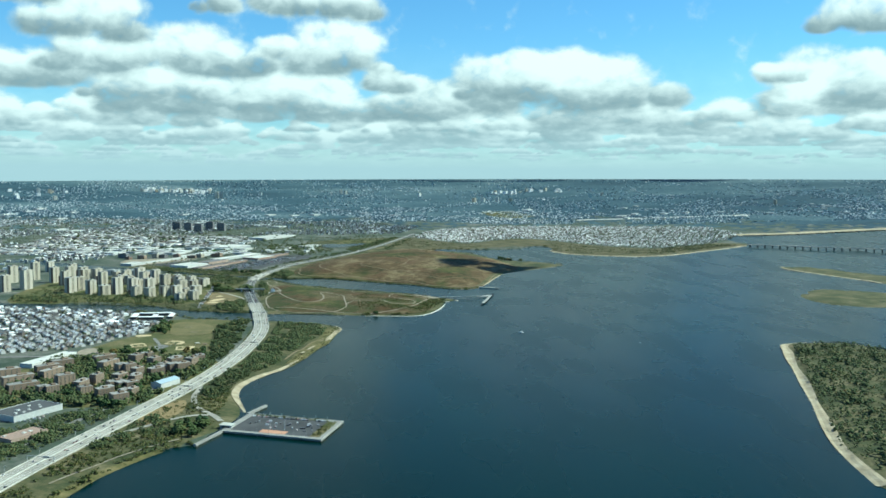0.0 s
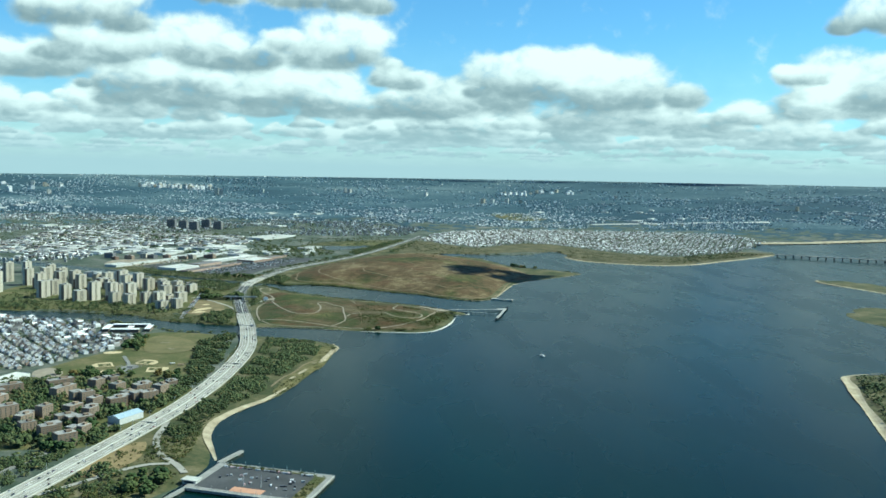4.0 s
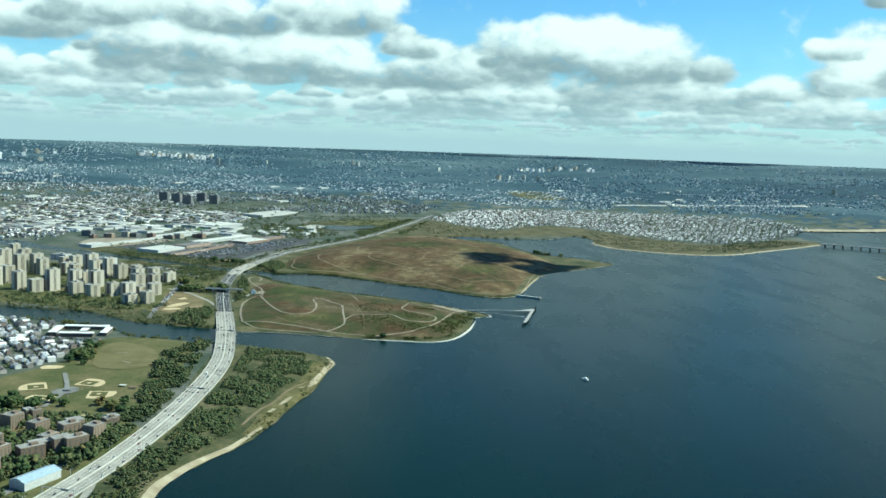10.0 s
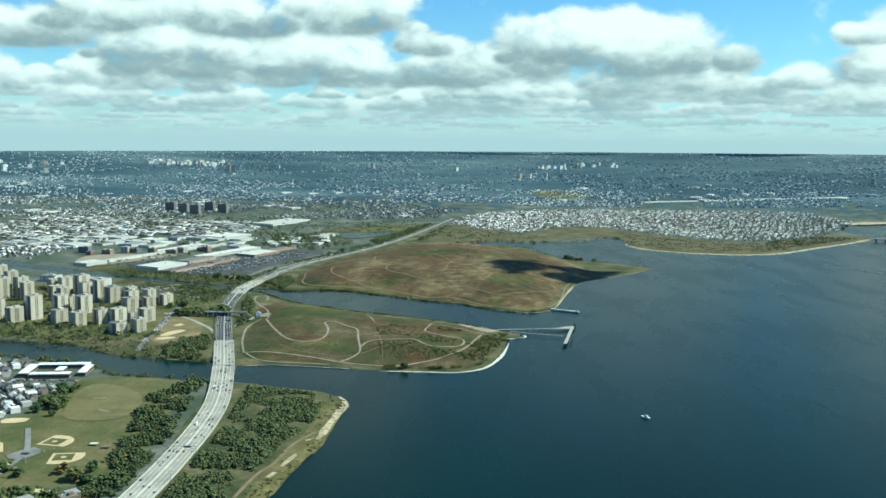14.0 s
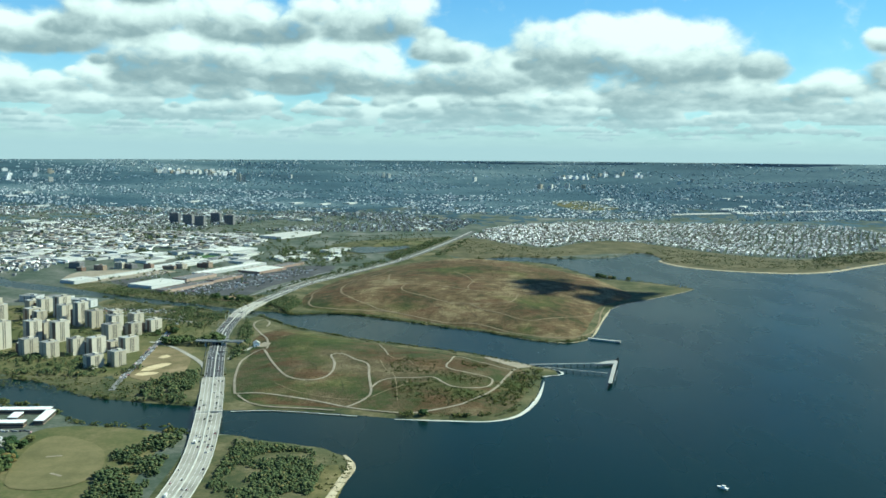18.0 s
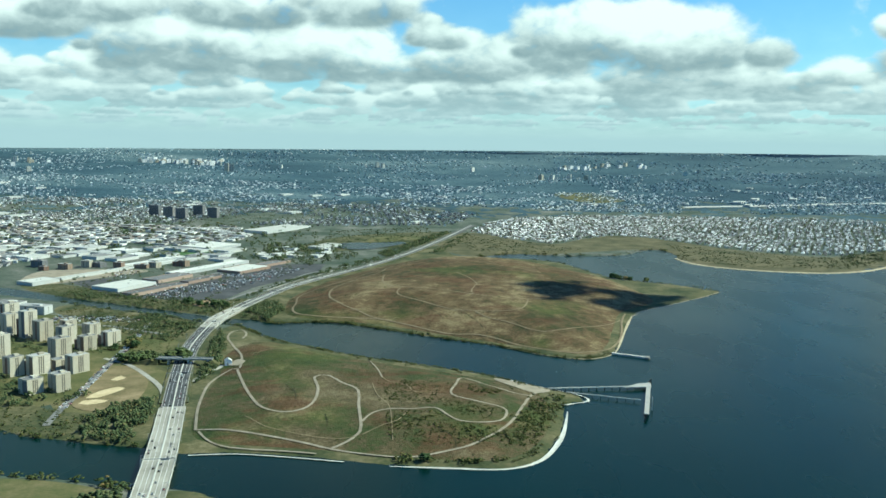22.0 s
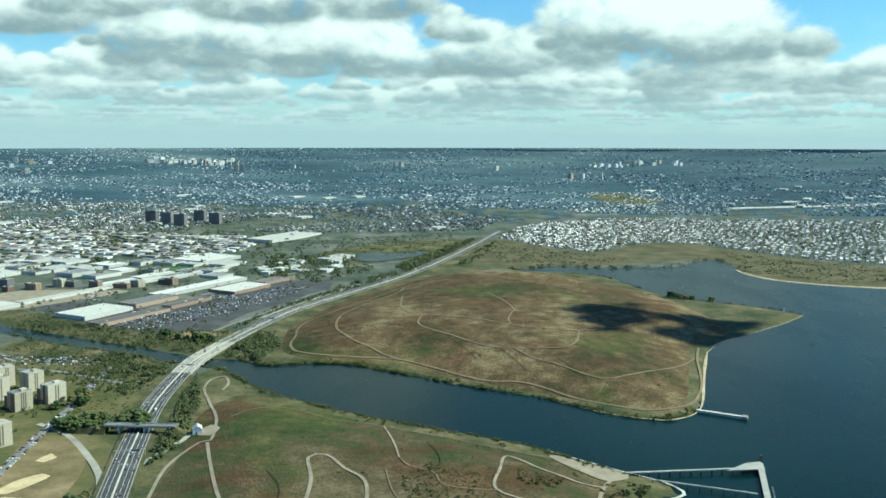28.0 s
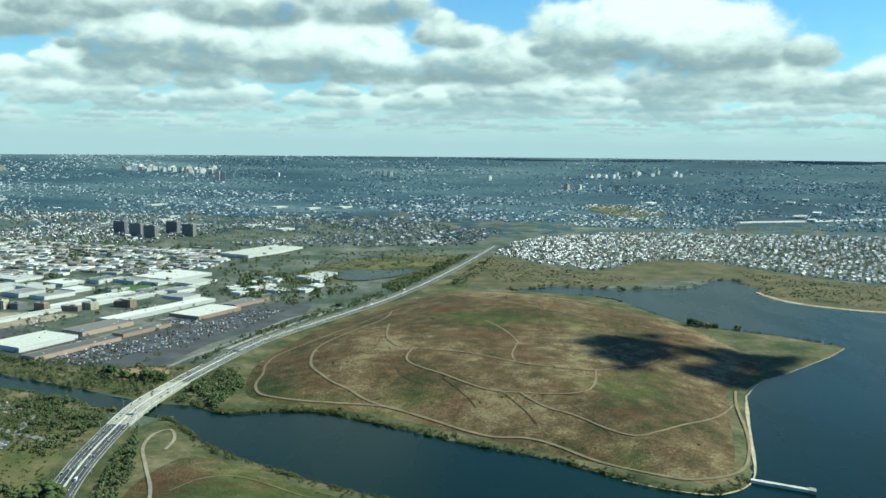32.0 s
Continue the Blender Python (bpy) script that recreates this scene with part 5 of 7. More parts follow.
for i, (x, y, h, w) in enumerate([(-293, 889, 6.1, 24), (-281, 863, 6.3, 24), (-256, 843, 7.3, 12), (-243, 824, 7.5, 12), (-229, 832, 6.0, 16), (-262, 884, 7.3, 12), (-254, 899, 6.2, 7), (-242, 874, 6.8, 13), (-223, 874, 6.4, 13),
                                  (-227, 852, 6.2, 12), (-209, 846, 7.4, 15), (-206, 869, 7.2, 12), (-203, 888, 6.1, 9), (-254, 810, 5.8, 15)]):
    tower(x, y, h * 1.28, w * 0.88, 7 + i % 3, M_BROWN, "brown brick apartment block with a flat grey roof", "brick apartment blocks", 0.9 + (0.25 if i % 2 else -0.1), cap=M_TARROOF, gaps=(0.15, 0.38, 0.62, 0.85), wing=(0.9, 0, -0.9, 0)[i % 4] if w < 18 else 0)
for i, (x, y, h, w) in enumerate([(-237, 798, 6.8, 12), (-250, 784, 5.6, 15), (-236, 781, 5.6, 13), (-269, 795, 8.3, 12), (-249, 750, 7.4, 13), (-232, 736, 6.8, 15), (-228, 757, 6.0, 11), (-339, 803, 6.4, 30), (-324, 776, 6.2, 28),
                                  (-317, 820, 7.6, 28), (-293, 757, 7.9, 12), (-296, 795, 8.3, 17), (-276, 777, 7.0, 14), (-268, 763, 6.1, 12), (-327, 872, 5.4, 22), (-286, 877, 4.3, 14), (-330, 845, 6, 24), (-360, 830, 6, 24), (-372, 795, 6, 26)]):
    tower(x, y, h * 1.28, w * 0.88, 7 + i % 3, M_BROWN, "brown brick apartment block with a flat grey roof", "brick apartment blocks", 0.9 + (0.3 if i % 3 == 0 else -0.15), cap=M_TARROOF, gaps=(0.15, 0.38, 0.62, 0.85), wing=(0.9, 0, -0.9, 0)[i % 4] if w < 18 else 0)
for i, (x, y) in enumerate([(-566, 1901), (-547, 1912), (-530, 1931), (-508, 1933), (-481, 1920), (-456, 1922), (-434, 1931), (-590, 1915), (-415, 1945), (-400, 1960)]):
    tower(x + (i * 37 % 11) - 5, y + (i * 53 % 17) - 8, 5 + (i * 7 % 5), 11 + (i * 5 % 9), 8 + i % 4, (M_RED, M_BROWN, M_CREAM, M_SLATE)[i % 4], "mid-rise brick apartment block beyond the shops", "brick apartment blocks", -0.5 + 0.2 * (i % 3), gaps=(0.3, 0.7))
for i, (x, y) in enumerate([(-651, 2606), (-614, 2581), (-581, 2556), (-564, 2624), (-526, 2591)]):
    tower(x, y, 21, 23, 10, M_SLATE, "tall dark brick apartment slab far inland", "far apartment slabs", -0.3, gaps=(0.2, 0.4, 0.6, 0.8))
rw = np.random.RandomState(17)
for i in range(64):           # bright estates near the skyline
    x, y = (rw.uniform(-1120, -850), rw.uniform(3880, 4020)) if i < 34 else (rw.uniform(330, 640), rw.uniform(3860, 3960)) if i < 52 else (rw.uniform(-1750, -1350), rw.uniform(3500, 3800))
    tower(x, y, rw.uniform(4, 13), rw.uniform(9, 18), rw.uniform(8, 12), M_CHALK if i % 4 else M_CREAM, "bright white apartment block in an estate near the skyline", "far white estates", 0.6 + 0.1 * (i % 5), gaps=(0.3, 0.7))
for i, (x, y, h) in enumerate([(-767, 3700, 26), (-752, 3705, 24), (-1080, 3900, 16), (-1040, 3920, 14), (-1000, 3900, 15), (-960, 3910, 14), (-920, 3905, 16), (-880, 3915, 14), (-840, 3900, 12), (-1120, 3910, 13), (-300, 3950, 18), (-280, 3940, 15), (240, 3600, 16), (275, 3610, 14),
                                (330, 3620, 15), (380, 3600, 12), (700, 3650, 14), (-1500, 3800, 16), (-1450, 3790, 14), (-1320, 3500, 15), (30, 3850, 15), (1300, 3300, 16), (760, 3720, 12), (-620, 3850, 12)]):
    tower(x, y, h, 13, 10, M_PALE if i % 3 else M_CREAM, "pale apartment tower on the far skyline", "far towers", 0.2 * i, gaps=(0.3, 0.7))

# ---------------------------------------------------------------- shops, school and sheds
M_BRICKFRONT = owned("pinkish_brick", [(0.0, (0.3, 0.21, 0.165)), (1.0, (0.42, 0.32, 0.26))], 0.9, 0.7)
M_CLAD = owned("pale_cladding", [(0.0, (0.45, 0.46, 0.45)), (1.0, (0.62, 0.62, 0.58))], 0.8, 0.6)
MALL = -radians(25)


def shed(x, y, run, wide, high, roof, wall, label, category="store", group="", turn=MALL, units=3):
    z = gz(x, y)
    top = thing("warehouse" if category != "store" else "store", x, y, z - 0.4, label, category, group, turn)
    Pile().box(0, 0, 0, wide, run, high + 0.4, 0).out("wall", [wall], top)
    Pile().box(0, 0, high + 0.4, wide - 0.5, run - 0.5, 0.15, 0).out("roof", [roof], top)
    for a, b, w, d in ((0, run / 2, wide, 0.3), (0, -run / 2, wide, 0.3), (wide / 2, 0, 0.3, run - 0.6), (-wide / 2, 0, 0.3, run - 0.6)):
        Pile().box(a, b, high + 0.4, w, d, 0.5, 0).out("parapet", [wall], top)
    rnd = random.Random(int(abs(x * 7 + y)))
    for k in range(units):
        Pile().box(rnd.uniform(-0.35, 0.35) * wide, rnd.uniform(-0.4, 0.4) * run, high + 0.55, rnd.uniform(1, 2.2), rnd.uniform(1, 2.5), rnd.uniform(0.5, 0.9), 0).out("roof_unit", [M_CLAD], top, "grey ventilation unit")
    return top


for x, y, run, wide, high, roof, wall, label in (
    (-420, 1768, 62, 40, 3.6, M_PALE, M_CLAD, "large store with a bright white flat roof"), (-376, 1748, 92, 15, 3, M_DARKROOF, M_BRICKFRONT, "row of shops with dark roofs and pinkish brick fronts"),
    (-388, 1832, 62, 26, 3.6, M_ROOF, M_BRICKFRONT, "grey-roofed store with a brick front"), (-362, 1932, 150, 18, 3.6, M_PALE, M_CLAD, "long row of shops with a pale roof"),
    (-313, 1925, 66, 38, 3.6, M_PALE, M_BRICKFRONT, "large store with a bright white roof and brick front"), (-345, 1828, 62, 13, 3, M_DARKROOF, M_BRICKFRONT, "row of shops with dark roofs and pinkish brick fronts"),
    (-286, 1992, 60, 16, 3, M_ROOF, M_BRICKFRONT, "row of shops with a brick front"), (-360, 2420, 140, 52, 4, M_PALE, M_CLAD, "large pale-roofed warehouse inland"), (-420, 2160, 78, 60, 4, M_PALE, M_CLAD, "large store with a bright white flat roof"),
    (-490, 1864, 122, 11, 2.6, M_PALE, M_CLAD, "long low white shed beside bare ground"), (-455, 1985, 120, 10, 2.6, M_PALE, M_CLAD, "long low pale housing row"), (-425, 1995, 130, 9, 2.6, M_PALE, M_CLAD, "long low pale housing row"),
    (-395, 2035, 120, 9, 2.6, M_PALE, M_CLAD, "long low pale housing row"), (-240, 2190, 60, 26, 4, M_PALE, M_CLAD, "white-roofed depot by the marsh pond"), (-530, 1785, 40, 26, 4, M_PALE, M_CLAD, "pale-roofed depot near the canal"),
):
    shed(x, y, run, wide, high, roof, wall, label, "store", "stores")
rs = np.random.RandomState(21)
for i in range(16):           # low white roofs among trees
    shed(-330 + rs.uniform(0, 110), 2040 + rs.uniform(0, 150), rs.uniform(12, 24), rs.uniform(9, 16), 3, M_PALE, M_CLAD, "low white-roofed building among trees", "office", "low white offices", units=1)
for i in range(27):           # works roofs inland
    shed(-720 + (i % 9) * 44 + rs.uniform(-12, 12), 2010 + (i // 9) * 48 + rs.uniform(-14, 14), rs.uniform(26, 46), rs.uniform(18, 36), rs.uniform(2.5, 4.5), (M_ROOF, M_ROOF, M_PALE, M_DARKROOF)[i % 4], M_CLAD, "grey flat-roofed works building inland", "warehouse", "works buildings", units=2)
for i in range(22):           # more white roofs farther off
    shed(-1300 + rs.uniform(0, 1300), 2480 + rs.uniform(0, 700), rs.uniform(20, 50), rs.uniform(12, 22), 3, M_PALE, M_CLAD, "pale flat-roofed warehouse inland", "warehouse", "far warehouses", units=0)
for i in range(30):
    shed(250 + rs.uniform(0, 1300), 2960 + rs.uniform(0, 420), rs.uniform(20, 60), rs.uniform(12, 22), 3, M_PALE, M_CLAD, "pale flat-roofed hangar by the far shore", "warehouse", "far warehouses", units=0)


def school():
    z = gz(-322, 1160)
    top = thing("school", -322, 1160, z - 0.4, "low brown brick school with bright white flat roofs", "school", turn=HEADING)
    for x, y, w, d, h in ((2, 17, 40, 7, 3.6), (-21, 2, 7, 30, 3.4), (0, -14, 30, 7, 3.6), (23, 1, 6, 26, 3.3), (3, 4, 6, 13, 2.8)):
        Pile().box(x, y, 0, w, d, h, 0).out("wall", [M_BROWN], top)
        Pile().box(x, y, h, w + 0.5, d + 0.5, 0.3, 0).out("roof", [M_PAINT], top, "bright white flat roof")
        Pile().box(x, y, h * 0.45, w + 0.1, d + 0.1, 0.9, 0).out("window_band", [M_GLASS], top, "dark band of windows")


school()
shed(-348, 896, 62, 14, 4, M_PALE, M_CLAD, "long white-roofed market hall", "market", turn=-0.33)
shed(-292, 706, 44, 26, 4.5, M_DARKROOF, M_CLAD, "wide grey-roofed supermarket with a white side wall", "store", turn=-0.5, units=8)
shed(-330, 680, 46, 24, 4.5, M_DARKROOF, M_CLAD, "wide grey-roofed supermarket beside the parkway", "store", turn=-0.5, units=6)
shed(-268, 640, 30, 14, 3.5, M_BRICKFRONT, M_BRICKFRONT, "low pinkish brick shop row", "store", turn=-0.5)
for i, (x, y, w, d, h, lab) in enumerate([(-480, 1610, 26, 16, 9, "pale office block with ribbon windows near the canal"), (-450, 1598, 30, 14, 8, "pale office block with ribbon windows near the canal"), (-520, 1625, 22, 16, 7, "smaller pale office block near the canal")]):
    tower(x, y, h, w, d, M_CLAD, lab, "canal offices", HEADING - 0.3)


def blue_hall():
    z = gz(-211, 795)
    top = thing("community_hall", -211, 796, z - 0.3, "low hall with a pale blue metal roof", "hall", turn=-0.45)
    m, nt, b = mat("blue_metal_roof", 0.45, 0.3)
    nt.links.new(ramp(nt, noise_of(nt, 0.8), [(0.3, (0.36, 0.46, 0.52)), (0.7, (0.5, 0.6, 0.66))]), b.inputs["Base Color"])
    Pile().box(0, 0, 0, 11, 24, 4.6, 0).out("wall", [M_CLAD], top)
    Pile().gable(0, 0, 4.5, 10.9, 24, 0.1, 1.8, 0, 1, 0).out("roof", [m, M_CLAD], top, "pale blue ribbed roof")
    Pile().box(-8, 2, 0, 6, 14, 2.2, 0).out("annex", [M_BROWN], top, "lower brick side wing")


blue_hall()

# ---------------------------------------------------------------- houses
M_HOUSE = islands("house_walls", [(0.0, (0.2, 0.15, 0.12)), (0.3, (0.32, 0.29, 0.26)), (0.6, (0.52, 0.5, 0.47)), (1.0, (0.82, 0.81, 0.78))], 0.85)
M_TILES = islands("house_roofs", [(0.0, (0.055, 0.055, 0.055)), (0.4, (0.12, 0.115, 0.11)), (0.52, (0.4, 0.39, 0.38)), (0.66, (0.76, 0.76, 0.74)), (1.0, (0.85, 0.85, 0.82))], 0.85)
M_INHOUSE = islands("inland_walls", [(0.0, (0.14, 0.12, 0.11)), (0.4, (0.27, 0.26, 0.25)), (0.8, (0.5, 0.5, 0.48)), (1.0, (0.78, 0.78, 0.76))], 0.85)
M_INROOF = islands("inland_roofs", [(0.0, (0.05, 0.055, 0.06)), (0.5, (0.11, 0.115, 0.12)), (0.68, (0.3, 0.3, 0.3)), (0.8, (0.7, 0.7, 0.68)), (1.0, (0.83, 0.83, 0.8))], 0.85)
# The bluish darker tones of these walls and roofs are painted-in distance haze.
M_HAZEDHOUSE = islands("hazed_walls", [(0.0, (0.06, 0.105, 0.14)), (0.45, (0.13, 0.19, 0.225)), (0.65, (0.4, 0.46, 0.47)), (0.8, (0.78, 0.8, 0.79)), (1.0, (0.85, 0.86, 0.84))], 0.9)
M_HAZEDROOF = islands("hazed_roofs", [(0.0, (0.05, 0.085, 0.115)), (0.4, (0.09, 0.135, 0.165)), (0.55, (0.3, 0.36, 0.38)), (0.68, (0.76, 0.78, 0.77)), (1.0, (0.86, 0.86, 0.84))], 0.9)
M_HOUSE_ONE = owned("house_wall", [(0.0, (0.3, 0.22, 0.17)), (0.3, (0.45, 0.41, 0.36)), (0.6, (0.62, 0.6, 0.56)), (1.0, (0.8, 0.79, 0.76))], 0.85)
M_TILES_ONE = owned("house_roof", [(0.0, (0.1, 0.09, 0.085)), (0.25, (0.22, 0.2, 0.18)), (0.5, (0.46, 0.45, 0.43)), (1.0, (0.8, 0.8, 0.77))], 0.85)


def plots(loop, along, across, gap_every, turn, seed, keep=0.93, pull=0.1):
    """House plots in back-to-back rows along streets, inside a closed line."""
    rnd = np.random.RandomState(seed)
    a = np.array([tuple(q) for q in loop])
    mid, reach = a.mean(0), np.abs(a - a.mean(0)).max() * 1.5
    rows = np.arange(-reach, reach, across)
    cols = np.arange(-reach, reach, along)
    rx, cy = np.meshgrid(rows, cols, indexing="ij")
    pair = (np.arange(len(rows)) % 2)[:, None] * np.ones_like(cy)
    rx = rx + np.where(pair > 0, -across * pull, across * pull)
    ok = (np.arange(len(cols)) % gap_every != 0)[None] & (rnd.rand(*rx.shape) < keep)
    drift = 0.35 * across * np.sin(cy[ok] * 0.02 + seed) + 0.3 * across * np.sin(rx[ok] * 0.013 + cy[ok] * 0.008)
    u, v = rx[ok] + drift + rnd.uniform(-0.2, 0.2, ok.sum()) * across * (1 if pull < 0.15 else 0.2), cy[ok] + rnd.uniform(-0.12, 0.12, ok.sum()) * along
    c, s = math.cos(turn), math.sin(turn)
    x, y = mid[0] + u * c - v * s, mid[1] + u * s + v * c
    k = inside(loop, x, y)
    return x[k], y[k]


def town(name, x, y, w, d, h, turn, label, seed, flat=0.3, skins=None):
    """House bodies and roofs joined into one object."""
    rnd = np.random.RandomState(seed)
    z = heights(x, y)
    p = Pile()
    for i in range(len(x)):
        k = rnd.uniform(0.8, 1.3)
        t = turn + (math.pi / 2 if rnd.rand() < 0.3 else 0)
        if rnd.rand() < flat:
            p.box(x[i], y[i], z[i] - 0.4, w * k, d * k, h * rnd.uniform(0.8, 1.4) + 0.4, t, 0, 1)
        else:
            p.gable(x[i], y[i], z[i] - 0.4, w * k, d * k, h * rnd.uniform(0.8, 1.15) + 0.4, h * 0.5, t, 0, 1)
    return p.out(name, skins or [M_HOUSE, M_TILES], None, label, "houses", "", "stuff")


ROWHOUSES = [(-700, 1225), (-560, 1236), (-473, 1226), (-394, 1208), (-352, 1190), (-356, 1135), (-302, 1120), (-304, 1060), (-330, 1000), (-345, 960), (-420, 930), (-560, 900), (-760, 900)]
x, y = plots(ROWHOUSES, 5.2, 9.5, 13, HEADING + 0.55, 31, 0.8, 0.1)
near = (x > -425) & (y < 1190)
pick = np.flatnonzero(near)[:220]
HOUSES = []
for k in range(4):
    e = thing("house", 0, 0, 0, "small pale suburban house with a pitched roof", "house", "row houses by the creek")
    w, d, h = 3.9 + 0.3 * k, 5.2 + 0.4 * (k % 2), 2.6 + 0.3 * (k % 3)
    v = Pile().gable(0, 0, -0.4, w, d, h, 1.3, 0, 0, 0)
    body, roof = Pile(), Pile()
    body.v, body.f, body.m = v.v[:10], v.f[:4], [0] * 4
    roof.v, roof.f, roof.m = v.v[10:], [tuple(i - 10 for i in f) for f in v.f[4:]], [0] * 2
    body.out("wall", [M_HOUSE_ONE], e)
    roof.out("roof", [M_TILES_ONE], e)
    pane = Pile().box(w / 2 + 0.02, 0, 0.8, 0.06, 0.9, 1.0, 0).out("window", [M_PAINT], e)
    Pile().box(w / 2 + 0.06, 0, 0.88, 0.04, 0.74, 0.84, 0).out("pane", [M_GLASS], pane)
    Pile().box(w * 0.2, d * 0.2, h + 0.3, 0.4, 0.4, 1.3, 0).out("chimney", [M_RED], e)
    HOUSES.append(e)
zz = heights(x[pick], y[pick])
for i, (a, b, c) in enumerate(zip(x[pick], y[pick], zz)):
    m = Matrix.Translation((a, b, c)) @ Matrix.Rotation(HEADING + 0.55 + (i % 2) * math.pi, 4, "Z")
    if i < 4:
        HOUSES[i].matrix_world = m
    else:
        copy_thing(HOUSES[i % 4], m)
rest = np.setdiff1d(np.arange(len(x)), pick)
town("houses", x[rest], y[rest], 4.0, 5.4, 2.8, HEADING + 0.55, "rows of small pale houses by the creek", 5)
woods("street_trees", *scatter(ROWHOUSES, 2400, 61), 2.8, "green street trees between small houses", "trees", PLAIN, seed=61)

MARSH_TOWN = [(0, 2460), (69, 2362), (143, 2300), (205, 2380), (266, 2430), (329, 2408), (373, 2358), (423, 2292), (504, 2222), (600, 2200), (760, 2310), (830, 2400), (900, 2520), (860, 2700), (560, 2740), (273, 2760), (105, 2700), (40, 2600)]
x, y = plots(MARSH_TOWN, 5.0, 8.8, 23, HEADING - 0.5, 32, 0.62, 0.09)
town("houses", x, y, 3.3, 4.3, 2.0, HEADING - 0.5, "dense rows of small white and grey houses by the marsh", 6, 0.2)
woods("street_trees", *scatter(MARSH_TOWN, 4200, 62), 3.2, "green street trees between small houses", "trees", PLAIN, seed=62)

FAR_SHAPES = [crown_shape(60 + k, 2, False) for k in range(5)]
# Leaf colour shifted to blue: haze painted into the distant trees.
M_HAZEDLEAF = islands("hazed_foliage", [(0.0, (0.024, 0.056, 0.084)), (0.5, (0.038, 0.082, 0.112)), (1.0, (0.06, 0.112, 0.138))], 0.95)
INLAND = [
    ([(-1700, 2000), (-900, 2010), (-880, 2460), (-300, 2500), (-40, 2540), (30, 2760), (-200, 2900), (-1700, 2900)], 6.0, 9.0, 3.5, 4.6, 2.2, 0.0, 0.62),
    ([(60, 2880), (500, 2800), (1500, 2800), (2300, 2900), (2300, 3250), (60, 3250)], 6.0, 9.5, 3.3, 4.4, 1.9, -0.4, 0.6),
    ([(-2000, 2900), (50, 2900), (50, 3400), (-2100, 3500)], 6.5, 10.0, 3.3, 4.4, 1.8, 0.3, 0.55),
    ([(50, 3250), (2400, 3250), (2300, 3700), (50, 3700)], 7.0, 11.0, 3.3, 4.6, 1.7, -0.2, 0.45),
    ([(-2300, 3500), (50, 3400), (50, 4740), (-1500, 4600), (-2600, 4050)], 8.0, 15.0, 3.4, 5.2, 1.6, 0.1, 0.42),
    ([(50, 3700), (2700, 3600), (2400, 4150), (1500, 4640), (50, 4790)], 9.0, 18.0, 3.4, 5.2, 1.6, -0.1, 0.34),
    ([(-1700, 1900), (-640, 1830), (-620, 2000), (-1700, 2000)], 8.0, 12.0, 4.6, 6.2, 3.0, 0.0, 0.6),
    ([(-1500, 1300), (-720, 1300), (-680, 1560), (-700, 1740), (-900, 1850), (-1500, 1850)], 8.0, 12.0, 4.6, 6.2, 3.0, 0.1, 0.6),
    ([(-1200, 500), (-420, 560), (-390, 760), (-400, 880), (-1200, 880)], 8.0, 12.0, 4.6, 6.2, 3.0, 0.3, 0.6),
]
for k, (loop, along, across, w, d, h, turn, keep) in enumerate(INLAND):
    loop = [Vector(q) for q in loop]
    x, y = plots(loop, along, across, 12, HEADING + turn, 70 + k, keep)
    lumpy = (np.sin(x * 0.011 + 2 * np.sin(y * 0.006)) * np.sin(y * 0.009 + k) + 0.6 * np.sin(x * 0.027 + 1.7 * np.sin(y * 0.019)) * np.sin(y * 0.023 + 2 * k)
             + np.random.RandomState(k).uniform(-0.4, 0.6, len(x)))
    ok = (lumpy > (-0.1 if k in (0, 6, 7, 8) else 0.0)) & (np.hypot(x - MID.x, y - MID.y) < rim(x, y) - 20)
    x, y = x[ok], y[ok]
    town("houses", x, y, w, d, h, HEADING + turn, "spread of pale houses and blocks inland", 80 + k, 0.45, [M_HAZEDHOUSE, M_HAZEDROOF] if k in (1, 2, 3, 4, 5) else [M_INHOUSE, M_INROOF])
    tx, ty = scatter(loop, int(len(x) * (1.5 if k in (0, 6, 7, 8) else 1.7)), 90 + k)
    ok = np.hypot(tx - MID.x, ty - MID.y) < rim(tx, ty) - 20
    tx, ty = tx[ok], ty[ok]
    woods("town_trees", tx, ty, 3.3 if k in (0, 6, 7, 8) else 3.0, "dark green trees between inland houses, far ones tinted blue with haze", "trees", FAR_SHAPES, M_LEAF if k in (0, 6, 7, 8) else M_HAZEDLEAF, 95 + k, 1.0 if k in (0, 6, 7, 8) else 0.7)
# works roofs packed behind the shops
WORKS = [(-900, 1960), (-640, 1950), (-600, 2150), (-440, 2190), (-380, 2290), (-440, 2450), (-900, 2470)]
x, y = plots(WORKS, 15, 13, 9, HEADING - 0.25, 77, 0.85)
works = town("works", x, y, 10, 13, 2.2, HEADING - 0.25, "packed flat-roofed works buildings inland", 78, 1.0)
works.data.materials[1] = islands("works_roofs", [(0.0, (0.1, 0.1, 0.1)), (0.35, (0.2, 0.2, 0.19)), (0.7, (0.33, 0.33, 0.31)), (0.9, (0.5, 0.49, 0.46)), (1.0, (0.72, 0.72, 0.68))], 0.85, 0.4)
# trees between the works and shops
woods("town_trees", *scatter([(-880, 2000), (-560, 1990), (-330, 2030), (-250, 2180), (-300, 2500), (-880, 2480)], 620, 97), 5.5, "green trees between works buildings", "trees", seed=97)
woods("town_trees", *scatter([(-330, 2030), (-235, 1990), (-170, 2090), (-230, 2230), (-330, 2210)], 260, 98), 5.5, "green trees among low white offices", "trees", seed=98)

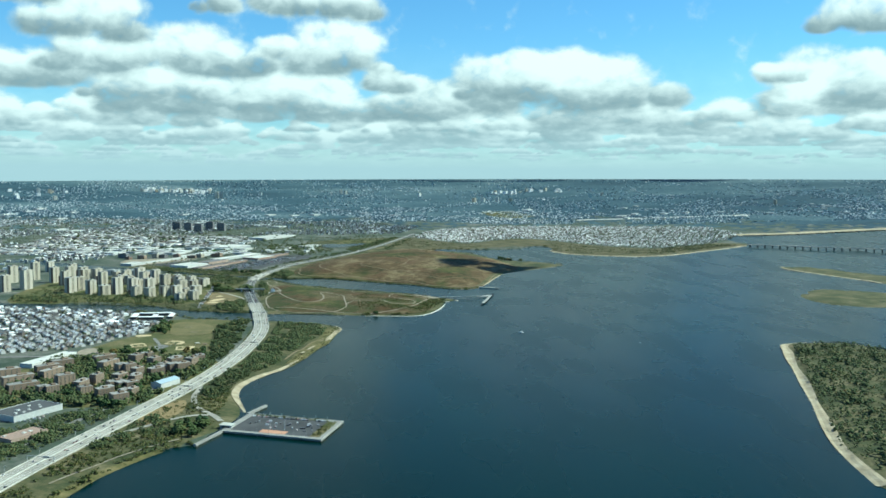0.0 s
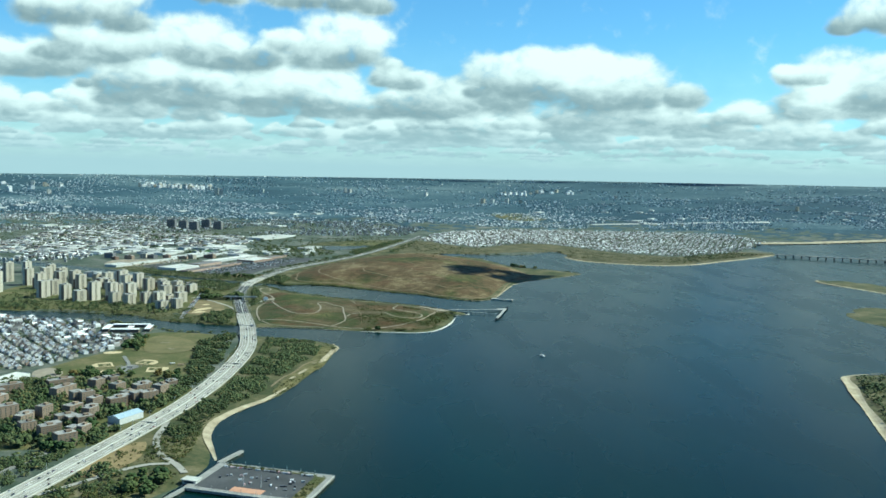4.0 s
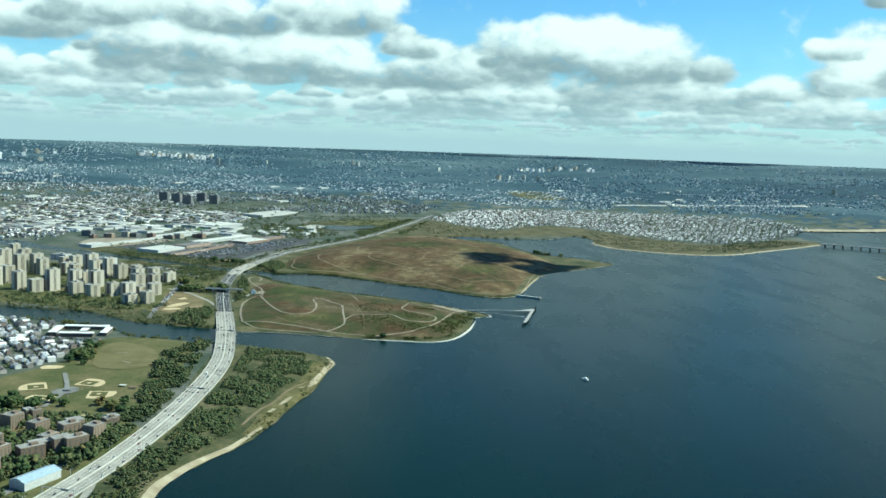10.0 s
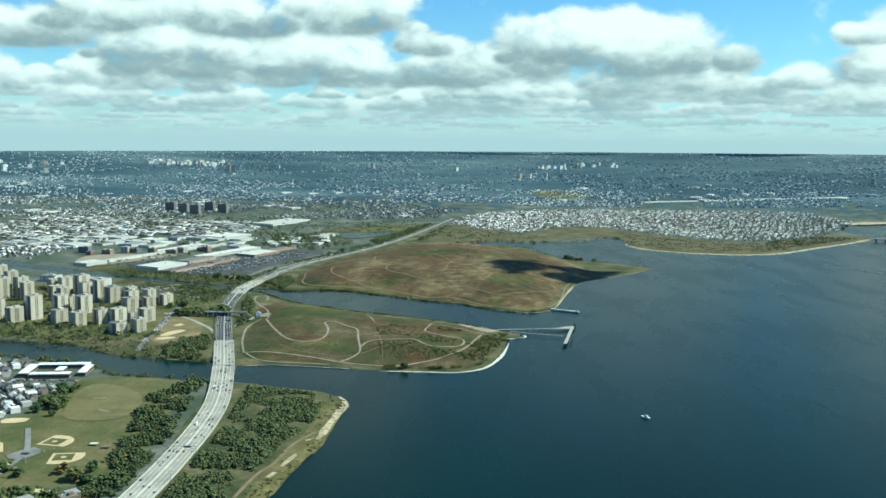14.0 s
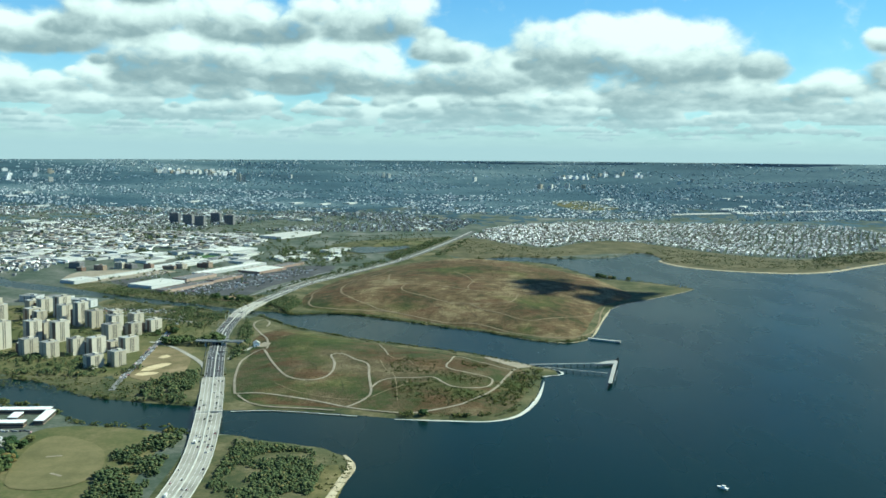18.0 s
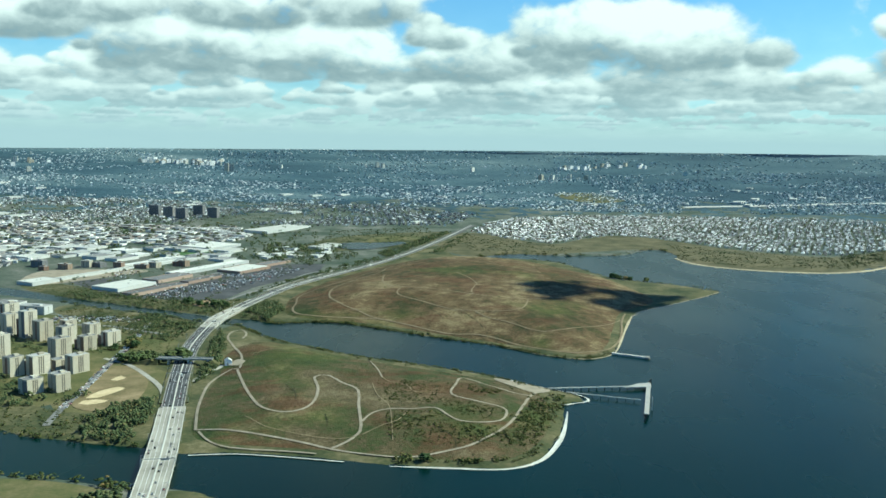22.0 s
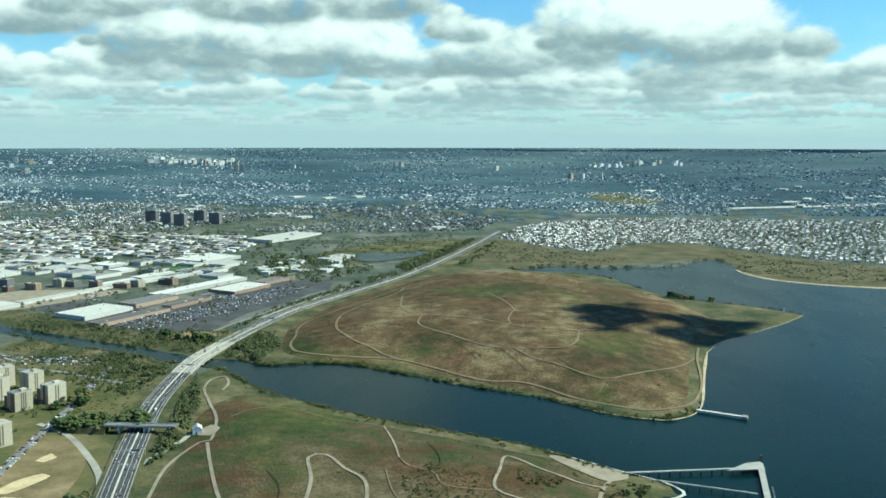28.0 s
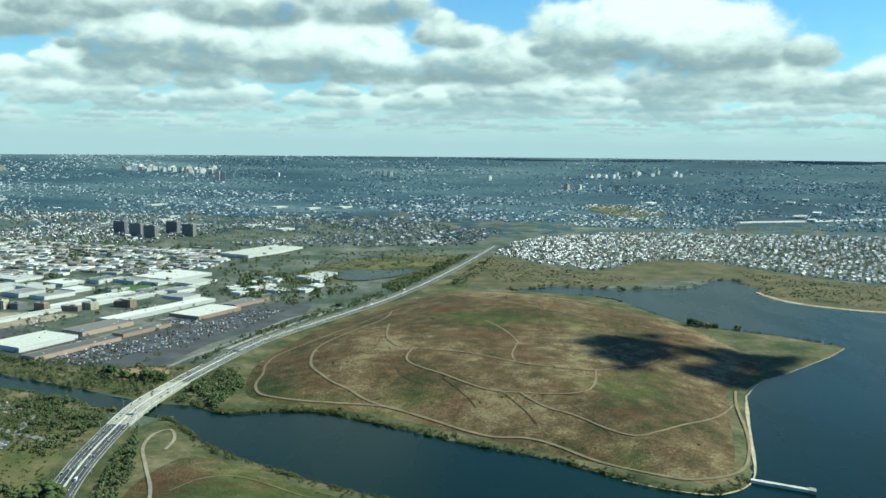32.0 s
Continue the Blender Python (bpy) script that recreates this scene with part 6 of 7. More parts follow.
# ---------------------------------------------------------------- playing fields
M_CLAY = patchy("infield_clay", [(0.3, (0.42, 0.33, 0.19)), (0.7, (0.58, 0.48, 0.3))], 0.2, 1.5)
M_DRY = patchy("dry_grass", [(0.3, (0.11, 0.095, 0.045)), (0.5, (0.17, 0.135, 0.07)), (0.72, (0.26, 0.2, 0.115))], 0.05, 0.6)
M_WORN = patchy("worn_grass", [(0.3, (0.1, 0.095, 0.042)), (0.7, (0.17, 0.145, 0.07))], 0.06, 0.7)


def diamond(x, y, r, turn, label):
    """A fan of clay with a grass square inside, a mound and a backstop."""
    z = gz(x, y)
    top = thing("ball_field", x, y, z + 0.42, label, "ball field", "ball fields", turn)
    v = [(0, -r * 0.55, 0)] + [(r * math.sin(a), -r * 0.55 + r * 1.5 * math.cos(a) * 0.92, 0) for a in np.linspace(-0.92, 0.92, 21)]
    linked("infield", v, [tuple(range(len(v) - 1, -1, -1))], M_CLAY, top, "tan clay infield")
    s = r * 0.5
    linked("infield_grass", [(0, -s * 0.75, 0.05), (s, s * 0.25, 0.05), (0, s * 1.25, 0.05), (-s, s * 0.25, 0.05)], [(0, 1, 2, 3)], M_LAWN, top, "green square inside the bases")
    linked("pitchers_mound", [(0.11 * r * math.cos(a), s * 0.25 + 0.11 * r * math.sin(a), 0.08) for a in np.linspace(0, 6.28, 10)[:-1]], [tuple(range(9))], M_CLAY, top)
    for k in range(5):
        a = -0.7 + 0.35 * k
        Pile().box(1.3 * r * 0.3 * math.sin(a), -r * 0.75 - 0.2 * r * math.cos(a), -0.3, 0.15, 0.15, 2.0).out("backstop_post", [M_ROOF], top)
    return top


for x, y, turn in ((-285, 978, 1.2), (-269, 951, 2.2), (-256, 994, -1.0), (-239, 968, -2.2)):
    diamond(x, y, 16, turn, "ball field with a tan clay infield in grass")
patch("pitch", [(-236, 902), (-222, 902), (-218, 912), (-232, 916)], 0.4, M_CLAY, "small tan clay practice pitch", "pitch")
patch("pitch", [(-304, 1030), (-290, 1034), (-290, 1042), (-306, 1040)], 0.4, M_CLAY, "small pale clay practice pitch", "pitch")
patch("clearing", [(-328, 922), (-338, 948), (-329, 963), (-312, 945), (-310, 921)], 0.38, M_TRACK, "bare pale ground beside the park", "clearing")
patch("field", [(-268, 1044), (-284, 1106), (-278, 1130), (-255, 1122), (-236, 1102), (-226, 1067), (-236, 1042)], 0.3, M_WORN, "dry yellow-green playing field", "field")
for x, y, t in ((-262, 1092, 0.3), (-248, 1062, -0.5)):
    Pile().box(x, y, gz(x, y) + 0.35, 9, 1.6, 0.06, t).out("cricket_strip", [M_TRACK], None, "narrow pale batting strip in dry grass", "sports strip", "batting strips")
strip("footpath", [(-262, 930), (-262, 955), (-263, 972), (-268, 988), (-282, 1020)], 3.5, M_OLDROAD, "grey path between the ball fields", "path")
patch("plaza", [(-272, 968), (-262, 962), (-254, 974), (-262, 984)], 0.45, M_OLDROAD, "grey paved circle between the ball fields", "plaza")
for x, y, c in ((-262, 972, M_SLATE), (-228, 990, M_PALE), (-219, 985, M_BROWN), (-255, 945, M_SLATE)):
    z = gz(x, y)
    e = thing("shelter", x, y, z, "small flat-roofed shelter beside the ball fields", "shelter", "field shelters")
    for a, b in ((-2, -1), (2, -1), (2, 1), (-2, 1)):
        Pile().box(a, b, -0.2, 0.15, 0.15, 1.4).out("post", [M_ROOF], e)
    Pile().box(0, 0, 1.2, 5, 2.6, 0.2).out("roof", [c], e)
patch("field", [(-305, 1385), (-280, 1391), (-254, 1347), (-248, 1293), (-266, 1274), (-288, 1290), (-294, 1335)], 0.3, M_DRY, "dry tan grass round a ball field", "field")
patch("ball_field", [(-283, 1303), (-276, 1305), (-268, 1320), (-265, 1330), (-271, 1333), (-281, 1320)], 0.42, M_CLAY, "ball field with a bare tan clay infield", "ball field")
patch("ball_field", [(-283, 1290), (-276, 1288), (-267, 1294), (-266, 1300), (-275, 1301), (-283, 1297)], 0.42, M_CLAY, "small ball field with a bare tan clay infield", "ball field")
patch("pitch", [(-284, 1352), (-278, 1350), (-274, 1358), (-280, 1364)], 0.42, M_CLAY, "small worn tan practice pitch", "pitch")
patch("pitch", [(-320, 1662), (-317, 1680), (-296, 1692), (-277, 1686), (-273, 1666), (-298, 1652)], 0.4, patchy("brown_clay", [(0.3, (0.2, 0.14, 0.08)), (0.7, (0.3, 0.21, 0.12))], 0.1, 1.0), "oval brown clay ball field by the canal", "ball field")
Pile().box(-297, 1668, gz(-297, 1668) + 0.5, 17, 0.8, 0.05, -0.1).out("chalk_line", [M_SAND], None, "thin pale line on the brown field", "sports strip")
patch("field", [(-470, 2065), (-430, 2055), (-405, 2105), (-448, 2120)], 0.4, patchy("sports_turf", [(0.3, (0.05, 0.1, 0.035)), (0.7, (0.08, 0.14, 0.05))], 0.05, 0.6), "green sports turf beyond the shops", "field")
patch("clearing", [(-560, 1800), (-520, 1770), (-460, 1850), (-440, 1905), (-560, 1890)], 0.3, M_TRACK, "bare pale ground by the sheds", "clearing")
patch("clearing", [(-205, 690), (-196, 672), (-182, 690), (-176, 715), (-182, 745), (-192, 735)], 0.35, patchy("planted_bed", [(0.3, (0.16, 0.12, 0.06)), (0.6, (0.26, 0.2, 0.1)), (0.8, (0.2, 0.1, 0.06))], 0.25, 2.0), "dry planted bed inside the slip road", "planting bed")
patch("clearing", [(-164, 712), (-152, 712), (-148, 738), (-152, 760), (-161, 740)], 0.3, M_WORN, "bare sandy ground behind the beach", "clearing")
patch("clearing", [(24, 1340), (40, 1344), (42, 1352), (22, 1366), (2, 1378), (4, 1368)], 0.4, M_TRACK, "bare pale ground by the old pier", "clearing")
patch("pond", [(-222, 2240), (-200, 2258), (-167, 2264), (-126, 2284), (-112, 2262), (-123, 2238), (-159, 2182), (-189, 2166), (-226, 2190)], 0.9, M_WATER, "blue pond in a green marsh", "pond")
patch("lawn", [(-180, 2270), (-120, 2300), (-75, 2300), (-85, 2360), (-160, 2360)], 0.5, M_LAWN, "yellow-green marsh grass by the pond", "grass")
for loop in ([(-700, 3220), (240, 3207), (328, 3237), (405, 3061), (295, 3022)][1:],):
    patch("field", loop, 0.8, M_LAWN, "far green racetrack lawn", "field", smooth=True, step=25)

# ---------------------------------------------------------------- the square pier
M_DECK = patchy("pier_deck", [(0.3, (0.2, 0.195, 0.18)), (0.7, (0.32, 0.31, 0.29))], 0.3, 1.5)
M_PLAZA = patchy("orange_paving", [(0.3, (0.4, 0.21, 0.13)), (0.7, (0.52, 0.3, 0.2))], 0.3, 1.5)
M_PILE = patchy("dark_timber", [(0.3, (0.05, 0.045, 0.04)), (0.7, (0.1, 0.09, 0.08))], 0.5, 2.0)
M_STEEL, _nt, _b = mat("painted_steel", 0.5, 0.2)
_b.inputs["Base Color"].default_value = (0.4, 0.41, 0.4, 1)


def quad(name, corners, z, thick, material, parent, label=""):
    v = [(x, y, z - thick) for x, y in corners] + [(x, y, z) for x, y in corners]
    ob = linked(name, v, [(4, 5, 6, 7), (0, 1, 5, 4), (1, 2, 6, 5), (2, 3, 7, 6), (3, 0, 4, 7)], material, parent, label)
    ob.matrix_parent_inverse = parent.matrix_world.inverted()
    return ob


def square_pier():
    a, b, c, d = Vector((-136, 657)), Vector((-62, 634)), Vector((-50, 682)), Vector((-124, 704))
    top = thing("pier", -93, 669, 0, "wide concrete pier with a car park on it", "pier")
    inv = top.matrix_world.inverted()
    at = lambda u, v: tuple((a * (1 - u) + b * u) * (1 - v) + (d * (1 - u) + c * u) * v)  # noqa: E731
    box = lambda u0, u1, v0, v1: [at(u0, v0), at(u1, v0), at(u1, v1), at(u0, v1)]  # noqa: E731
    quad("slab", box(0, 1, 0, 1), 1.7, 1.3, M_DECK, top)
    quad("car_park", box(0.07, 0.87, 0.1, 0.9), 1.76, 0.05, M_ASPHALT, top, "grey asphalt car park")
    quad("plaza", box(0.36, 0.62, 0.09, 0.24), 1.8, 0.05, M_PLAZA, top, "orange paved plaza")
    quad("planting", box(0.86, 0.955, 0.1, 0.9), 1.82, 0.1, M_LAWN, top, "strip of grass and shrubs")
    quad("planting", box(0.1, 0.86, 0.9, 0.95), 1.82, 0.1, M_LAWN, top, "strip of grass and shrubs")
    for u0, u1, v0, v1 in ((0, 1, 0, 0.008), (0, 1, 0.992, 1), (0.996, 1, 0, 1)):
        quad("kerb", box(u0, u1, v0, v1), 1.95, 0.3, M_WHITE, top, "pale edge kerb")
    for k in range(26):
        u = k / 25
        for v in (0.004, 0.996):
            x, y = at(min(u, 0.995), v)
            Pile().box(x, y, -1, 0.5, 0.5, 2.2).out("support_post", [M_PILE], top).matrix_parent_inverse = inv
            Pile().box(x, y, 2.1, 0.1, 0.1, 0.5).out("rail_post", [M_STEEL], top).matrix_parent_inverse = inv
    for k in range(12):
        x, y = at(0.996, 0.04 + k / 12)
        Pile().box(x, y, -1, 0.5, 0.5, 2.2).out("support_post", [M_PILE], top).matrix_parent_inverse = inv
    quad("wing", [(-147.5, 624), (-145.5, 623.3), (-134, 656), (-136, 657)], 1.8, 1.5, M_DECK, top, "narrow side arm towards the shore")
    quad("wing", [(-126, 705), (-123.6, 704), (-113.6, 729), (-116, 730)], 1.8, 1.5, M_DECK, top, "narrow side arm behind the car park")
    for u, v in ((0.42, 0.3), (0.56, 0.32)):
        x, y = at(u, v)
        pole = thing("flagpole", x, y, 1.75, "tall thin white flagpole on the pier", "flagpole", "flagpoles")
        Pile().box(0, 0, 0, 0.22, 0.22, 7).out("pole", [M_PAINT], pole)
        Pile().box(0, 0, 0, 0.9, 0.9, 0.3).out("base", [M_WHITE], pole)
    e = thing("pavilion", -133, 668, 1.0, "small flat-roofed white pavilion at the pier entrance", "pavilion", turn=-0.3)
    Pile().box(0, 0, 0, 9, 6, 2.2).out("wall", [M_CLAD], e)
    Pile().box(0, 0, 2.2, 10.5, 7, 0.3).out("roof", [M_PALE], e)
    Pile().box(0, -3.02, 0.5, 6, 0.08, 1.2).out("window", [M_GLASS], e)
    rnd = np.random.RandomState(4)
    px, py = np.array([at(rnd.uniform(0.87, 0.95), rnd.uniform(0.12, 0.9)) for _ in range(90)] + [at(rnd.uniform(0.07, 0.86), rnd.uniform(0.905, 0.945)) for _ in range(80)]).T
    w = woods("shrubs", px, py, 1.1, "low green shrubs in beds on the pier", "shrubs", material=M_BUSH, seed=7)
    w.location.z = 1.9 - float(np.mean(heights(px, py)))
    return at


PIER_AT = square_pier()


M_WALK = patchy("pale_walkway", [(0.3, (0.27, 0.265, 0.245)), (0.7, (0.42, 0.41, 0.38))], 0.25, 1.5)


def old_pier():
    top = thing("pier", 105, 1345, 0, "long thin white pier with a cross arm at its end", "pier")
    inv = top.matrix_world.inverted()
    rows = [((40, 1352), (112, 1364), 1.7, "arm"), ((52, 1343), (103, 1326), 1.0, "gangway"), ((118, 1372), (100, 1292), 3.2, "cross_arm")]
    for (x0, y0), (x1, y1), w, name in rows:
        p, q = Vector((x0, y0)), Vector((x1, y1))
        d = (q - p).normalized()
        n = Vector((d.y, -d.x)) * w / 2
        quad(name, [tuple(p - n), tuple(p + n), tuple(q + n), tuple(q - n)], 2.2, 0.45, M_WALK, top, "pale concrete walkway")
        for k in range(int((q - p).length / 6) + 1):
            c = p + d * (k * 6 + 1)
            for s in (-0.8, 0.8):
                e = c + n * s
                Pile().box(e.x, e.y, -1, 0.35, 0.35, 2.9).out("support_post", [M_PILE], top).matrix_parent_inverse = inv
    quad("corner_slab", [(96, 1358), (118, 1362), (119, 1374), (110, 1371)], 2.3, 0.5, M_WALK, top)
    for x, y, h in ((119, 1376, 3), (121, 1380, 3.5), (99, 1287, 3), (97, 1282, 2.5), (122, 1384, 2.5)):
        Pile().box(x, y, -1, 1.1, 1.1, h + 1).out("dolphin", [M_PILE], top, "dark timber mooring post").matrix_parent_inverse = inv
    for k in range(9):
        y = 1300 + k * 4
        x = 102 + (y - 1292) * 0.225 - 1
        Pile().box(x + 2.4, y, 2.2, 0.5, 1.6, 1.0).out("railing", [M_ROOF], top, "grey railing panel").matrix_parent_inverse = inv


old_pier()


def jetty():
    top = thing("jetty", 122, 1464, 0, "short pale concrete jetty at the hill's corner", "jetty")
    quad("slab", [(108, 1477), (107, 1474), (135, 1460), (136, 1463)], 1.6, 2.2, M_WHITE, top)
    quad("head", [(133, 1460), (136, 1458), (138, 1463), (135, 1465)], 1.9, 2.5, M_DECK, top)


jetty()


def light_tower():
    z = gz(284, 1838)
    top = thing("light_tower", 284, 1838, z, "small white navigation light tower on the point", "tower")
    Pile().box(0, 0, 0, 1.6, 1.6, 5).out("shaft", [M_PAINT], top)
    Pile().box(0, 0, 5, 2.2, 2.2, 0.3).out("gallery", [M_ROOF], top)
    Pile().box(0, 0, 5.3, 1.1, 1.1, 1.2).out("lantern", [M_GLASS], top)


light_tower()


def causeway():
    top = thing("causeway_bridge", 940, 2170, 0, "long low causeway bridge on many piers", "bridge")
    inv = top.matrix_world.inverted()
    p, q = Vector((812, 2222)), Vector((1500, 1880))
    d = (q - p).normalized()
    n = Vector((d.y, -d.x)) * 4.5
    z0, z1 = base(p.x, p.y) + 6, base(q.x, q.y) + 6
    v = [(*(p - n), z0 - 1.2), (*(p + n), z0 - 1.2), (*(q + n), z1 - 1.2), (*(q - n), z1 - 1.2), (*(p - n), z0), (*(p + n), z0), (*(q + n), z1), (*(q - n), z1)]
    linked("bridge_deck", v, [(4, 5, 6, 7), (0, 1, 5, 4), (1, 2, 6, 5), (2, 3, 7, 6), (3, 0, 4, 7), (3, 2, 1, 0)], M_DECK, top).matrix_parent_inverse = inv
    for k in range(44):
        c = p + d * (k * 17 + 6)
        b = base(c.x, c.y)
        Pile().box(c.x, c.y, b - 1, 3.0, 7, 6.2, math.atan2(d.y, d.x)).out("pier", [M_PILE], top).matrix_parent_inverse = inv


causeway()


def white_house():
    z = gz(-209, 1404)
    e = thing("gatehouse", -209, 1404, z, "small white gatehouse with a pitched roof", "house", turn=0.3)
    v = Pile().gable(0, 0, -0.3, 5.4, 6.6, 3.6, 1.9, 0, 0, 1)
    v.out("body", [M_PAINT, M_PALE], e)
    Pile().box(-0.5, -3.32, 0.0, 0.9, 0.1, 1.8).out("door", [M_SLATE], e)
    Pile().box(1.2, 8.5, -0.2, 3, 3, 2.0).out("annex", [M_PAINT], e)


white_house()
patch("clearing", [(-207, 1398), (-199, 1396), (-196, 1408), (-204, 1416), (-208, 1410)], 0.35, M_TRACK, "bare pale yard beside the gatehouse", "clearing")


def boat():
    e = thing("motor_boat", 127, 1066, 0, "small white motor boat on open water", "boat", turn=0.9)
    v = [(-1.1, -3, 0.9), (1.1, -3, 0.9), (1.1, 1.5, 1.0), (0, 3.6, 1.2), (-1.1, 1.5, 1.0), (-0.8, -2.8, -0.3), (0.8, -2.8, -0.3), (0.8, 1.3, -0.3), (0, 2.6, -0.2), (-0.8, 1.3, -0.3)]
    linked("hull", v, [(0, 4, 3, 2, 1), (0, 1, 6, 5), (1, 2, 7, 6), (2, 3, 8, 7), (3, 4, 9, 8), (4, 0, 5, 9)], M_PAINT, e)
    Pile().box(0, -0.4, 0.95, 1.4, 2.0, 1.1).out("cabin", [M_PAINT], e)
    Pile().box(0, 0.62, 1.3, 1.2, 0.08, 0.5).out("windscreen", [M_GLASS], e)


boat()

# ---------------------------------------------------------------- vehicles, gantries and lamps
M_CARS = owned("car_paint", [(0.0, (0.02, 0.02, 0.025)), (0.35, (0.1, 0.1, 0.11)), (0.55, (0.35, 0.36, 0.37)), (0.8, (0.7, 0.7, 0.7)), (0.93, (0.3, 0.03, 0.03)), (1.0, (0.04, 0.08, 0.2))], 0.35, None, 0.5)
M_CARS_MANY = islands("parked_car_paint", [(0.0, (0.02, 0.02, 0.025)), (0.3, (0.12, 0.12, 0.13)), (0.5, (0.4, 0.41, 0.42)), (0.85, (0.75, 0.75, 0.75)), (1.0, (0.3, 0.05, 0.04))], 0.4)


def car_model(k):
    long = (2.0, 2.2, 4.2)[k]
    e = thing("car" if k < 2 else "truck", 0, 0, 0, ("dark saloon car on the parkway", "light hatchback car on the parkway", "white box truck on the parkway")[k], "car" if k < 2 else "truck", "traffic")
    Pile().box(0, 0, 0.16, 0.86, long, 0.36, 0).out("body", [M_CARS if k < 2 else M_PAINT], e)
    if k < 2:
        Pile().box(0, -0.1, 0.52, 0.74, long * 0.52, 0.28, 0).out("cabin", [M_GLASS], e)
        Pile().box(0, -0.1, 0.8, 0.68, long * 0.4, 0.04, 0).out("roof", [M_CARS], e)
    else:
        Pile().box(0, -0.4, 0.5, 0.98, 3.0, 1.15, 0).out("box", [M_PAINT], e)
        Pile().box(0, 1.6, 0.5, 0.9, 0.8, 0.7, 0).out("cab", [M_CARS], e)
    for a in (-0.38, 0.38):
        for b in (-0.32, 0.32):
            Pile().box(a, b * long, 0, 0.16, 0.36, 0.34, 0).out("wheel", [M_PILE], e)
    return e


CARS = [car_model(k) for k in range(3)]
rc = random.Random(5)
first = [True, True, True]
done = 0
for i in range(len(LINE) - 1):
    p, q = LINE[i], LINE[i + 1]
    if p.y < 470 or p.y > 2150:
        continue
    d = (q - p).normalized()
    n = Vector((d.y, -d.x))
    busy = 0.24 if p.y < 1500 else 0.36
    for lane in (-6.9, -4.3, -1.8, 1.8, 4.3, 6.9):
        if rc.random() > busy * (0.9 if lane > 0 else 1.0) * 0.5:
            continue
        c = p + n * lane * (1 if p.y < 1290 else 0.86) + d * rc.uniform(-1.5, 1.5)
        k = 2 if rc.random() < 0.06 else rc.randint(0, 1)
        a = math.atan2(-d.x, d.y) + (0 if lane > 0 else math.pi)
        m = Matrix.Translation((c.x, c.y, deck_z(p.x, p.y) + 0.02)) @ Matrix.Rotation(a, 4, "Z")
        if first[k]:
            CARS[k].matrix_world, first[k] = m, False
        else:
            copy_thing(CARS[k], m)
        done += 1


def parked(name, rows, label, seed):
    rnd = random.Random(seed)
    pile = Pile()
    pts = []
    for x, y in rows:
        pts.append((x, y, rnd.uniform(-0.1, 0.1) + (math.pi / 2 if rnd.random() < 0.5 else 0)))
    zs = ground_z([(x, y) for x, y, _ in pts])
    for (x, y, t), z in zip(pts, zs):
        pile.box(x, y, z + 0.3, 1.0, 2.2, 0.75, HEADING + t, 0)
    return pile.out(name, [M_CARS_MANY], None, label, "parked cars", "", "stuff")


LOT = [(-385, 1703), (-345, 1694), (-290, 1765), (-244, 1900), (-238, 1950), (-268, 1950), (-292, 1890), (-330, 1800)]
rows = []
for k in range(64):
    for j in range(84):
        u, v = -430 + k * 4.2, 1650 + j * 4.6
        x, y = -320 + (u + 320) * math.cos(MALL) - (v - 1820) * math.sin(MALL), 1820 + (u + 320) * math.sin(MALL) + (v - 1820) * math.cos(MALL)
        rows.append((x, y))
arr = np.array(rows)
keep = inside(LOT, arr[:, 0], arr[:, 1]) & (np.random.RandomState(3).rand(len(arr)) < 0.5) & ~inside([Vector(q) for q in ((-352, 1895), (-330, 1962), (-276, 1945), (-300, 1872))], arr[:, 0], arr[:, 1])
parked("parked_cars", [tuple(q) for q in arr[keep]], "rows of parked cars in the shopping car park", 1)
line = curve([(-289, 1278), (-293, 1323), (-301, 1391), (-307, 1450), (-314, 1503)], 3.6)
parked("parked_cars", [(p.x + s, p.y) for p in line for s in (-1.9, 1.9) if rc.random() < 0.75], "parked cars along both kerbs of the street", 2)
parked("parked_cars", [(-316 + 4 * (i % 16) - 20, 706 + 7 * (i // 16) - 24 + rc.uniform(-1, 1)) for i in range(64)], "cars parked by the supermarket", 3)
parked("parked_cars", [(-345 + 2.6 * i, 1136 + rc.uniform(-2, 2)) for i in range(20)] + [(-420 + 6 * (i % 16), 1560 + 8 * (i // 16)) for i in range(46)], "cars parked beside the street", 4)
pier_cars = []
for i in range(96):
    u, v = (0.09 + 0.76 * (i % 44) / 44, 0.87) if i < 44 else (0.15 + 0.68 * rc.random(), 0.32 + 0.4 * rc.random())
    if rc.random() < 0.6:
        pier_cars.append(PIER_AT(u, v))
pc = parked("parked_cars", pier_cars, "cars parked on the pier", 5)
pc.location.z = 1.5 - float(np.mean(ground_z(pier_cars)))


def gantry(i):
    p, q = LINE[i], LINE[i + 1]
    d = (q - p).normalized()
    z = deck_z(p.x, p.y)
    e = thing("sign_gantry", p.x, p.y, z, "grey steel sign gantry over the parkway", "gantry", "sign gantries", math.atan2(-d.x, d.y))
    for x in (-9.2, 9.2):
        Pile().box(x, 0, -1, 0.3, 0.3, 4.6).out("post", [M_STEEL], e)
    Pile().box(0, 0, 3.4, 18.6, 0.3, 0.3).out("beam", [M_STEEL], e)
    Pile().box(4, -0.25, 2.7, 4.5, 0.15, 1.2).out("sign_panel", [M_ROOF], e, "plain grey back of a road sign")


for i in range(len(LINE)):
    if LINE[i].y > 560 and i % 38 == 5 and LINE[i].y < 1900:
        gantry(i)


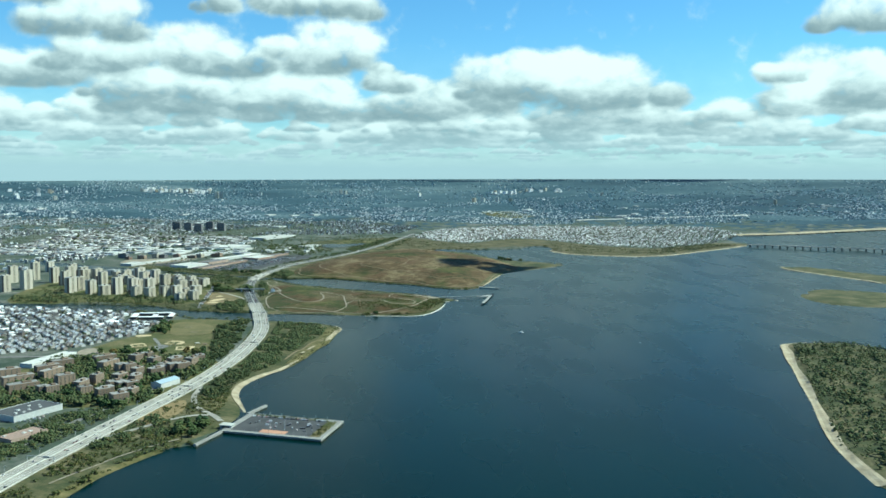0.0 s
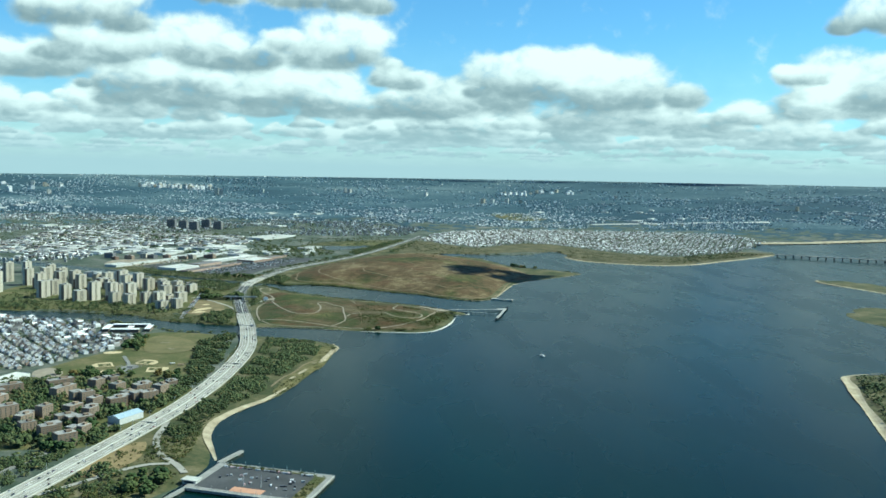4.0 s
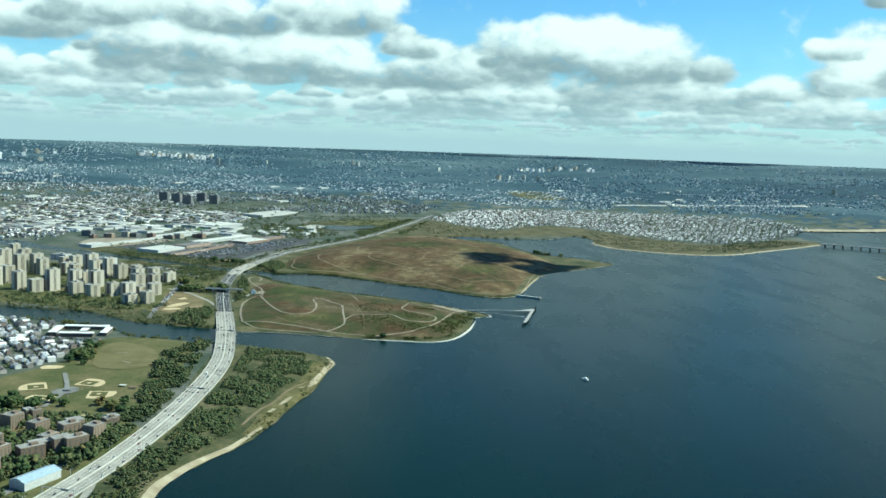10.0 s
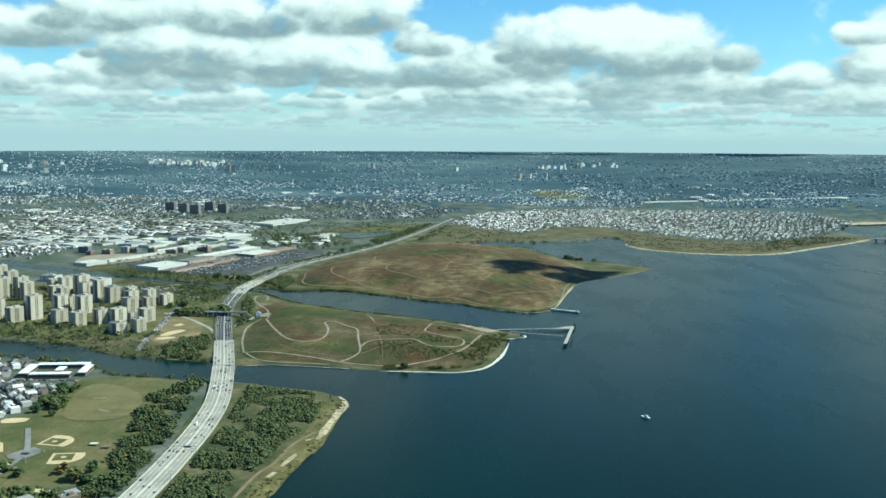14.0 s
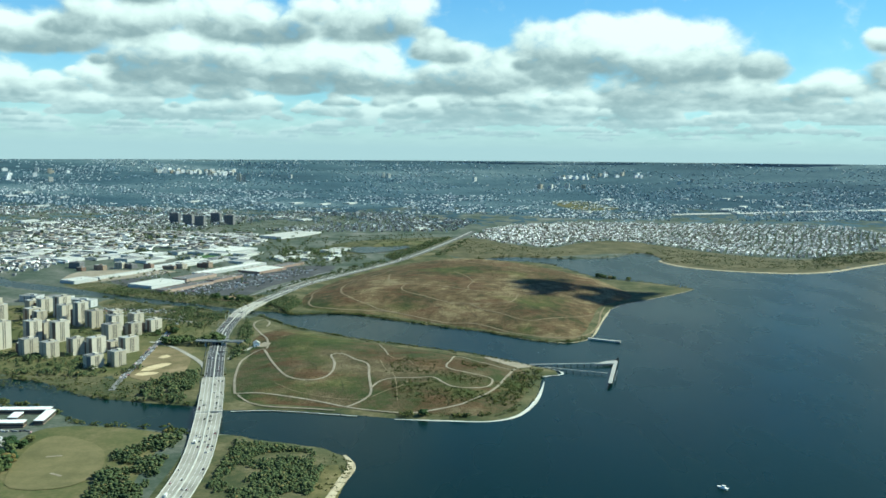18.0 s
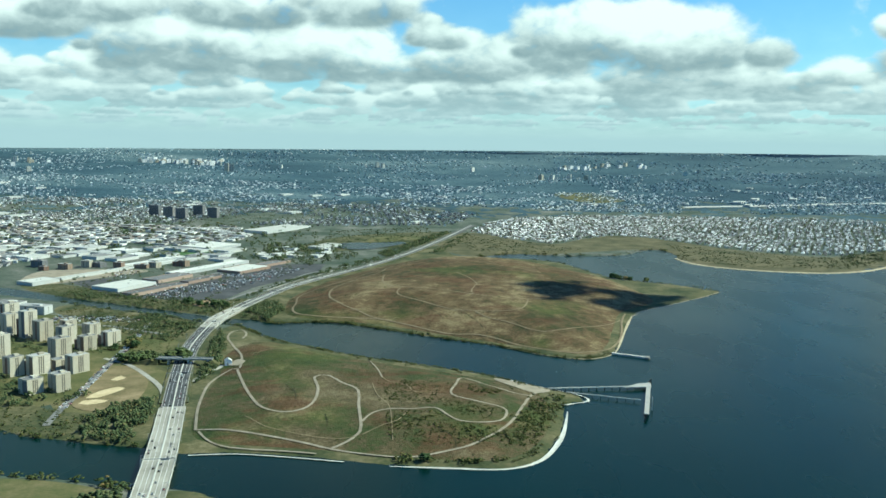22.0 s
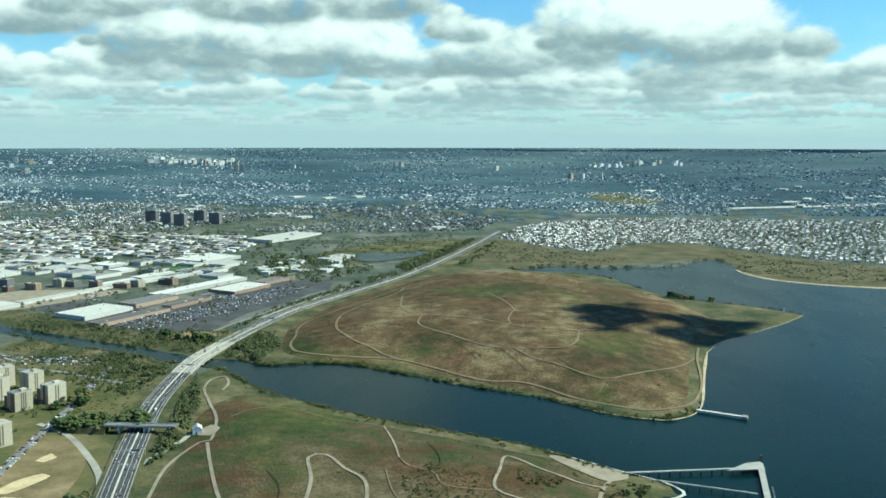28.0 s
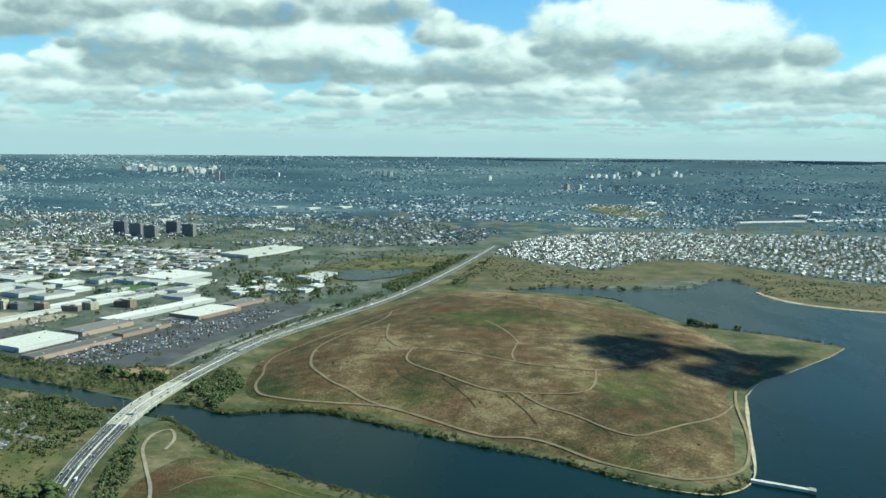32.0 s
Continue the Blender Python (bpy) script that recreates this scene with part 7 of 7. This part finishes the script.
def lamp(x, y, z, a, first_one=[]):
    e = thing("street_lamp", x, y, z, "thin grey street lamp beside the parkway", "street lamp", "street lamps", a)
    if not first_one:
        Pile().box(0, 0, -0.5, 0.16, 0.16, 5.2).out("pole", [M_STEEL], e)
        Pile().box(0.8, 0, 4.6, 1.7, 0.12, 0.1).out("arm", [M_STEEL], e)
        Pile().box(1.6, 0, 4.5, 0.6, 0.25, 0.14).out("lamp_head", [M_ROOF], e)
        first_one.append(e)
    return e


L0 = None
for i in range(0, len(LINE) - 1, 8):
    p, q = LINE[i], LINE[i + 1]
    if 480 < p.y < 1950:
        d = (q - p).normalized()
        n = Vector((d.y, -d.x))
        for s in (-9.4, 9.4):
            c = p + n * s
            m = Matrix.Translation((c.x, c.y, deck_z(p.x, p.y) - 0.5)) @ Matrix.Rotation(math.atan2(-d.x, d.y) + (math.pi if s > 0 else 0), 4, "Z")
            if L0 is None:
                L0 = lamp(c.x, c.y, 0, 0)
                L0.matrix_world = m
            else:
                copy_thing(L0, m)

# ---------------------------------------------------------------- drainage ditches, shrubs and lamps on the pier
M_DITCH = patchy("ditch_grass", [(0.3, (0.022, 0.026, 0.01)), (0.7, (0.05, 0.048, 0.02))], 0.1, 0.8)
for pts in ([(-170, 1790), (-158, 1770), (-152, 1752)], [(-64, 1640), (-46, 1600), (-40, 1580)], [(-20, 1600), (-8, 1570), (-2, 1548)], [(-98, 1660), (-90, 1640), (-70, 1622)], [(20, 1580), (34, 1548), (40, 1528)],
            [(-40, 1800), (-10, 1770), (20, 1765)], [(70, 1620), (84, 1590), (96, 1560)], [(-110, 1700), (-96, 1690), (-84, 1668)], [(60, 1730), (76, 1700), (80, 1670)], [(-60, 1860), (-20, 1840), (30, 1835)],
            [(-150, 1330), (-140, 1310), (-136, 1290)], [(-70, 1390), (-62, 1365), (-60, 1345)], [(-112, 1260), (-108, 1240), (-112, 1222)], [(-40, 1240), (-30, 1225), (-28, 1208)]):
    strip("ditch", pts, 0.55, M_DITCH, "thin dark drainage ditch in the grass", "ditch", lift=0.35)
bx, by = scatter([Vector(q) for q in [(-205, 690), (-196, 672), (-182, 690), (-176, 715), (-182, 745), (-192, 735)]], 46, 511)
woods("shrubs", bx, by, 1.6, "young shrubs in a dry planted bed", "shrubs", material=M_BUSH, seed=511)
PIER_LAMP = None
for u, v in [(0.12 + 0.12 * k, w) for k in range(7) for w in (0.03, 0.965)] + [(0.975, 0.15 + 0.2 * k) for k in range(4)]:
    x, y = PIER_AT(u, v)
    m = Matrix.Translation((x, y, 1.7))
    if PIER_LAMP is None:
        PIER_LAMP = thing("lamp_post", x, y, 1.7, "short grey lamp post along the pier rail", "lamp post", "pier lamp posts")
        Pile().box(0, 0, 0, 0.14, 0.14, 2.6).out("pole", [M_STEEL], PIER_LAMP)
        Pile().box(0, 0, 2.6, 0.4, 0.4, 0.3).out("lamp_head", [M_ROOF], PIER_LAMP)
    else:
        copy_thing(PIER_LAMP, m)
# cars on the open lots by the towers and shops
lots = []
for (x0, y0), (x1, y1), n in (((-420, 1585), (-352, 1562), 60), ((-392, 1716), (-350, 1790), 60), ((-470, 1830), (-440, 1900), 40), ((-400, 1870), (-376, 1960), 50), ((-340, 1860), (-300, 1885), 40)):
    for k in range(n):
        lots.append((x0 + (x1 - x0) * rc.random(), y0 + (y1 - y0) * rc.random()))
parked("parked_cars", lots, "cars parked between shops and flats", 9)

# trees and small roofs between the shops
tx, ty = scatter([Vector(q) for q in [(-520, 1800), (-400, 1700), (-300, 1700), (-240, 1900), (-230, 2000), (-330, 2050), (-470, 2000)]], 330, 611)
woods("town_trees", tx, ty, 2.6, "small green trees in rows between shops and car parks", "trees", seed=611)
